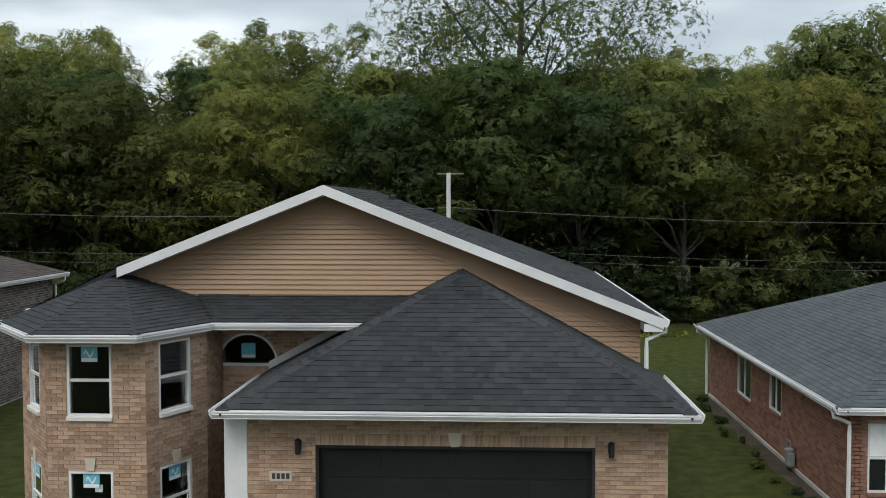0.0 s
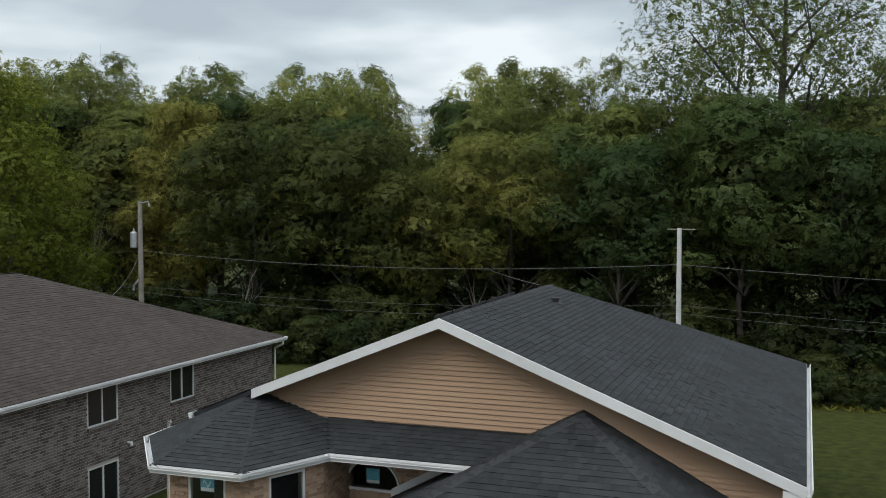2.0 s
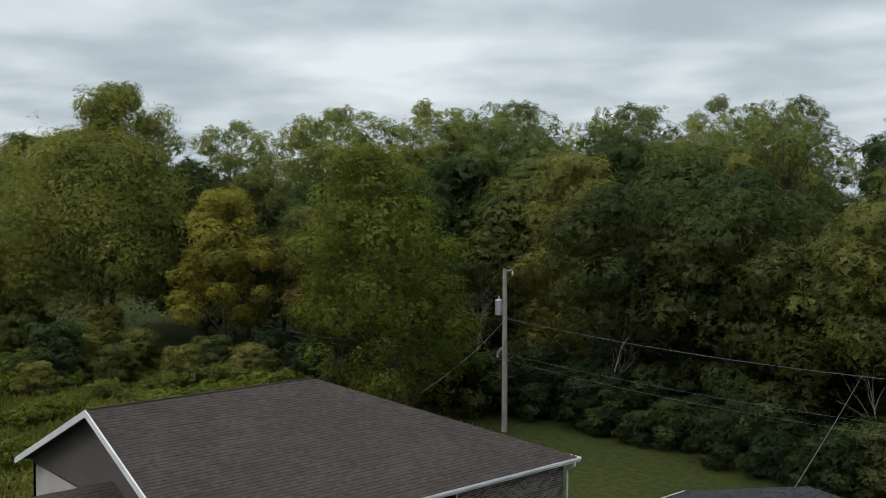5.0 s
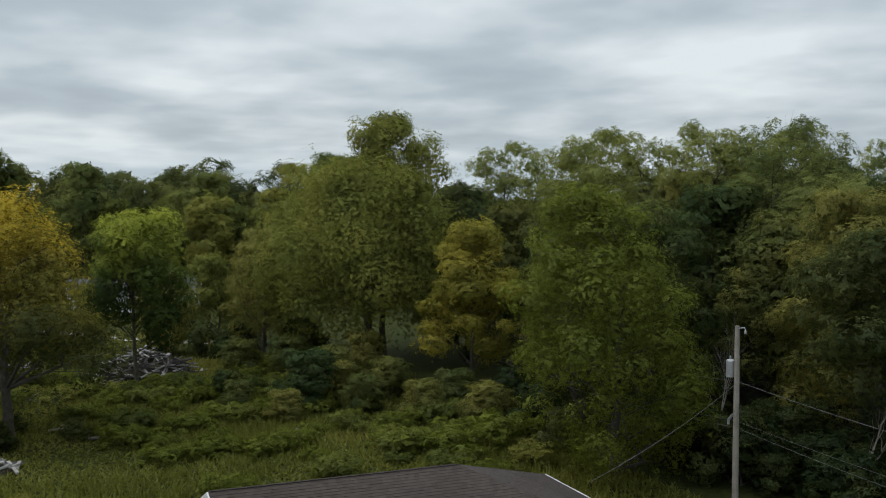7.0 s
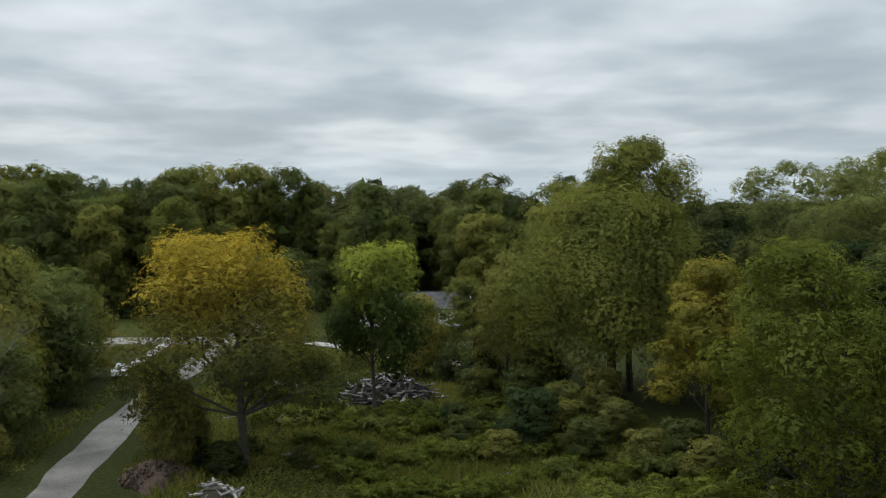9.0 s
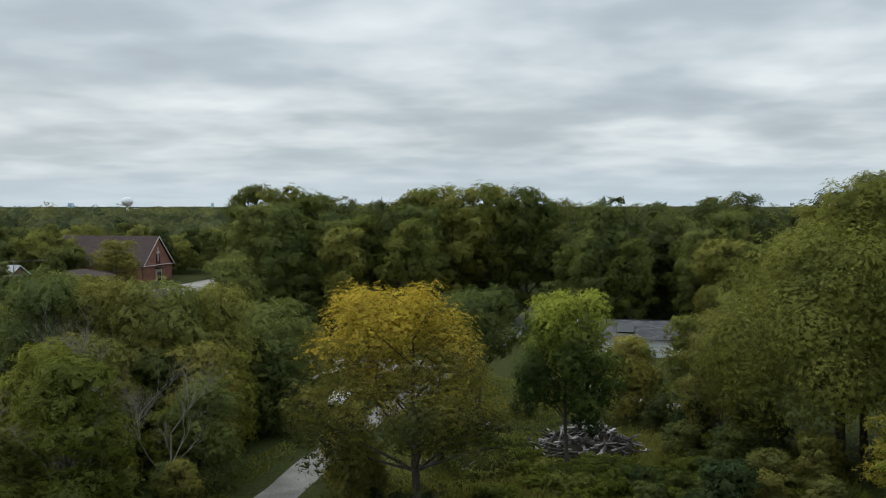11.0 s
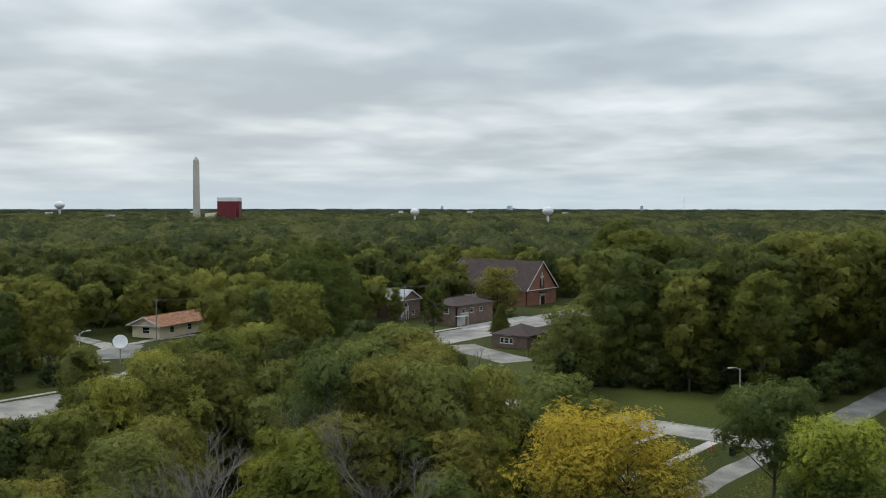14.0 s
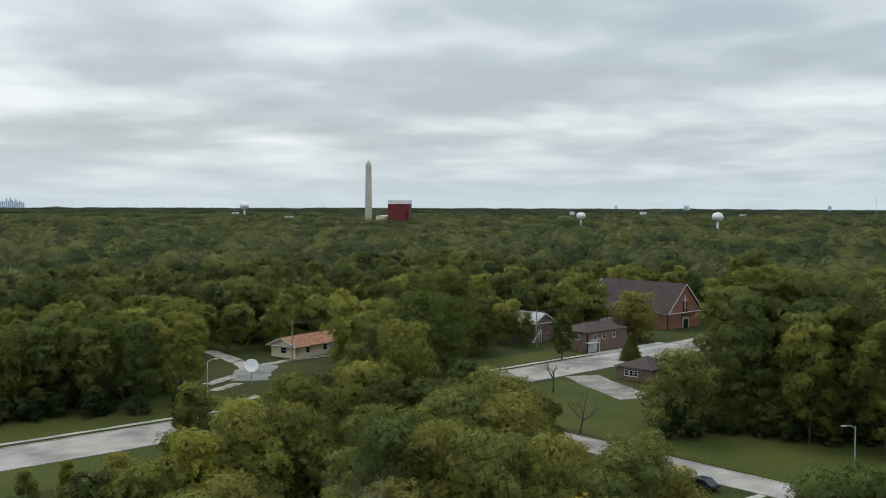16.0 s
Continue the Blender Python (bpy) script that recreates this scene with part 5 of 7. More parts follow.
# ---------------------------------------------------------------- far houses
def simple_house(x, y, turn, lx, ly, eave, ridge, wallmat, roofmat, label, hip=True, over=0.4, windows=(), axis="x"):
    """A small house about its own middle: walls, roof, windows (side, along, z, w, h)."""
    r = root("house", x, y, 0, turn, label, "house")
    ORIGIN[r.name] = Vector()
    hx, hy = lx / 2, ly / 2
    cor = [(-hx, -hy), (hx, -hy), (hx, hy), (-hx, hy)]
    for i in range(4):
        a, b = cor[i], cor[(i + 1) % 4]
        L = math.dist(a, b)
        op = [(L / 2 + al - w / 2, L / 2 + al + w / 2, z, z + h) for sd, al, z, w, h in windows if sd == i]
        ww, u, n, L = wall(r, a, b, 0, eave, 0.2, wallmat, op, "wall")
        for o in op:
            p = Vector((*a, 0)) + Vector(u) * o[0]
            window(ww, (p.x, p.y), u, n, o[1] - o[0], o[3] - o[2], o[2], "hung", glassmat="dark", frame=0.09)
    ex, ey = hx + over, hy + over
    c = [(-ex, -ey, eave), (ex, -ey, eave), (ex, ey, eave), (-ex, ey, eave)]
    if axis == "x":
        k = ey if hip else 0
        a, b = (-ex + k, 0, ridge), (ex - k, 0, ridge)
        faces = [[c[0], c[1], b, a], [c[2], c[3], a, b]]
        ends = [[c[1], c[2], b], [c[3], c[0], a]]
    else:
        k = ex if hip else 0
        a, b = (0, -ey + k, ridge), (0, ey - k, ridge)
        faces = [[c[1], c[2], b, a], [c[3], c[0], a, b]]
        ends = [[c[0], c[1], a], [c[2], c[3], b]]
    for f in faces:
        rf = facing(r, f, roofmat, 0.12, "roof")
        LATE.append(lambda rf=rf, f=f: shingles(rf, f, roofmat, (0, 0, 50), 0, 0.3, 0.9))
    for f in ends:
        if hip:
            facing(r, f, roofmat, 0.12, "roof")
        else:
            w_ = [Vector(f[0]).lerp(Vector(f[1]), 0.06), Vector(f[0]).lerp(Vector(f[1]), 0.94), Vector(f[2]) - Vector((0, 0, 0.15))]
            d = (Vector(f[1]) - Vector(f[0])).normalized()
            nn = Vector((-d.y, d.x, 0))
            Geo().slab([q + nn * over for q in w_], nn * 0.15).make("gable_wall", wallmat, r)
            for p, q in ((f[0], f[2]), (f[1], f[2])):
                p, q = Vector(p) - nn * 0.02, Vector(q) - nn * 0.02
                Geo().slab([p, q, q - Vector((0, 0, 0.3)), p - Vector((0, 0, 0.3))], -nn * 0.06).make("rake_board", M["white"], r, "white rake board")
    Geo().box(-ex + 0.05, -ey + 0.05, eave - 0.14, ex - 0.05, ey - 0.05, eave - 0.02).make("soffit", M["white"], r)
    return r


# the church with its tall steep roof
ch = simple_house(-256.6, -125.4, 0, 17.4, 29.5, 4.6, 12.9, M["cbrick"], M["croof"], "red brick church with a very steep brown roof", hip=False, over=0.5, axis="y",
                  windows=[(1, 8, 1.5, 1.2, 2.2), (1, 2, 1.5, 1.2, 2.2), (1, -4, 1.5, 1.2, 2.2)])
yf = 14.75
Geo().box(-1.5, yf + 0.02, 0, 1.5, yf + 0.35, 3.4).make("porch", M["stone"], ch, "pale stone door surround")
Geo().box(-1.1, yf + 0.36, 0, 1.1, yf + 0.42, 2.6).make("door", M["dark"], ch, "dark glazed doors")
Geo().box(-1.8, yf + 0.03, 3.5, 1.8, yf + 0.9, 3.8).make("canopy", M["black"], ch, "dark door canopy")
Geo().box(-0.12, yf + 0.03, 5.6, 0.12, yf + 0.15, 9.6).make("cross_upright", M["white"], ch, "white cross on the gable")
Geo().box(-1.0, yf + 0.03, 8.1, 1.0, yf + 0.15, 8.35).make("cross_arm", M["white"], ch, "white cross on the gable")
Geo().box(-0.9, yf + 0.02, 4.6, -0.4, yf + 0.06, 7.6).make("slit_window", M["dark"], ch)
Geo().box(0.4, yf + 0.02, 4.6, 0.9, yf + 0.06, 7.6).make("slit_window", M["dark"], ch)
annex = simple_house(-222.5, -112, 0, 14.0, 11, 4.6, 5.2, M["cbrick"], M["greyroof"], "low red brick annexe beside the church", windows=[(2, -4, 2.6, 1.2, 1.3), (2, 0, 2.6, 1.2, 1.3), (2, 4, 2.6, 1.2, 1.3)])
flats = simple_house(-205, -104, 0, 16, 10, 5.0, 6.6, M["bbrick"], M["croof"], "two-storey brown brick flats with a white balcony",
                     windows=[(2, -5, 3.0, 1.4, 1.2), (2, -1.5, 3.0, 1.4, 1.2), (2, 2.5, 3.0, 1.4, 1.2), (1, 2, 3.0, 1.3, 1.2), (1, -2, 3.0, 1.3, 1.2), (2, -5, 0.6, 1.4, 1.2)])
bal = Geo().box(5.0, 5.0, 2.45, 8.6, 6.6, 2.6).make("balcony", M["white"], flats, "white balcony with rails")
for k in range(9):
    Geo().box(5.05 + k * 0.44, 6.5, 2.6, 5.12 + k * 0.44, 6.57, 3.4).make("baluster", M["white"], bal)
Geo().box(5.0, 6.48, 3.4, 8.6, 6.6, 3.48).make("handrail", M["white"], bal)
for k in (5.1, 8.4):
    Geo().box(k, 6.4, 0, k + 0.12, 6.52, 2.45).make("balcony_post", M["white"], bal)
Geo().box(4.4, 5.01, 0.1, 7.8, 5.06, 2.2).make("garage_door", M["white"], flats, "white garage doors")
small = simple_house(-179.8, -69.6, 4, 9.5, 8.5, 2.75, 4.6, M["bbrick"], M["croof"], "small brown brick bungalow with a brown roof", windows=[(2, 0.8, 1.0, 2.6, 1.1), (1, -1.9, 0.9, 0.95, 1.2), (1, -0.8, 0.9, 0.95, 1.2), (1, 0.3, 0.9, 0.95, 1.2), (2, -2.9, 1.0, 1.1, 1.1)])
tin = simple_house(-204, -123, 0, 8.2, 8.2, 5.0, 7.6, M["bbrick"], M["tin"], "narrow two-storey house with a pale tin roof", hip=False, axis="y", windows=[(2, -2, 3.1, 1.0, 1.2), (1, 0, 3.0, 1.0, 1.2), (2, 1, 0.9, 1.0, 1.2)])
st = Geo()
for k in range(10):
    st.box(2.2 + k * 0.3, 4.15, 2.6 - k * 0.26, 2.55 + k * 0.3, 5.1, 2.68 - k * 0.26)
st.make("outside_stair", M["white"], tin, "white wooden outside stair")
for k in range(4):
    Geo().box(2.2 + k * 0.9, 5.05, 0, 2.3 + k * 0.9, 5.15, 3.6 - k * 0.7).make("stair_post", M["white"], tin)
Geo().slab([(2.2, 5.05, 3.5), (5.2, 5.05, 0.95), (5.2, 5.05, 1.05), (2.2, 5.05, 3.6)], (0, 0.08, 0)).make("stair_rail", M["white"], tin)
orange = simple_house(-148.5, -144.5, 12, 20, 8.0, 2.8, 4.8, M["cream"], M["orange"], "low cream building with an orange tiled roof", hip=False, over=0.9, windows=[(2, -6, 1.0, 1.4, 1.4), (2, 0, 1.0, 1.4, 1.4), (2, 6, 0.2, 1.2, 2.1), (1, 0, 1.0, 2.0, 1.4)])
orange_b = simple_house(-213, -141, 8, 13, 9, 3.4, 6.4, M["bbrick"], M["orange"], "small brick house with a terracotta roof", windows=[(2, -3, 1.0, 1.4, 1.3), (2, 3, 1.0, 1.4, 1.3)])
white = simple_house(-143.5, 28, 0, 8.0, 18, 2.6, 4.9, M["whitewall"], M["greyroof"], "long white house with a grey roof", hip=False, axis="y", windows=[(1, -6, 0.9, 1.1, 1.2), (1, -1, 0.9, 1.1, 1.2), (1, 5, 0.9, 1.1, 1.2)])
Geo().slab([(3.2, -3.5, 3.42), (3.2, -1.0, 3.42), (1.4, -1.0, 4.42), (1.4, -3.5, 4.42)], (0.05, 0, 0.08)).make("skylight", M["dark"], white, "dark roof panel")

# ---------------------------------------------------------------- street things
def street_lamp(x, y, h, turn):
    r = root("street_lamp", x, y, 0, turn, "tall grey street lamp with a bent arm", "street lamp")
    tagged(r, group="street lamps")
    Geo().tube([(0, 0, 0), (0, 0, h * 0.6), (0, 0, h)], [0.13, 0.10, 0.08], 8).make("pole", M["metal"], r)
    Geo().tube([(0, 0, h - 0.3), (0.7, 0, h + 0.15), (1.6, 0, h + 0.2)], [0.05, 0.045, 0.04], 6).make("arm", M["metal"], r)
    Geo().slab([(1.5, -0.16, h + 0.12), (2.4, -0.13, h + 0.12), (2.4, 0.13, h + 0.12), (1.5, 0.16, h + 0.12)], (0, 0, 0.16)).make("lamp_head", M["metal"], r, bevel=0.04)
    return r


street_lamp(-137.9, -7.1, 7.1, 338)
street_lamp(-95.6, -101.0, 8.9, 190)


def wood_pole(x, y, h, turn):
    r = root("utility_pole", x, y, 0, turn, "wooden utility pole with a crossarm by the main road", "utility pole")
    tagged(r, group="poles by the main road")
    Geo().tube([(0, 0, 0), (0, 0, h)], [0.16, 0.11], 8).make("pole", M["pole"], r)
    Geo().box(-1.1, -0.06, h - 0.7, 1.1, 0.06, h - 0.56).make("crossarm", M["pole"], r)
    return r


wp = [(-136.9, -136.2, 9.5), (-166, -137, 9.5), (-196, -114.5, 9.5), (-232, -116, 9.5)]
for x, y, h in wp:
    wood_pole(x, y, h, 70)
for (xa, ya, ha), (xb, yb, hb) in zip(wp[:-1], wp[1:]):
    for o in (-0.9, 0.9):
        cable(sag((xa, ya + o, ha - 0.5), (xb, yb + o, hb - 0.5), 0.5), 0.03, "dark power cable along the main road")

dish = root("satellite_dish", -114.0, -116.5, 0, -32, "large round white satellite dish on a post", "satellite dish")
Geo().tube([(0, 0, 0), (0, 0, 3.9)], 0.11, 8).make("post", M["metal"], dish)
prof = [(r_, 0.28 * (r_ / 1.35) ** 2) for r_ in (0.02, 0.5, 0.9, 1.2, 1.35)]
dg = Geo()
tilt = Matrix.Translation((0, 0.2, 4.1)) @ Matrix.Rotation(radians(-62), 4, "X")
for r_, hh in prof + [(1.37, 0.25), (0.9, 0.04), (0.02, -0.06)]:
    for k in range(20):
        a = 2 * math.pi * k / 20
        dg.v.append(tuple(tilt @ Vector((r_ * math.cos(a), r_ * math.sin(a), hh))))
for i in range(7):
    for k in range(20):
        dg.f.append((i * 20 + k, i * 20 + (k + 1) % 20, (i + 1) * 20 + (k + 1) % 20, (i + 1) * 20 + k))
dg.make("reflector", M["farwhite"], dish, smooth=True)
Geo().tube([tilt @ Vector((0, 0, 0.1)), tilt @ Vector((0, 0, 1.0))], 0.03, 6).make("feed_arm", M["metal"], dish)

hy = root("fire_hydrant", -118.4, -3.3, 0, 0, "small red fire hydrant in the grass", "fire hydrant")
Geo().lathe([(0.17, 0), (0.17, 0.05), (0.12, 0.07), (0.12, 0.5), (0.15, 0.52), (0.15, 0.56), (0.11, 0.66), (0.04, 0.72), (0.03, 0.78)], (-118.4, -3.3, 0), 10).make("barrel", M["hydrant"], hy)
Geo().tube([(-118.62, -3.3, 0.42), (-118.18, -3.3, 0.42)], 0.07, 8).make("outlet", M["hydrant"], hy)
gb_ = root("bin", -117.6, -0.6, 0, 0, "dark wheeled bin at the lane's end", "bin")
Geo().slab([(-117.95, -0.9, 0.0), (-117.3, -0.9, 0.0), (-117.25, -0.3, 0.0), (-118.0, -0.3, 0.0)], (0, 0, 1.03)).make("body", M["rubber"], gb_, bevel=0.05)
Geo().box(-118.02, -0.95, 1.03, -117.22, -0.25, 1.1).make("lid", M["black"], gb_, bevel=0.02)
sg = root("sign", -170.5, -83.2, 0, 0, "small white roadside sign on a post", "sign")
Geo().tube([(-170.5, -83.2, 0), (-170.5, -83.2, 1.8)], 0.04, 6).make("post", M["metal"], sg)
Geo().box(-171.0, -83.16, 1.0, -170.0, -83.12, 1.8).make("plate", M["farwhite"], sg)


def car(x, y, turn, mat, label):
    r = root("car", x, y, 0, turn, label, "car")
    side = [(-2.2, 0.45), (-2.15, 0.85), (-1.3, 0.95), (-0.7, 1.42), (0.9, 1.45), (1.6, 0.98), (2.15, 0.88), (2.2, 0.45)]
    Geo().slab([(a, -0.85, b) for a, b in side], (0, 1.7, 0)).make("body", mat, r, bevel=0.05)
    Geo().slab([(a, -0.86, b) for a, b in ((-1.1, 0.97), (-0.66, 1.36), (0.85, 1.38), (1.4, 1.0))], (0, 1.72, 0)).make("side_glass", M["dark"], r)
    for wx in (-1.35, 1.35):
        for wy in (-0.88, 0.68):
            Geo().tube([(wx, wy, 0.33), (wx, wy + 0.2, 0.33)], 0.33, 14).make("wheel", M["rubber"], r)
    return r


car(-119.6, -18.5, 85, M["carblue"], "dark parked car beside the side road")
car(-98.5, -4.6, 10, M["farwhite"], "white parked car half hidden by trees")

# ---------------------------------------------------------------- timber heap, soil mound, dead trees
rt = random.Random(9)


def heap(name, x, y, rx, ry, h, n, l0, l1, label, mat="wood"):
    """A heap of loose timbers lying on one another over a low core."""
    r = root(name, x, y, 0, 0, label, "heap")
    core = Geo()
    for i in range(5):
        for k in range(14):
            a = 2 * math.pi * k / 14
            f = i / 4
            core.v.append((x + rx * 0.85 * math.cos(a) * math.cos(f * 1.45), y + ry * 0.85 * math.sin(a) * math.cos(f * 1.45), h * 0.7 * math.sin(f * 1.5)))
    for i in range(4):
        for k in range(14):
            core.f.append((i * 14 + k, i * 14 + (k + 1) % 14, (i + 1) * 14 + (k + 1) % 14, (i + 1) * 14 + k))
    core.make("core", M["dirt"], r)
    for i in range(n):
        a, f = rt.uniform(0, 6.28), math.sqrt(rt.random())
        px, py = x + rx * f * math.cos(a), y + ry * f * math.sin(a)
        pz = max(0.1, h * math.cos(f * 1.5) * rt.uniform(0.75, 1.05))
        L, w, t = rt.uniform(l0, l1), rt.uniform(0.10, 0.26), rt.uniform(0.05, 0.14)
        m = Matrix.Translation((px, py, pz)) @ Euler((rt.uniform(-0.3, 0.3), rt.uniform(-0.45, 0.45), rt.uniform(0, 3.14))).to_matrix().to_4x4()
        Geo().box(-L / 2, -w / 2, -t / 2, L / 2, w / 2, t / 2, m).make("timber" if mat == "wood" else "slab", M[mat], r)
    return r


heap("timber_heap", -83.4, 23.7, 3.6, 4.9, 2.5, 210, 1.0, 3.0, "large heap of grey broken timbers in the grass")
heap("timber_heap", -90, 13.6, 1.4, 1.6, 0.7, 24, 1.0, 2.4, "small heap of pale broken timbers in the grass")
heap("debris_heap", -54.2, 12.4, 1.3, 1.5, 0.9, 26, 0.8, 1.8, "low heap of pale rubble slabs in the meadow", "rubble")
mound = Geo()
rm = random.Random(31)
RI, RK = 16, 44
for i in range(RI):
    for k in range(RK):
        a, f = 2 * math.pi * k / RK, i / (RI - 1)
        wob = 1 + 0.18 * math.sin(a * 3 + 1) + 0.1 * math.sin(a * 5)
        lump = 0.16 * math.sin(a * 4 + f * 9) * (1 - f) + rm.uniform(-0.07, 0.09) * (1 - f * f)
        mound.v.append((-59.3 + 3.6 * f * wob * math.cos(a), 7.6 + 2.4 * f * wob * math.sin(a), 1.0 * (1 - f ** 1.6) - 0.03 + lump))
for i in range(RI - 1):
    for k in range(RK):
        mound.f.append((i * RK + k, (i + 1) * RK + k, (i + 1) * RK + (k + 1) % RK, i * RK + (k + 1) % RK))
for _ in range(160):
    # clods lying on the slopes
    a, f = rm.uniform(0, 6.283), rm.random() ** 0.5
    c = Vector((-59.3 + 3.7 * f * math.cos(a), 7.6 + 2.5 * f * math.sin(a), max(0.02, 1.0 * (1 - f ** 1.6))))
    m = Matrix.Translation(c) @ Euler((rm.uniform(0, 3), rm.uniform(0, 3), rm.uniform(0, 3))).to_matrix().to_4x4()
    d = rm.uniform(0.05, 0.16)
    mound.box(-d, -d * 0.7, -d * 0.6, d, d * 0.7, d * 0.6, m)
mound.make("soil_mound", M["redsoil"], label="low mound of reddish brown soil beside the lane", category="mound")


def bare_tree(x, y, h, seed, label, spread=0.8, mat="deadbark", levels=4, girth=0.016):
    """A leafless tree: a trunk, main limbs and finer branches, each tapering."""
    r = root("dead_tree", x, y, 0, 0, label, "tree")
    tagged(r, group="leafless trees")
    rg = random.Random(seed)
    fine = Geo()
    O = Vector((x, y, 0))

    def grow(p, d, L, rad, lv):
        path = [p]
        for i in range(3):
            d = (d + Vector((rg.gauss(0, 0.16), rg.gauss(0, 0.16), rg.gauss(0.05, 0.1)))).normalized()
            path.append(path[-1] + d * L / 3)
        g = Geo() if lv >= levels - 1 else fine
        g.tube(path, [rad, rad * 0.82, rad * 0.62, rad * 0.42], 6 if lv >= levels - 1 else 4 if lv > 1 else 3)
        if lv >= levels - 1:
            g.make("trunk" if lv == levels else "limb", M[mat], r)
        if lv > 0:
            for i in range(rg.randint(3, 5)):
                s = path[rg.choice((1, 2, 2, 3, 3))]
                side = Vector((rg.gauss(0, 1), rg.gauss(0, 1), rg.uniform(-0.1, 0.7))).normalized()
                grow(s, (d + side * spread).normalized(), L * rg.uniform(0.5, 0.72), rad * 0.52, lv - 1)

    grow(O, Vector((0, 0, 1)), h * 0.42, h * girth, levels)
    fine.make("branchwork", M[mat], r, kind="stuff")
    return r


bare_tree(-65.0, -12.4, 15.5, 3, "broad greyish leafless tree standing in the wood", 0.7, levels=5, girth=0.0075)
bare_tree(-54.2, -19.5, 15, 4, "bleached leafless tree standing in the wood", 1.0, girth=0.011)
bare_tree(-46.0, -9.8, 15.0, 6, "bleached leafless tree standing in the wood", 1.0, levels=5, girth=0.0075)
bare_tree(-49.7, -6.6, 10.7, 33, "bleached leafless tree standing in the wood", 0.9, levels=5, girth=0.008)
bare_tree(-61.2, -6.0, 13.5, 21, "broad greyish leafless tree standing in the wood", 0.6, levels=5, girth=0.0075)
bare_tree(-153.5, -72.6, 9.5, 7, "small dark bare tree on the lawn", 0.9, "bark", 3, 0.02)
bare_tree(-129.9, -47.0, 10.5, 8, "small dark bare tree on the lawn", 0.8, "bark", 3, 0.018)
bare_tree(-29.5, 54.0, 11, 9, "thin pale dead tree at the wood's edge", 0.4, "deadbark", 3, 0.006)
bare_tree(-27.0, 68.0, 20.5, 14, "thin dark bare-topped tree in the wood", 0.35, "bark", 3, 0.006)
bare_tree(-14.5, 57.0, 10, 12, "thin pale dead tree at the wood's edge", 0.4, "deadbark", 3, 0.006)
bare_tree(-41, 53.5, 10, 13, "thin pale dead tree at the wood's edge", 0.4, "deadbark", 3, 0.006)


def fallen_branch(x, y, L, turn, seed):
    """A dead limb lying in the grass, with a few forks."""
    r = root("fallen_branch", x, y, 0, turn, "grey fallen branch lying in the meadow", "branch")
    tagged(r, group="fallen branches")
    ORIGIN[r.name] = Vector()
    rg = random.Random(seed)
    pts = [Vector((L * f, rg.uniform(-0.15, 0.15) * L * 0.3, 0.12 + 0.35 * f * rg.random())) for f in (0, 0.3, 0.6, 1.0)]
    Geo().tube(pts, [0.11, 0.09, 0.06, 0.025], 6).make("limb", M["deadbark"], r)
    for k in (1, 1, 2, 2):
        e_ = pts[k] + Vector((rg.uniform(0.3, 0.9), rg.uniform(-0.9, 0.9), rg.uniform(0.1, 0.7))) * L * 0.28
        Geo().tube([pts[k], pts[k].lerp(e_, 0.5) + Vector((0, 0, 0.08)), e_], [0.045, 0.03, 0.012], 5).make("twig", M["deadbark"], r)


for x, y, L, turn, seed in ((-76.7, 9.3, 4.2, 110, 1), (-75.2, 12.0, 3.6, 70, 2), (-60.6, 17.9, 2.6, 80, 3), (-60.0, 20.0, 2.2, 20, 4), (-64.0, 15.5, 2.0, 60, 5), (-57.5, 30.5, 2.4, 100, 6)):
    fallen_branch(x, y, L, turn, seed)


def conifer(x, y, h, label):
    r = root("conifer", x, y, 0, 0, label, "tree")
    Geo().tube([(x, y, 0), (x, y, h * 0.95)], [h * 0.02, 0.03], 6).make("trunk", M["bark"], r)
    rg = np.random.default_rng(int(h * 100))
    n = 3000
    f = rg.random(n) ** 0.6
    a = rg.random(n) * 6.283
    z = h * (0.05 + 0.95 * (1 - f))
    rad = h * 0.42 * f * (0.7 + 0.4 * rg.random(n)) * (0.85 + 0.15 * np.sin(z * 7))
    p = np.stack([rad * np.cos(a), rad * np.sin(a), z], 1)
    out_ = np.stack([np.cos(a), np.sin(a), -0.5 + 0 * a], 1)
    sd = np.stack([-np.sin(a), np.cos(a), 0 * a], 1)
    s = (0.5 + 0.4 * rg.random(n))[:, None]
    co = np.stack([p - sd * s * 0.3, p + sd * s * 0.3, p + out_ * s], 1).reshape(-1, 3)
    me = array_mesh("crown", co, 3, solid=np.ones(n))
    me.materials.append(M["leaf_deep"])
    ob = new("crown", me)
    ob.parent = r


conifer(-196.0, -85.5, 6.6, "dark green conifer beside the bungalow")

# ---------------------------------------------------------------- the far plant, towers and skyline
st_ = root("chimney_stack", -846.5, -998.5, 0, 0, "very tall pale grey chimney stack far off", "chimney")
Geo().lathe([(5.0, 0), (4.7, 30), (4.3, 60), (4.0, 86), (4.0, 88), (2.2, 91.5), (0.4, 93.5)], (-846.5, -998.5, 0), 20).make("shaft", M["chimney"], st_, smooth=False)
pl = root("power_plant", -872, -962, 0, 43, "large dark red industrial hall far off", "factory")
Geo().box(-17, -14, 0, 20, 14, 34).make("hall", M["redmetal"], pl, "dark red boiler hall")
Geo().box(-17.3, -14.3, 34, 20.3, 14.3, 39).make("roof_band", M["farwhite"], pl, "pale top band")
Geo().box(-40, -10, 0, -17.2, 10, 27).make("low_hall", M["redmetal"], pl)
Geo().box(20.2, -12, 0, 33, 10, 25).make("low_hall", M["redmetal"], pl)
Geo().box(-60, -24, 0, 66, -14.4, 18.6).make("front_hall", M["cream"], pl, "long pale front hall")
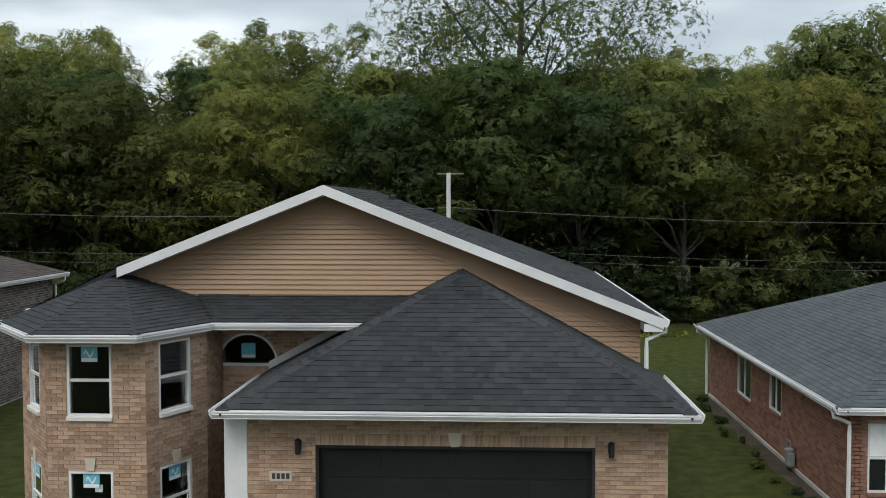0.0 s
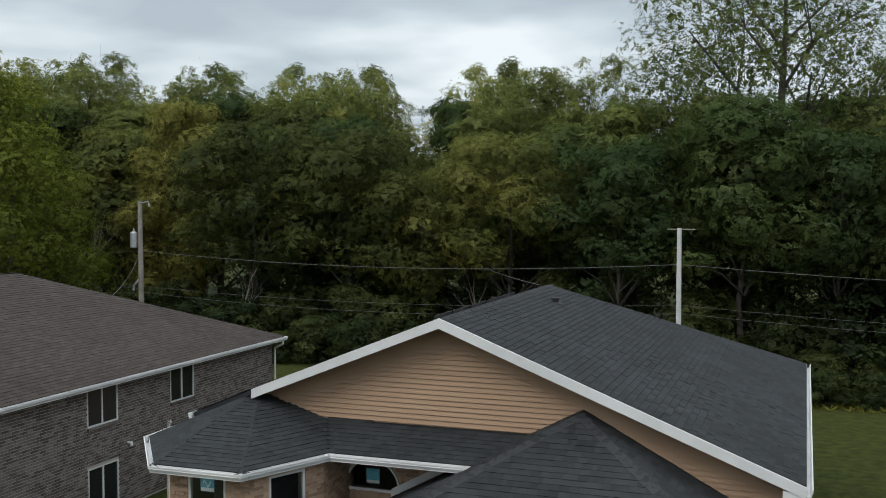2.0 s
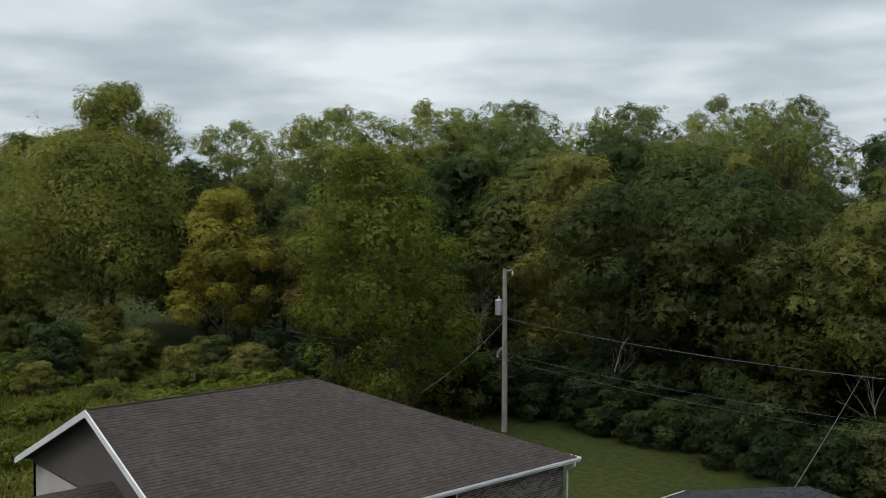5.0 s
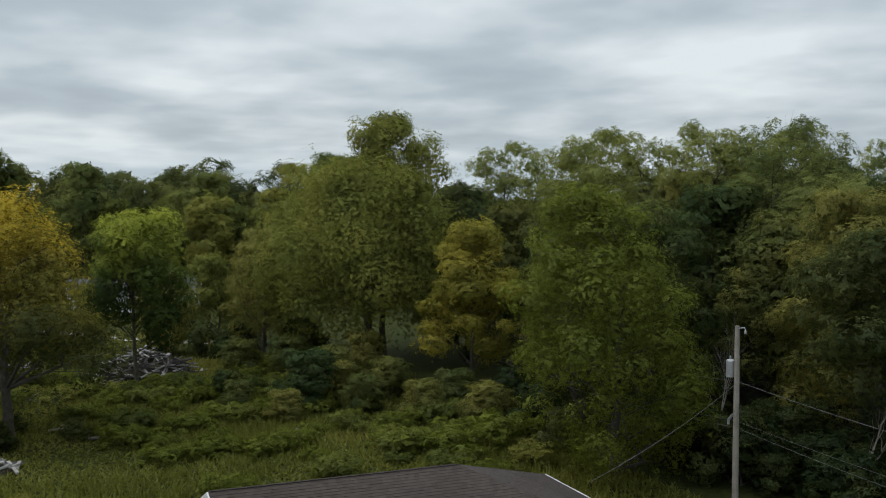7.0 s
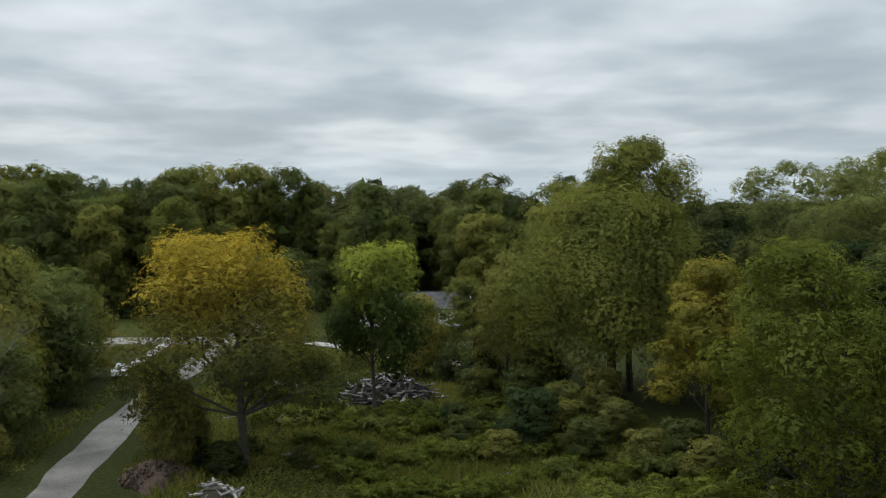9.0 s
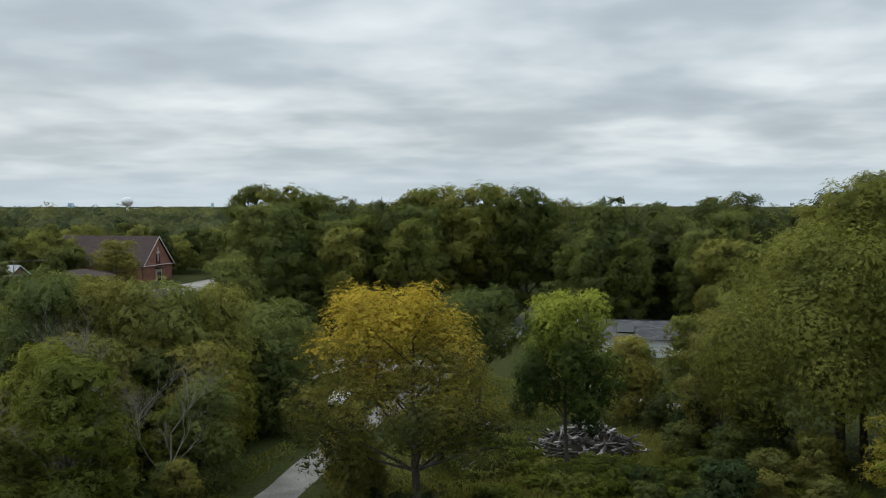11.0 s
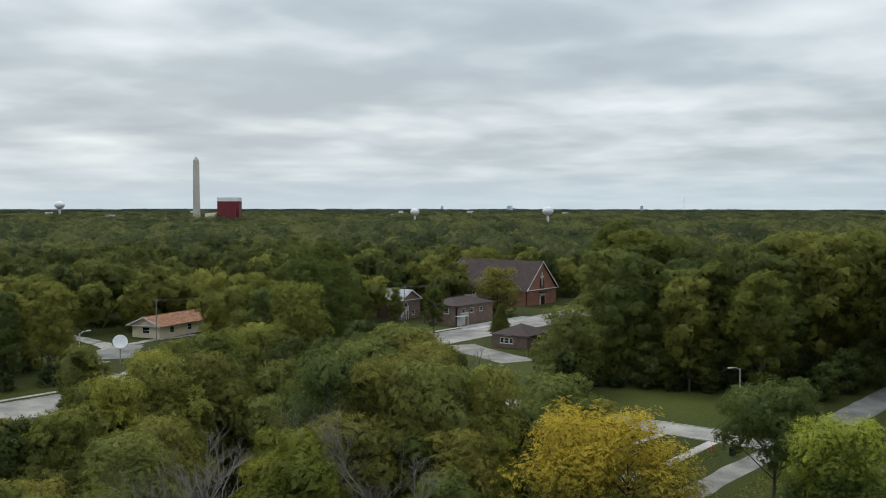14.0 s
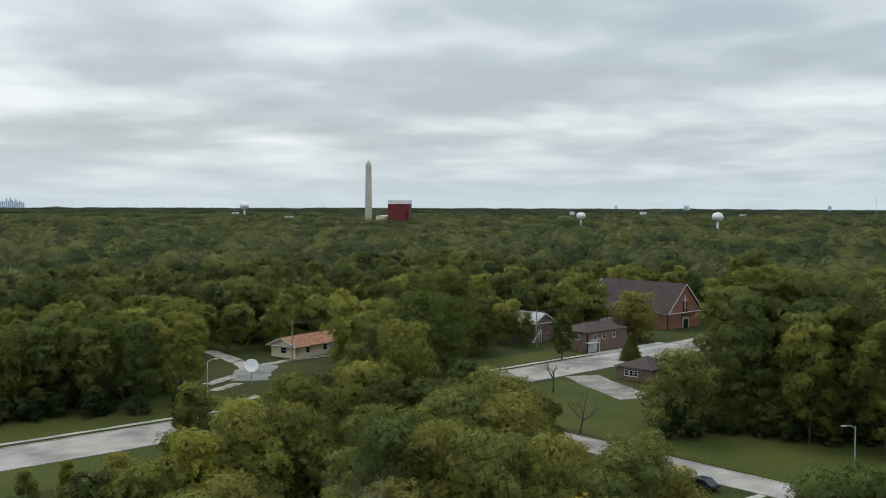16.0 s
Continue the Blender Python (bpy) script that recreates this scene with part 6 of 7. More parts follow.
for k in range(6):
    Geo().box(-14 + k * 5.4, -14.25, 4, -12.2 + k * 5.4, -14.05, 29).make("pilaster", M["redmetal"], pl)


def water_tower(x, y, h, rad, label):
    r = root("water_tower", x, y, 0, 0, label, "water tower")
    tagged(r, group="far water towers")
    Geo().lathe([(rad * 0.30, 0), (rad * 0.22, 3), (rad * 0.22, h - rad)], (x, y, 0), 14).make("stem", M["farwhite"], r)
    Geo().lathe([(rad * 0.2, -rad * 0.8), (rad * 0.7, -rad * 0.6), (rad, -rad * 0.1), (rad, rad * 0.1), (rad * 0.75, rad * 0.55), (rad * 0.3, rad * 0.75), (0.05, rad * 0.8)], (x, y, h - 0.2 * rad), 20).make("tank", M["farwhite"], r, smooth=True)


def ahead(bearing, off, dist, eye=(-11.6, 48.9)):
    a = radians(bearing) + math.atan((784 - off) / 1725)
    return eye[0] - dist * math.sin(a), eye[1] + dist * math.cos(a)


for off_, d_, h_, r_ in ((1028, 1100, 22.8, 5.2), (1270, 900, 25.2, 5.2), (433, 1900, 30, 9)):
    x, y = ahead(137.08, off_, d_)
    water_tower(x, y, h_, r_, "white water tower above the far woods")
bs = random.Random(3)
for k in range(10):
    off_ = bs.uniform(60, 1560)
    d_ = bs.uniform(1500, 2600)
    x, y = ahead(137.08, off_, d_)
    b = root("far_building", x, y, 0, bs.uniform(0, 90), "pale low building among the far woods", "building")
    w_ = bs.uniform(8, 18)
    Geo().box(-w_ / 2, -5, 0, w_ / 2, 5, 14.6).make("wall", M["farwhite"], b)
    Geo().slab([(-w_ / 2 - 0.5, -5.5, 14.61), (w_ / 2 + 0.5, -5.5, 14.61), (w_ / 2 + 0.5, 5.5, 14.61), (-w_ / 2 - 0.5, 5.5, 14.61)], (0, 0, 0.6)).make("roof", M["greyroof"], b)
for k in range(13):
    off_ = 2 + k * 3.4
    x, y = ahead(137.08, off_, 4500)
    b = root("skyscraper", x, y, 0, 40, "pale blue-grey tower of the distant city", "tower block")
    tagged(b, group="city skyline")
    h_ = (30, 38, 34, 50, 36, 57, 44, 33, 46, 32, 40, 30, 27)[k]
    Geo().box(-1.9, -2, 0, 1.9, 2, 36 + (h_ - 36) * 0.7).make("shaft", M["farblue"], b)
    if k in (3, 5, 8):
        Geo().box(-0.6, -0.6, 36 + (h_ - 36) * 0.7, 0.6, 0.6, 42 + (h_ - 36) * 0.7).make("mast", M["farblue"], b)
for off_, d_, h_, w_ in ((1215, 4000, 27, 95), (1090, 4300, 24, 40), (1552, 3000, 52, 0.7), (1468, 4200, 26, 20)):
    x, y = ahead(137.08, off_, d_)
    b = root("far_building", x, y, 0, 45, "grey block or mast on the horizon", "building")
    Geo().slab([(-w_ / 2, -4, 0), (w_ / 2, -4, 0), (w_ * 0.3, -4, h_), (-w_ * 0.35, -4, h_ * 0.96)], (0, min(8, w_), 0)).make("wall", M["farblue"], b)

# ---------------------------------------------------------------- tall grass of the meadow
def tall_grass(n, x0, x1, y0, y1, seed, h0, h1):
    rg = np.random.default_rng(seed)
    x, y = x0 + (x1 - x0) * rg.random(n), y0 + (y1 - y0) * rg.random(n)
    keep = (y < 47 + (x + 40) * 0.05) & ~((y < 4.8) & (y > -2))
    x, y = x[keep], y[keep]
    n = len(x)
    patch = 0.6 + 0.4 * np.sin(x * 0.21 + 1) * np.sin(y * 0.27)
    h = (h0 + (h1 - h0) * rg.random(n)) * patch
    a = rg.random(n) * 6.283
    w = 0.05 + 0.09 * rg.random(n)
    lean = rg.normal(size=(n, 2)) * 0.22
    p = np.stack([x, y, 0 * x], 1)
    side = np.stack([np.cos(a) * w, np.sin(a) * w, 0 * a], 1)
    tip = p + np.stack([lean[:, 0], lean[:, 1], h], 1)
    co = np.stack([p - side, p + side, tip], 1).reshape(-1, 3)
    me = array_mesh("tall_grass", co, 3)
    me.materials.append(M["grass"])
    return tagged(new("tall_grass", me), "tall yellow-green meadow grass", "grass", kind="stuff")


tall_grass(64000, -90, -33, 8, 50, 71, 0.25, 0.85)
tall_grass(26000, -118, -60, -4.5, 34, 72, 0.2, 0.6)
tall_grass(7000, -34, 44, 48.2, 53, 73, 0.15, 0.45)


# ---------------------------------------------------------------- trees
def crown_way(rng, lobes, p, d):
    """Leaves turn to the light: outwards from their lobe and from the whole crown, with some scatter."""
    mid = (lobes[:, :3] * lobes[:, 3:4]).sum(0) / lobes[:, 3].sum()
    out = (p - mid) / np.array([1.0, 1.0, 1.2])
    out /= np.linalg.norm(out, axis=1)[:, None] + 1e-9
    return d * 0.75 + out * 0.45 + rng.normal(size=p.shape) * 0.15 + np.array([0, 0, 0.12])


def leaf_sprays(rng, lobes, n, size, droop=0.0, under=0.4):
    """n leaf sprays, three-cornered, on the shells of the lobes (x, y, z, rx, ry, rz)."""
    lobes = np.asarray(lobes, float)
    area = lobes[:, 3] * lobes[:, 4] + lobes[:, 3] * lobes[:, 5]
    k = rng.choice(len(lobes), n, p=area / area.sum())
    d = rng.normal(size=(n, 3))
    d /= np.linalg.norm(d, axis=1)[:, None]
    low = (d[:, 2] < -0.15) & (rng.random(n) > under)
    d[low, 2] *= -1
    r = 1.05 - 0.34 * rng.random(n) ** 1.6 + 0.06 * rng.normal(size=n)
    r *= 1 + 0.16 * np.sin(d[:, 0] * 6 + k * 1.7) * np.sin(d[:, 1] * 5 + 2.3 * k) + 0.10 * np.sin(d[:, 2] * 11 + k)
    p = lobes[k, :3] + d * lobes[k, 3:6] * r[:, None]
    p[:, 2] -= droop * rng.random(n) ** 2
    nrm = d * 0.9 + rng.normal(size=(n, 3)) * 0.32 + np.array([0, 0, 0.45])
    nrm /= np.linalg.norm(nrm, axis=1)[:, None]
    t = np.cross(nrm, rng.normal(size=(n, 3)))
    if droop:
        t = t * 0.5 + np.array([0, 0, -0.8])
        t -= nrm * (t * nrm).sum(1)[:, None]
    t /= np.linalg.norm(t, axis=1)[:, None] + 1e-9
    b = np.cross(nrm, t)
    s = size * 1.75 * (0.6 + 0.8 * rng.random(n))[:, None]
    w = 0.42 + 0.2 * rng.random(n)[:, None]
    co = np.stack([p - t * s * 0.3 + b * s * w, p - t * s * 0.5 - b * s * w * 0.7, p + t * s * 0.62], 1)
    return co.reshape(-1, 3), crown_way(rng, lobes, p, d)


def inner_sprays(rng, lobes, n, size):
    """Broader sprays deeper in the lobes, turned outwards, that close the crown behind the outer leaves."""
    lobes = np.asarray(lobes, float)
    area = lobes[:, 3] * lobes[:, 4] + lobes[:, 3] * lobes[:, 5]
    k = rng.choice(len(lobes), n, p=area / area.sum())
    d = rng.normal(size=(n, 3))
    d /= np.linalg.norm(d, axis=1)[:, None]
    r = 0.55 + 0.25 * rng.random(n)
    p = lobes[k, :3] + d * lobes[k, 3:6] * r[:, None]
    nrm = d + rng.normal(size=(n, 3)) * 0.22
    nrm /= np.linalg.norm(nrm, axis=1)[:, None]
    t = np.cross(nrm, rng.normal(size=(n, 3)))
    t /= np.linalg.norm(t, axis=1)[:, None] + 1e-9
    b = np.cross(nrm, t)
    s = size * (0.7 + 0.6 * rng.random(n))[:, None]
    return np.stack([p - t * s * 0.4 + b * s * 0.45, p - t * s * 0.5 - b * s * 0.4, p + t * s * 0.6], 1).reshape(-1, 3), crown_way(rng, lobes, p, d)


def crown_lobes(rng, h, base, width, shape, count, lob=1.0):
    """Lobes that make up an uneven crown from height base to h."""
    out = []
    skew = rng.normal(size=2) * 0.06 * width
    for i in range(count):
        f = ((i + 0.5) / count) ** 0.8
        if shape == "round":
            R = math.sin(math.pi * (0.16 + 0.76 * f)) ** 0.6
        elif shape == "spread":
            R = 0.6 + 0.4 * math.sin(math.pi * (0.2 + 0.65 * f))
            R *= 1 if f < 0.8 else 0.85
        elif shape == "dome":
            R = (1 - 0.62 * f ** 1.7) * (0.78 + 0.22 * min(1.0, f / 0.25))
        elif shape == "tall":
            R = math.sin(math.pi * (0.22 + 0.72 * f)) ** 0.8
        else:
            R = 1.05 - 0.75 * f
        a = i * 2.39996 + rng.normal() * 0.5
        rl = width * (0.105 + 0.085 * rng.random()) * (0.7 + 0.5 * R) * lob
        dist = max(0.0, R * width / 2 - rl * 0.7) * (0.55 + 0.5 * rng.random())
        z = base + (h - base) * f + rng.normal() * 0.03 * h
        z = min(z, h - rl * 0.8 * (0.6 + 0.5 * rng.random()))
        out.append((dist * math.cos(a) + skew[0] * f, dist * math.sin(a) + skew[1] * f, z, rl, rl * (0.85 + 0.3 * rng.random()), rl * (0.62 + 0.25 * rng.random()) * (1.0 if lob > 0.8 else 1.35)))
    out.append((0, 0, base + (h - base) * 0.5, width * 0.25, width * 0.25, (h - base) * 0.34))
    return out


def limbs(rng, lobes, h, base, girth, bends=3, twigs=0, sides=5):
    g = Geo()
    lean = Vector((rng.normal() * 0.25, rng.normal() * 0.25, 0))
    spine = [Vector((0, 0, -0.15)) + lean * f * f + Vector((rng.normal() * 0.08, rng.normal() * 0.08, 0)) * (f > 0) + Vector((0, 0, h * 0.82 * f)) for f in np.linspace(0, 1, 7)]
    g.tube(spine, [girth * (1.25 if i == 0 else 1.0) * (1 - 0.86 * i / 6) for i in range(7)], sides + 2)
    mains = []
    step = max(2, len(lobes) // 14) if h > 6 else 5
    for i, lb in enumerate(lobes):
        if i % step and (h <= 6 or i % 2):
            continue
        c = Vector(lb[:3])
        z = max(base * 0.75, c.z - 0.75 * math.hypot(c.x, c.y) - 0.8)
        f = min(1.0, z / (h * 0.82))
        s = spine[0].lerp(spine[-1], f)
        r0 = girth * 0.5 * (1 - 0.75 * f)
        if i % step and mains:
            # a lesser limb leaves the nearest main one
            s, r0 = min(mains, key=lambda q: (q[0] - c).length)
            r0 *= 0.55
        m = s.lerp(c, 0.5) + Vector((rng.normal() * 0.3, rng.normal() * 0.3, 0.35))
        if not i % step:
            mains.append((m, r0 * 0.7))
        g.tube([s, m, c], [r0, r0 * 0.7, r0 * 0.25], 4, False)
        for _ in range(twigs):
            e_ = c + Vector((rng.normal() * lb[3] * 0.6, rng.normal() * lb[4] * 0.6, abs(rng.normal()) * lb[5] * 0.7))
            g.tube([m.lerp(c, 0.7), (m + e_) / 2 + Vector((0, 0, 0.2)), e_], [r0 * 0.3, r0 * 0.2, r0 * 0.06], 3, False)
    return g


TREES = {}


def tree_kind(key, seed, h, base, width, shape, count, leaves, size, mat, girth=0.22, droop=0.0, label="", twigs=0, bark="bark", name="tree", under=0.4, fill=0.2, lob=0.88, fork=0.0):
    """A tree of its own build, kept at the side as the first of its kind; planted copies share its meshes."""
    rng = np.random.default_rng(seed)
    leaves, size = (int(leaves * 0.94), size * 1.03) if leaves > 10500 else (int(leaves * 0.77), size * 1.12)
    lobes = crown_lobes(rng, h, base, width, shape, count, lob)
    r = new(name)
    tagged(r, label, "tree" if name != "bush" else "bush")
    limbs(rng, lobes, h, max(base, fork * h), girth, twigs=twigs).make("trunk", M[bark], r)
    if leaves:
        inner = int(leaves * fill)
        (ca, na), (cb, nb) = leaf_sprays(rng, lobes, leaves, size, droop, under), inner_sprays(rng, lobes, inner, size * 2.1)
        me = array_mesh("crown", np.concatenate([ca, cb]), 3, solid=np.arange(leaves + inner) >= leaves, nrm=np.concatenate([na, nb]))
        me.materials.append(M[mat])
        ob = new("crown", me)
        ob.parent = r
    TREES[key] = [r, False, h]
    return r


PLANT = random.Random(5)


def plant(key, x, y, h=None, turn=None, wide=1.0, label="", group=""):
    r, used, h0 = TREES[key]
    s = (h or h0) / h0
    m = pose(x, y, 0, 0, 0, PLANT.uniform(0, 360) if turn is None else turn) @ Matrix.Diagonal((s * wide, s * wide, s, 1))
    if not used:
        r.matrix_basis = m
        TREES[key][1] = True
        ob = r
        ob.rotation_mode = "XYZ"
    else:
        c = {}
        for o in (r, *r.children):
            k = o.copy()
            scene.collection.objects.link(k)
            c[o] = k
            if o is not r:
                k.parent = c[r]
        ob = c[r]
        ob.matrix_basis = m
    return tagged(ob, label, group=group or ("bushes of the meadow and the wood's edge" if key.startswith("shrub") else "trees of the woods and meadow"))


# kinds near the camera
WOOD = "leafy green deciduous tree in the wood"
tree_kind("oak_a", 11, 16, 1.6, 11.5, "dome", 44, 10000, 0.235, "leaf", 0.24, label=WOOD, twigs=1)
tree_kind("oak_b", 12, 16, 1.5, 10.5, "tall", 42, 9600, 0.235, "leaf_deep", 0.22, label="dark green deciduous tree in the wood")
tree_kind("oak_c", 13, 16, 2.0, 11.5, "dome", 40, 9600, 0.235, "leaf_olive", 0.22, label="olive green deciduous tree in the wood", twigs=1)
tree_kind("oak_d", 19, 16, 1.8, 12.5, "round", 46, 10000, 0.235, "leaf_olive", 0.22, label="broad olive green tree in the wood", twigs=1)
tree_kind("ash", 14, 16, 2.0, 10.0, "tall", 40, 8000, 0.24, "leaf_pale", 0.18, label="fresh yellow-green tree in the wood")
tree_kind("poplar", 15, 23, 8.0, 11.0, "round", 60, 5600, 0.29, "leaf_pale", 0.30, label="tall airy pale green tree with gaps in its crown", twigs=2, fill=0.06, lob=0.6)
tree_kind("rust", 16, 14, 2.5, 9.5, "round", 30, 5760, 0.28, "leaf_rust", 0.2, label="tree turning brownish in the wood", twigs=2)
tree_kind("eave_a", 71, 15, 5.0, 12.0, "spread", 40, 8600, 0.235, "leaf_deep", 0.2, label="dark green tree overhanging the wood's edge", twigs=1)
tree_kind("eave_b", 72, 15, 5.5, 12.0, "round", 40, 8600, 0.235, "leaf", 0.2, label="green tree overhanging the wood's edge", twigs=1)
tree_kind("eave_c", 73, 15, 6.0, 11.0, "dome", 38, 8600, 0.235, "leaf_olive", 0.2, label="olive green tree overhanging the wood's edge", twigs=1)
tree_kind("back_a", 61, 18, 3.0, 12.5, "dome", 36, 3500, 0.45, "leaf", 0.26, label=WOOD)
tree_kind("back_b", 62, 18, 3.0, 12.0, "round", 36, 3500, 0.45, "leaf_olive", 0.26, label="olive green deciduous tree in the wood")
tree_kind("copse_a", 63, 11, 0.8, 9.5, "dome", 30, 4200, 0.28, "copse", 0.16, label="bushy green tree in the wood beside the lane", lob=1.05)
tree_kind("copse_b", 64, 11, 0.8, 9.0, "round", 30, 4200, 0.28, "copse_olive", 0.16, label="bushy olive green tree in the wood beside the lane", lob=1.05)
tree_kind("copse_c", 65, 11, 0.8, 8.5, "dome", 30, 4200, 0.28, "copse_lime", 0.16, label="bushy yellow-green tree in the wood beside the lane", lob=1.05)
tree_kind("copse_d", 66, 11, 0.8, 9.5, "round", 30, 4200, 0.28, "copse_deep", 0.16, label="bushy dark green tree in the wood beside the lane", lob=1.05)
tree_kind("shrub", 17, 4.0, 0.3, 5.4, "dome", 16, 1584, 0.24, "leaf", 0.07, label="leafy green shrub at the wood's edge", name="bush")
tree_kind("shrub_deep", 20, 4.0, 0.3, 5.4, "dome", 14, 900, 0.24, "leaf_under", 0.07, label="green undergrowth with the wood's shade put into its dark leaf colour", name="bush")
tree_kind("shrub_weed", 28, 2.0, 0.1, 4.6, "spread", 16, 760, 0.24, "leaf_lime", 0.03, label="low green weeds in the meadow", name="bush", lob=0.6)
tree_kind("shrub_pale", 18, 2.0, 0.1, 4.6, "spread", 16, 760, 0.24, "copse", 0.03, label="pale green brush in the meadow", name="bush")
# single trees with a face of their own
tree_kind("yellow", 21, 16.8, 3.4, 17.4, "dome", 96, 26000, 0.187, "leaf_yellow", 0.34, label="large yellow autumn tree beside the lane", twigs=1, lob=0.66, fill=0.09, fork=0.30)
tree_kind("lime", 22, 14.8, 4.6, 10.0, "round", 52, 11000, 0.22, "leaf_bright_top", 0.2, lob=0.8, label="bright green tree by the timber heap")
tree_kind("big", 23, 19.6, 4.6, 27.0, "dome", 140, 60000, 0.195, "leaf_willow", 0.5, droop=0.8, fork=0.34, label="very wide pale green willow-like tree", twigs=1, lob=0.66)
tree_kind("plume", 38, 24.6, 10.0, 13.0, "round", 60, 19000, 0.225, "leaf_willow", 0.34, label="tall pale green tree rising behind the wide one", twigs=2, fill=0.18, lob=0.7)
tree_kind("layered", 24, 13.6, 6.4, 11.0, "spread", 32, 8000, 0.25, "copse_deep", 0.24, label="dark green tree with a bare trunk and layered crown")
tree_kind("ytwo", 25, 14.2, 3.0, 8.6, "dome", 32, 9000, 0.21, "leaf_gold", 0.2, label="yellowing tree at the meadow's edge")
tree_kind("light", 26, 16.4, 0.8, 11.0, "tall", 80, 25000, 0.148, "leaf_lime", 0.24, label="light green tree leafy to the ground beside the pole", lob=0.7)
tree_kind("giant", 27, 29, 5.0, 23.5, "round", 130, 27000, 0.225, "leaf_olive", 0.55, label="giant airy cottonwood tree behind the new house", twigs=2, fill=0.06, lob=0.58, fork=0.3)
tree_kind("cotton", 37, 22, 4.0, 17.0, "round", 60, 7000, 0.42, "copse", 0.3, label="tall airy pale green tree above the wood", twigs=1, fill=0.1, lob=0.7)
tree_kind("edge_a", 35, 21, 4.0, 12.5, "dome", 32, 3000, 0.52, "copse_deep", 0.28, label="tall dark green tree at the edge of the far wood")
tree_kind("edge_b", 36, 21, 3.0, 12.5, "round", 32, 3000, 0.52, "copse", 0.28, label="tall green tree at the edge of the far wood")

rnd = random.Random(77)
NEARK = ["oak_a", "oak_b", "oak_c", "oak_d", "oak_a", "ash"]
BACKK = ["back_a", "back_b", "back_a"]
# wood behind the houses, row by row, taller towards the back
def limit(x, y):
    """How high the wood rises at a place: it grows taller with its depth, with one lower gap."""
    far_, bear = math.hypot(x, y), math.degrees(math.atan2(-x, y))
    return (0.145 * far_ + 6.9) * (0.76 if abs(bear - 19.0) < 2.3 else 0.9 if 33 < bear < 37 else 1.0)


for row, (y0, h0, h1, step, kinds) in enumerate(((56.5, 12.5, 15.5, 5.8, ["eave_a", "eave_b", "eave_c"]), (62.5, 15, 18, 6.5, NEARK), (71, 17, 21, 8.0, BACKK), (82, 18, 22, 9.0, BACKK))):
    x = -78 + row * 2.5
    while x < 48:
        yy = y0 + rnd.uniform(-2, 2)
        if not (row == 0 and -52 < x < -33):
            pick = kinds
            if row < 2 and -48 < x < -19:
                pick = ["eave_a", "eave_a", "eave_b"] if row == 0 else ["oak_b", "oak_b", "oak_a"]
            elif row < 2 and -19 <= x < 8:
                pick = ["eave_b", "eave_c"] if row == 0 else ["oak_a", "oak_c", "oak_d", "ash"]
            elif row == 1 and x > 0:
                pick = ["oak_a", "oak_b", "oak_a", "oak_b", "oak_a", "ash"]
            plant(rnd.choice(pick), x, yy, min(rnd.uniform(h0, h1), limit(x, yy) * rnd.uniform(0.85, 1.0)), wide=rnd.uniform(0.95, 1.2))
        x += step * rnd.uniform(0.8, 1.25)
for x, y, h in ((-26, 93, 23.5), (-33, 95, 23.5), (-45, 92, 25), (-52, 86, 25), (-59, 78, 24.5), (-66, 74, 24), (-50, 80, 24), (-62, 90, 25.5), (-72, 84, 24.5), (-80.5, 68, 23.8), (-73, 70, 23), (-88, 74, 23.5), (-97, 66, 23),
                (12, 86, 22), (28, 84, 24), (37, 78, 25), (-106, 78, 23), (-38, 88, 24.5), (-19, 84, 22)):
    plant("poplar", x, y, min(h, limit(x, y) + 1.2), wide=1.15)
for x, y, h in ((-37, 77, 20.4), (-33, 78, 20.3), (-30.4, 76, 19.6), (-41.5, 79, 19.0)):
    plant("poplar", x, y, h, wide=0.9)
plant("giant", 1.8, 67, 29, turn=40)
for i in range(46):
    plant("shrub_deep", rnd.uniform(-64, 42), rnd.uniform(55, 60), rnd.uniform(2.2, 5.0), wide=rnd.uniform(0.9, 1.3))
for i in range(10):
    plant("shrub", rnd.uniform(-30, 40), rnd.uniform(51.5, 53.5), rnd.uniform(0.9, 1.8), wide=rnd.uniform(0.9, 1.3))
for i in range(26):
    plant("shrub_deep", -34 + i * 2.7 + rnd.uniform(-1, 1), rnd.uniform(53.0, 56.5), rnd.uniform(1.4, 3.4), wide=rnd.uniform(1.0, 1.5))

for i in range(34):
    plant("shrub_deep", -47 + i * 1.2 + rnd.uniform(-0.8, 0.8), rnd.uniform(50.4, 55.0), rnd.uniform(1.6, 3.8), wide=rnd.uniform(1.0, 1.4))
plant("light", -39.5, 45.4, wide=1.12)
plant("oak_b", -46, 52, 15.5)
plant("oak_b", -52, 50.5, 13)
plant("ytwo", -64.0, 47.3, wide=1.15)
plant("rust", -56, 53, 13)
plant("big", -84, 45, wide=1.05)
plant("plume", -86.5, 47.5, turn=60)
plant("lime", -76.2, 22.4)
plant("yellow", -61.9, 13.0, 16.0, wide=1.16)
plant("layered", -93.8, 12.0)
for x, y, h in ((-60.8, 8.6, 6.4), (-63.5, 9.2, 5.0), (-66.5, 6.4, 6.6), (-70.5, 5.9, 6.0)):
    plant("copse_b", x, y, h, wide=0.8)
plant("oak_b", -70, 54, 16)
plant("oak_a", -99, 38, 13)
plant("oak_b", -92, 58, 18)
plant("copse_d", -98, 27.8, 8)
plant("copse_a", -103, 20, 7)
plant("shrub_deep", -92, 30, 4)
plant("shrub_deep", -97, 16.5, 3)
plant("copse_b", -96, 27, 9)
plant("copse_a", -105, 34, 10)
plant("rust", -70, 60, 12)
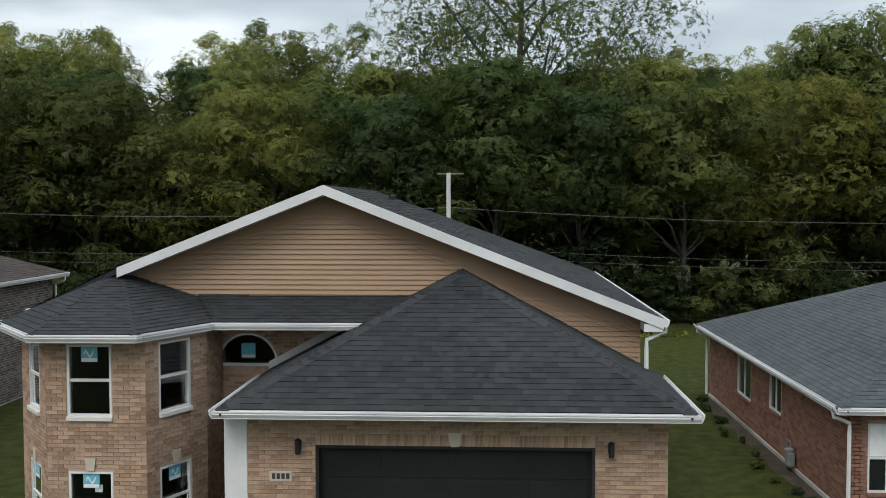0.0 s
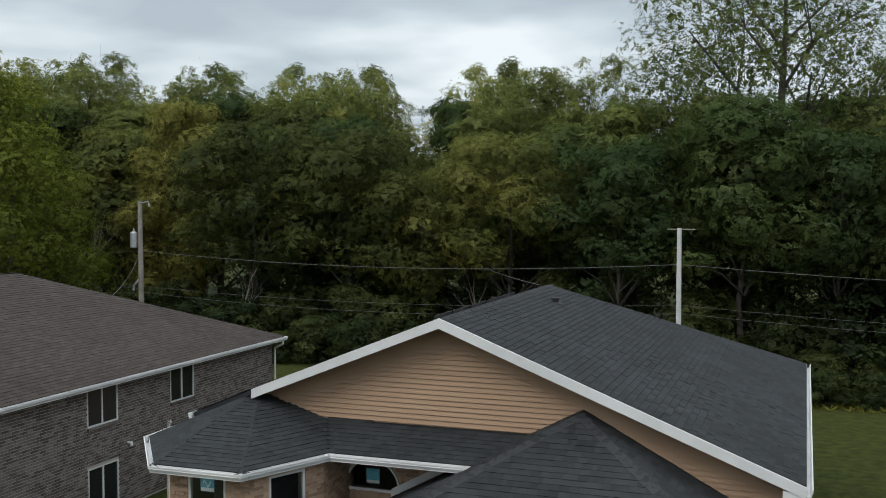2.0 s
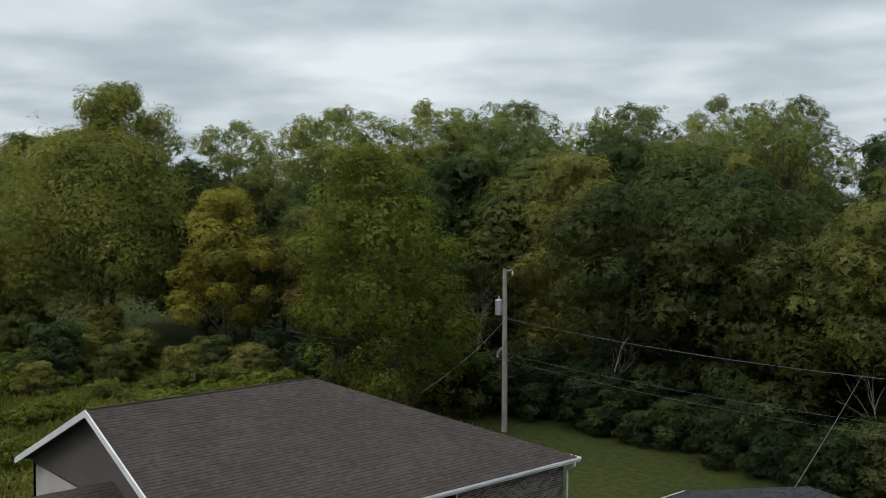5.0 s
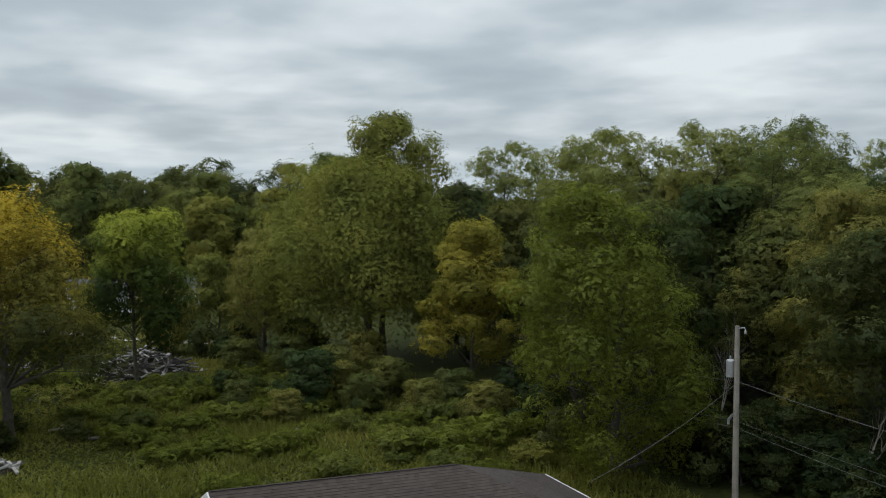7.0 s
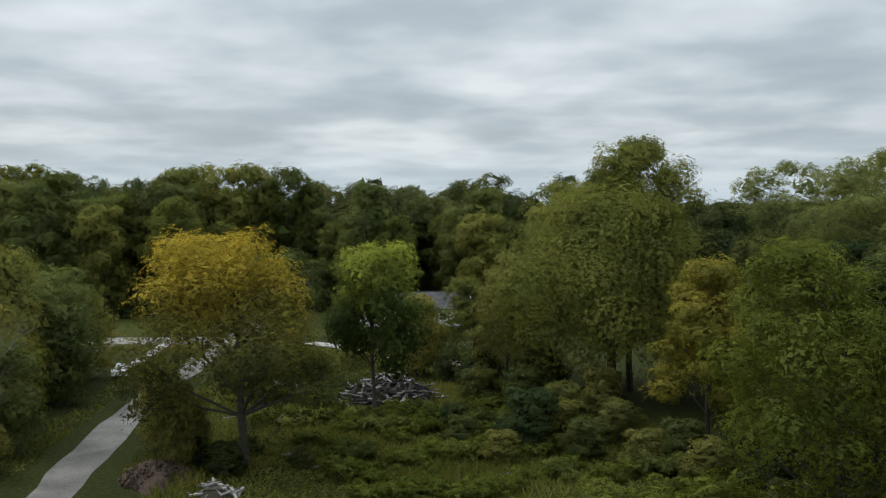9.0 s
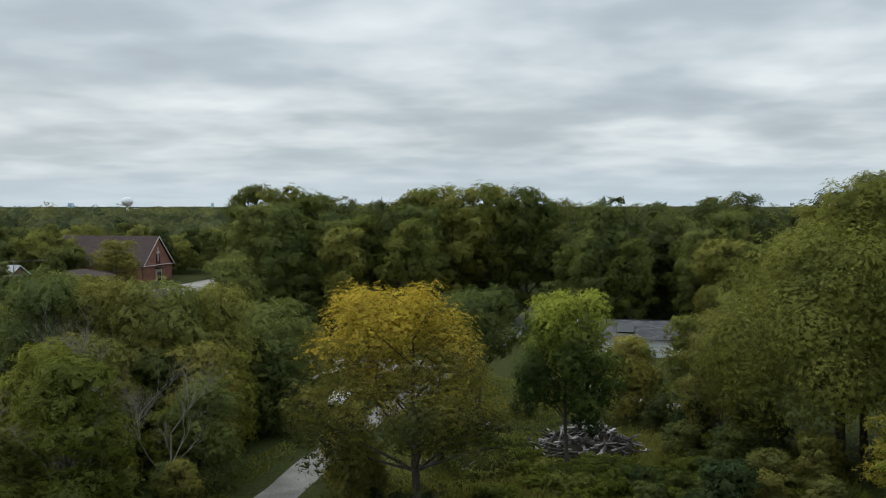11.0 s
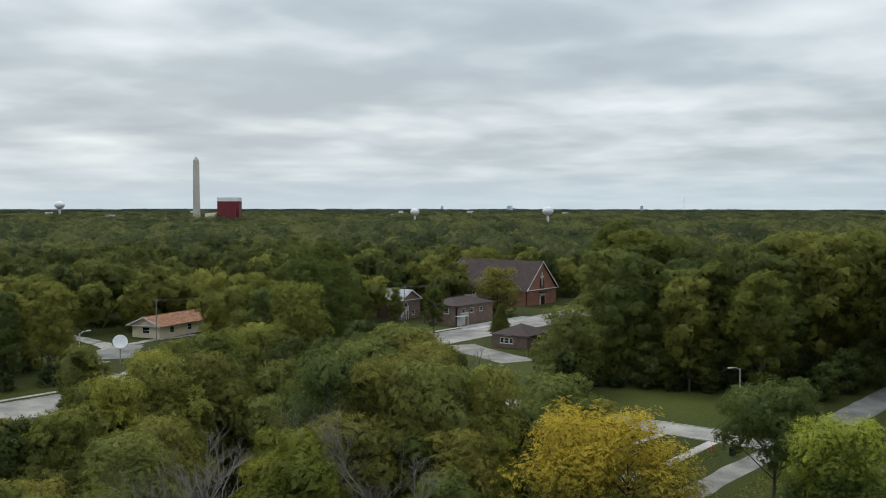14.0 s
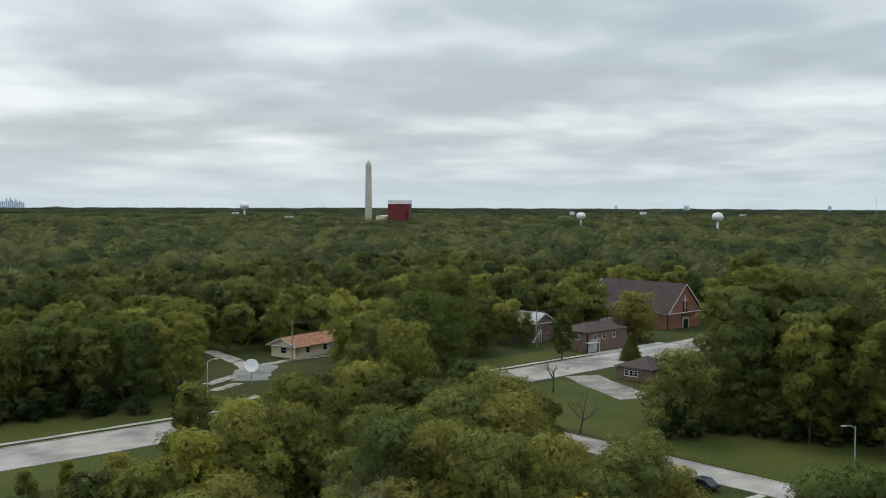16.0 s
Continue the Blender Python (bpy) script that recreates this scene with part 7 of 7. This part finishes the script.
# brush between meadow and wood
for x, y, h in ((-65, 34.3, 4.6), (-68, 37, 3.2), (-62, 37.5, 3.0), (-66, 41, 3.4), (-72, 38, 3.8), (-58, 41, 3.0), (-54, 44, 3.2), (-50, 46, 3.6), (-60, 44.5, 3.2), (-75, 42, 4.5), (-79, 36, 4), (-82, 32, 3.4), (-46, 45.5, 3.0),
                (-90, 33, 4), (-86, 39, 4.6), (-57, 47, 3.6), (-70, 28.5, 2.6), (-66, 29, 2.4), (-61, 31.5, 2.4), (-43, 49.5, 3.4), (-36.5, 51, 4)):
    plant("shrub_deep" if x > -50 or y > 45 else "shrub", x, y, h, wide=rnd.uniform(1.0, 1.4))
for i in range(110):
    x, y = rnd.uniform(-86, -42), rnd.uniform(12, 45)
    if x > -62 and y < 31 and rnd.random() < 0.85:
        continue
    plant(rnd.choice(["shrub_pale", "shrub_pale", "shrub_weed"]), x, y, rnd.uniform(0.6, 1.5) * (1.5 if rnd.random() < 0.15 else 1), wide=rnd.uniform(1.0, 1.7))
for i in range(70):
    plant("shrub_weed", rnd.uniform(-80, -50), rnd.uniform(19, 38), rnd.uniform(0.6, 1.3), wide=rnd.uniform(1.0, 1.7))
for i in range(12):
    a = rnd.uniform(0, 6.28)
    plant("shrub_deep", -62 + 5.5 * math.cos(a) * rnd.random(), 12.5 + 5.5 * math.sin(a) * rnd.random(), rnd.uniform(1.0, 2.4), wide=rnd.uniform(1.0, 1.5))

for kind, x, y, h in (("copse_c", -69, -45, 14.5), ("copse_a", -79, -46, 15.0), ("copse_a", -63, -39, 14.6), ("copse_b", -71, -40, 14.6), ("copse_c", -57.5, -37, 14.0), ("copse_a", -52, -34, 12.5)):
    plant(kind, x, y, h, wide=0.95)

for i in range(14):
    plant("shrub_deep", 6.75 + rnd.uniform(-0.25, 0.2), 21.5 + i * 0.85 + rnd.uniform(-0.3, 0.3), rnd.uniform(0.07, 0.24), wide=rnd.uniform(1.0, 2.2))
for i in range(16):
    plant("shrub_deep", rnd.uniform(-12, 34), rnd.uniform(48.5, 51.0), rnd.uniform(0.7, 1.7), wide=rnd.uniform(1.0, 1.6))

# woods by the lane, thinned where roads, lawns and houses lie


KEEP_OUT = [(-268, -244, -143, -98), (-250, -236, -116, -95), (-231, -214, -120, -104), (-215, -194, -111, -94), (-210, -197, -130, -116), (-163, -133, -153, -134), (-134, -104, -152, -100), (-134.5, -124, -166, -152)]


# clearings towards the dish, the lamp and the far houses
OPEN = [(-119.9, -126.1, 3.4, 78), (-204, -121, 6.0, 60), (-256, -122, 13.0, 52), (-104, -113, 2.5, 60), (-138, -141, 5.0, 60), (-202, -96, 6.0, 50), (-177, -70, 5.0, 45), (-131, -48, 4.5, 42), (-124, -16, 4.5, 45), (-127, -24, 4.5, 45)]


def free(x, y):
    for ox, oy, side, reach in OPEN:
        dx, dy = -11.6 - ox, 48.9 - oy
        k = math.hypot(dx, dy)
        along, off = ((x - ox) * dx + (y - oy) * dy) / k, abs((x - ox) * dy - (y - oy) * dx) / k
        if -2 < along < reach and off < side:
            return False
    cx, cy = x + 11.6, y - 48.9
    d = math.hypot(cx, cy)
    bear = math.degrees(math.atan2(-cx, cy))
    if -3.5 < y < 6.5:
        return False
    if any(a < x < b and c < y < e_ for a, b, c, e_ in KEEP_OUT):
        return False
    if y < -82:
        return y < -99 and not (y > -123 and x > -103)
    if -132 < x < -119:
        return False
    if -152 < x <= -132:
        return y > 46
    if x <= -152:
        return bear < 121.5 and not (-4 < y < 14 and x > -200)
    if y > 0 or (bear > 151.5 and d > 106):
        return False
    if min(math.hypot(x + 65.6, y + 11.5), math.hypot(x + 53.7, y + 18.5), math.hypot(x + 46, y + 9)) < 4.4 or min(math.hypot(x + 61.2, y + 5), math.hypot(x + 43.5, y + 4), math.hypot(x + 60.5, y + 7), math.hypot(x + 49.5, y + 14.5)) < 3.5:
        return False
    return y > -80


def spots(x0, x1, y0, y1, step, seed):
    r = random.Random(seed)
    out = []
    x = x0
    while x < x1:
        y = y0
        while y < y1:
            px, py = x + r.uniform(-0.42, 0.42) * step, y + r.uniform(-0.42, 0.42) * step
            if free(px, py):
                out.append((px, py))
            y += step
        x += step
    return out


for x, y in spots(-112, -34, -34, -4, 6.6, 1):
    if not (x > -52 and y > -8):
        kind = rnd.choice(["copse_a", "copse_b", "copse_c", "copse_c", "copse_a", "copse_b", "copse_d"])
        plant("copse_d" if x < -80 and y > -40 else kind, x, y, rnd.uniform(8.0, 12.5), wide=rnd.uniform(0.9, 1.15))
for x, y in spots(-163, -153, -56, 66, 7.5, 2):
    plant(rnd.choice(["edge_a", "edge_b"]), x, y, rnd.uniform(15, 22), wide=rnd.uniform(0.9, 1.15))
for x, y, h in ((-114, -77, 16), (-170, -12, 25.0), (-178, 0, 25.9), (-171, -39, 25.4), (-141, 52, 22), (-150, 60, 24), (-146, 40, 17)):
    plant(rnd.choice(["edge_a", "edge_b"]), x, y, h, wide=1.05)
plant("cotton", -151.0, -99.7, 22.0, wide=1.1)
plant("cotton", -109, -66, 18, wide=0.9)
plant("cotton", -124, -77, 20.5, wide=1.15)
plant("copse_d", -84, -7.5, 11)
plant("copse_b", -98, -8, 9)
plant("edge_b", -184.5, -96.5, 11)
plant("edge_a", -193, -115, 9)
plant("copse_b", -223.5, -104.5, 13.2, wide=1.35)
for x, y, h in ((-88, -110, 15.5), (-95, -109, 17), (-81, -114, 14.5), (-73, -117.5, 15), (-84, -116, 16), (-77, -119, 15), (-68, -120.5, 15.5), (-61, -123, 16)):
    plant(rnd.choice(["edge_a", "edge_b", "cotton"]), x, y, h)
    plant("shrub_deep", x + 2, y + 3, rnd.uniform(3, 5), wide=1.3)
for x in range(-102, -58, 6):
    plant(rnd.choice(["edge_a", "edge_b"]), x + rnd.uniform(-1.5, 1.5), -125 + rnd.uniform(-2, 2), rnd.uniform(12, 17), wide=1.1)
    plant("shrub", x + 3, -121.5 + rnd.uniform(-1, 1), rnd.uniform(3, 5))
plant("copse_d", -141.8, -37.2, 13.8, wide=1.05)
plant("shrub_deep", -141, -36, 6.5, wide=1.1)
for x, y, h in ((-60, -73, 3.6), (-66, -71, 4), (-54, -70, 4), (-47, -71, 4.5), (-80, -80, 4.5), (-63, -65, 5.5), (-71, -65, 6.5)):
    plant(rnd.choice(["copse_a", "copse_b", "copse_c"]), x, y, h, wide=1.1)
for x, y in ((-147.5, -35.5), (-148, -31.5), (-149.5, -27), (-151, -22.5), (-153.5, -18.5), (-157, -14.5), (-162, -11), (-168, -8), (-175, -6), (-182, -5)):
    plant(rnd.choice(["copse_d", "copse_d", "copse_a"]), x - 3, y - 0.5, rnd.uniform(6, 10), wide=rnd.uniform(1.0, 1.3))
    plant("shrub_deep", x, y, rnd.uniform(2.5, 4.5), wide=rnd.uniform(1.0, 1.5))
for x, y, h in ((-151, -2.5, 4.5), (-158, -1, 6), (-166, 0, 7), (-175, 1, 8), (-163, 13.5, 9), (-172, 14, 9)):
    plant("copse_d", x, y, h, wide=1.1)
for x, y, h in ((-100, -33, 13), (-104.5, -38, 13.5), (-96, -29.5, 12.5), (-108, -43, 13.5), (-101, -25.5, 8.5), (-93, -36, 13), (-97, -41, 13)):
    plant(rnd.choice(["copse_d", "copse_d", "copse_b"]), x, y, h, wide=1.1)
for x, y, h in ((-58, -9.5, 5.5), (-51, -13, 5), (-55.5, -15, 6), (-63, -11, 6), (-48, -10, 5), (-60, -4.6, 3.6), (-50, -17.5, 6), (-44.5, -9, 4.5), (-67, -8.5, 6), (-57.5, -12.5, 6.5)):
    plant(rnd.choice(["copse_a", "copse_d", "copse_c"]), x, y, h, wide=1.25)
for x, y, h in ((-43.5, -5.0, 4.2), (-48.5, -5.5, 5.0), (-50.5, -12, 8.0), (-45.5, -15, 9.0), (-41.5, -10.5, 5.0), (-59.5, -3.8, 4.0)):
    plant(rnd.choice(["copse_b", "copse_c", "copse_a"]), x, y, h, wide=1.05)
plant("oak_a", -88, 35.5, 12)
plant("oak_b", -80, 54, 16)
for kind, x, y, h, turn in (("edge_b", -197, -56, 26.4, 30), ("edge_b", -172, -6, 25.4, 120), ("edge_b", -176, 7, 25.2, 210), ("edge_b", -169, -33, 24.2, 75),
                            ("poplar", -16.0, 72, 19.4, 50), ("poplar", -12.4, 73.5, 19.7, 140), ("poplar", -19.4, 78, 20.2, 260),
                            ("poplar", 15.9, 78, 18.3, 20), ("poplar", 20.1, 77.4, 18.4, 100), ("oak_d", 25.2, 64.5, 18.8, 10),
                            ("poplar", -64, 71, 22.6, 80), ("poplar", -54, 69, 21.6, 160)):
    plant(kind, x, y, h, turn=turn, wide=1.05)
for kind, x, y, h, turn in (("copse_d", -76.0, -13.2, 15.4, 30), ("copse_a", -78.6, -9.6, 14.6, 110), ("copse_b", -73.5, -17.6, 15.8, 200), ("copse_d", -70.8, -21.8, 16.4, 290), ("copse_d", -83.0, -14.5, 13.6, 75)):
    plant(kind, x, y, h, turn=turn, wide=0.85)
for key in list(TREES):
    if not TREES[key][1]:
        for o in (*TREES[key][0].children, TREES[key][0]):
            bpy.data.objects.remove(o)


def grove(where, tris, size, mat, h0, h1, seed, label="dense mixed green wood seen from above"):
    """A wood whose trees nobody could count: each has lobes of leaf sprays and a stem, all in one mesh."""
    rng = np.random.default_rng(seed)
    co, tones, solids, ways = [], [], [], []
    for x, y in where:
        h = h0 + (h1 - h0) * rng.random()
        w = h * (0.62 + 0.25 * rng.random())
        lobes = crown_lobes(rng, h, h * 0.16, w, ("round", "spread", "tall")[rng.integers(3)], 15)
        for c, w_ in (leaf_sprays(rng, lobes, int(tris * 0.68), size * 0.98, 0.0, 0.25), inner_sprays(rng, lobes, int(tris * 0.14), size * 2.1)):
            co.append(c + np.array([x, y, 0]))
            ways.append(w_)
        tones.append(np.full((len(co[-1]) + len(co[-2])) // 3, rng.random()))
        solids += [np.zeros(len(co[-2]) // 3), np.ones(len(co[-1]) // 3)]
    ob = new("wood", array_mesh("wood", np.concatenate(co), 3, np.concatenate(tones), np.concatenate(solids), np.concatenate(ways)))
    ob.data.materials.append(mat)
    return tagged(ob, label, "wood", kind="stuff")


M["wood_a"] = leafy("wood_leaves", (0.0726, 0.0885, 0.0226), (0.1453, 0.1530, 0.0340), (0.2357, 0.2364, 0.0479), clump=0.06, grain=5.5, spread=0.8)
M["wood_b"] = leafy("deep_wood_leaves", (0.0515, 0.0665, 0.0215), (0.0988, 0.1121, 0.0299), (0.1589, 0.1646, 0.0408), clump=0.06, grain=4.5, spread=0.8)
grove(spots(-112, -34, -80, -34, 7.2, 3), 1450, 0.66, M["wood_a"], 8.5, 13, 51)
grove(spots(-215, -163, -58, 72, 9.0, 4), 1080, 0.98, M["wood_b"], 16, 24, 52)
grove(spots(-152, -92, 62, 120, 10, 5), 1500, 0.8, M["wood_b"], 15, 20, 53)
grove(spots(-300, -30, -175, -106, 8.8, 6), 660, 1.16, M["wood_a"], 10, 16, 54)
grove(spots(-310, -30, -262, -175, 10.0, 7), 430, 1.4, M["wood_b"], 11, 17, 55)
grove(spots(-310, -215, -98, 110, 10.5, 8), 430, 1.4, M["wood_a"], 12, 18, 56)

# ---------------------------------------------------------------- woods to the horizon
def far_woods(name, seed, r0, r1, spacing, grow, quads, size, hmin, hmax, mat, a0=50, a1=185, flat=1.0):
    """A wood too far off to count: crowns of leaf masses over a sector round the place."""
    rng = np.random.default_rng(seed)
    pts = []
    r = r0
    while r < r1:
        s = max(spacing, grow * r)
        n = int(radians(a1 - a0) * r / s)
        a = np.radians(a0 + (a1 - a0) * (np.arange(n) + rng.random(n)) / n)
        rr = r + s * (rng.random(n) - 0.5)
        pts.append(np.stack([-10 - rr * np.sin(a), 40 + rr * np.cos(a), np.full(n, s)], 1))
        r += s * 0.95
    P = np.concatenate(pts)
    keep = np.array([not (-310 < x < 60 and -255 < y < 115) for x, y, _ in P])
    P = P[keep]
    n = len(P)
    h = hmin + (hmax - hmin) * rng.random(n)
    patch = np.sin(P[:, 0] * 0.013 + 1) * np.sin(P[:, 1] * 0.017) * 0.5 + 0.5
    h *= 0.8 + 0.35 * patch
    W = P[:, 2] * (0.44 + 0.46 * rng.random(n) ** 1.5)
    h *= 0.72 + 0.5 * W / P[:, 2]
    tot = n * quads
    d = rng.normal(size=(tot, 3))
    d /= np.linalg.norm(d, axis=1)[:, None]
    d[:, 2] = np.where(d[:, 2] < -0.2, -d[:, 2], d[:, 2])
    hh, ww = np.repeat(h, quads), np.repeat(W, quads)
    R = np.stack([ww, ww, hh * 0.42], 1)
    # each crown swells into a few lobes
    ph = np.repeat(rng.random((n, 3)) * 6.283, quads, axis=0)
    rad = (0.86 + 0.2 * rng.random(tot)) * (1 + 0.17 * np.sin(3 * np.arctan2(d[:, 1], d[:, 0]) + ph[:, 0]) * np.sin(4 * d[:, 2] + ph[:, 1]) + 0.08 * np.sin(9 * d[:, 0] + ph[:, 2]))
    c = np.stack([np.repeat(P[:, 0], quads), np.repeat(P[:, 1], quads), hh * 0.58], 1)
    p = c + d * R * rad[:, None]
    nrm = d * 0.9 + rng.normal(size=(tot, 3)) * 0.4 + np.array([0, 0, 0.3])
    nrm /= np.linalg.norm(nrm, axis=1)[:, None]
    t = np.cross(nrm, rng.normal(size=(tot, 3)))
    t /= np.linalg.norm(t, axis=1)[:, None]
    b = np.cross(nrm, t)
    s = (size * np.repeat(P[:, 2], quads) * (0.6 + 0.8 * rng.random(tot)))[:, None]
    co = np.stack([p - t * s * 0.4 + b * s * 0.5, p - t * s * 0.5 - b * s * 0.4, p + t * s * 0.6], 1)
    co[:, :, 2] = p[:, None, 2] + (co[:, :, 2] - p[:, None, 2]) * flat
    # the leafy inside of each crown, closed and lumpy
    na, levels = 6, (-0.2, 0.5, 0.95)
    grid = np.zeros((n, len(levels), na, 3))
    for i, zl_ in enumerate(levels):
        rr = math.sqrt(1 - zl_ * zl_) * (0.72 + 0.22 * rng.random((n, na)))
        aa = 2 * np.pi * (np.arange(na) + 0.5 * (i % 2)) / na + 0 * rr
        grid[:, i] = np.stack([P[:, 0, None] + W[:, None] * rr * np.cos(aa), P[:, 1, None] + W[:, None] * rr * np.sin(aa), h[:, None] * (0.58 + 0.36 * zl_ * (0.88 + 0.2 * rng.random((n, na))))], 2)
    nxt = np.roll(grid, -1, axis=2)
    tri = np.stack([grid[:, :-1], nxt[:, :-1], grid[:, 1:], nxt[:, :-1], nxt[:, 1:], grid[:, 1:]], 3).reshape(-1, 3)
    per = len(tri) // 3 // n
    own = rng.random(n)
    way = tri.reshape(-1, 3, 3).mean(1) - np.repeat(np.stack([P[:, 0], P[:, 1], h * 0.58], 1), per, axis=0)
    way = np.concatenate([d + rng.normal(size=d.shape) * 0.22, way / np.linalg.norm(way, axis=1)[:, None]])
    me = array_mesh(name, np.concatenate([co.reshape(-1, 3), tri]), 3, np.concatenate([np.repeat(own, quads), np.repeat(own, per)]), np.arange(tot + n * per) >= tot, way)
    me.materials.append(mat)
    return tagged(new(name, me), "mixed green wood stretching away to the horizon", "wood", kind="stuff")


# distance haze is put into this leaf colour as extra blue
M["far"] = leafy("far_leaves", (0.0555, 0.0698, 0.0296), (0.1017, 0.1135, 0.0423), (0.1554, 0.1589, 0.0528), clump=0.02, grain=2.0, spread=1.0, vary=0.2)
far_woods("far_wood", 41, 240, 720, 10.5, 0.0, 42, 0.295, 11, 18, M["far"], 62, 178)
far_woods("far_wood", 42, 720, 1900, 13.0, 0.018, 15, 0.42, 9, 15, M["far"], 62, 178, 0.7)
# horizon haze painted in more strongly: paler, bluer leaves
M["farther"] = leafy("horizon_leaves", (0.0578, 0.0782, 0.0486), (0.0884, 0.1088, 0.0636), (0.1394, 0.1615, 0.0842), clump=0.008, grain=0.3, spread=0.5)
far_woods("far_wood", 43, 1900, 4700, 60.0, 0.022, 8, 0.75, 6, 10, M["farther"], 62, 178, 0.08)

for job in LATE:
    job()
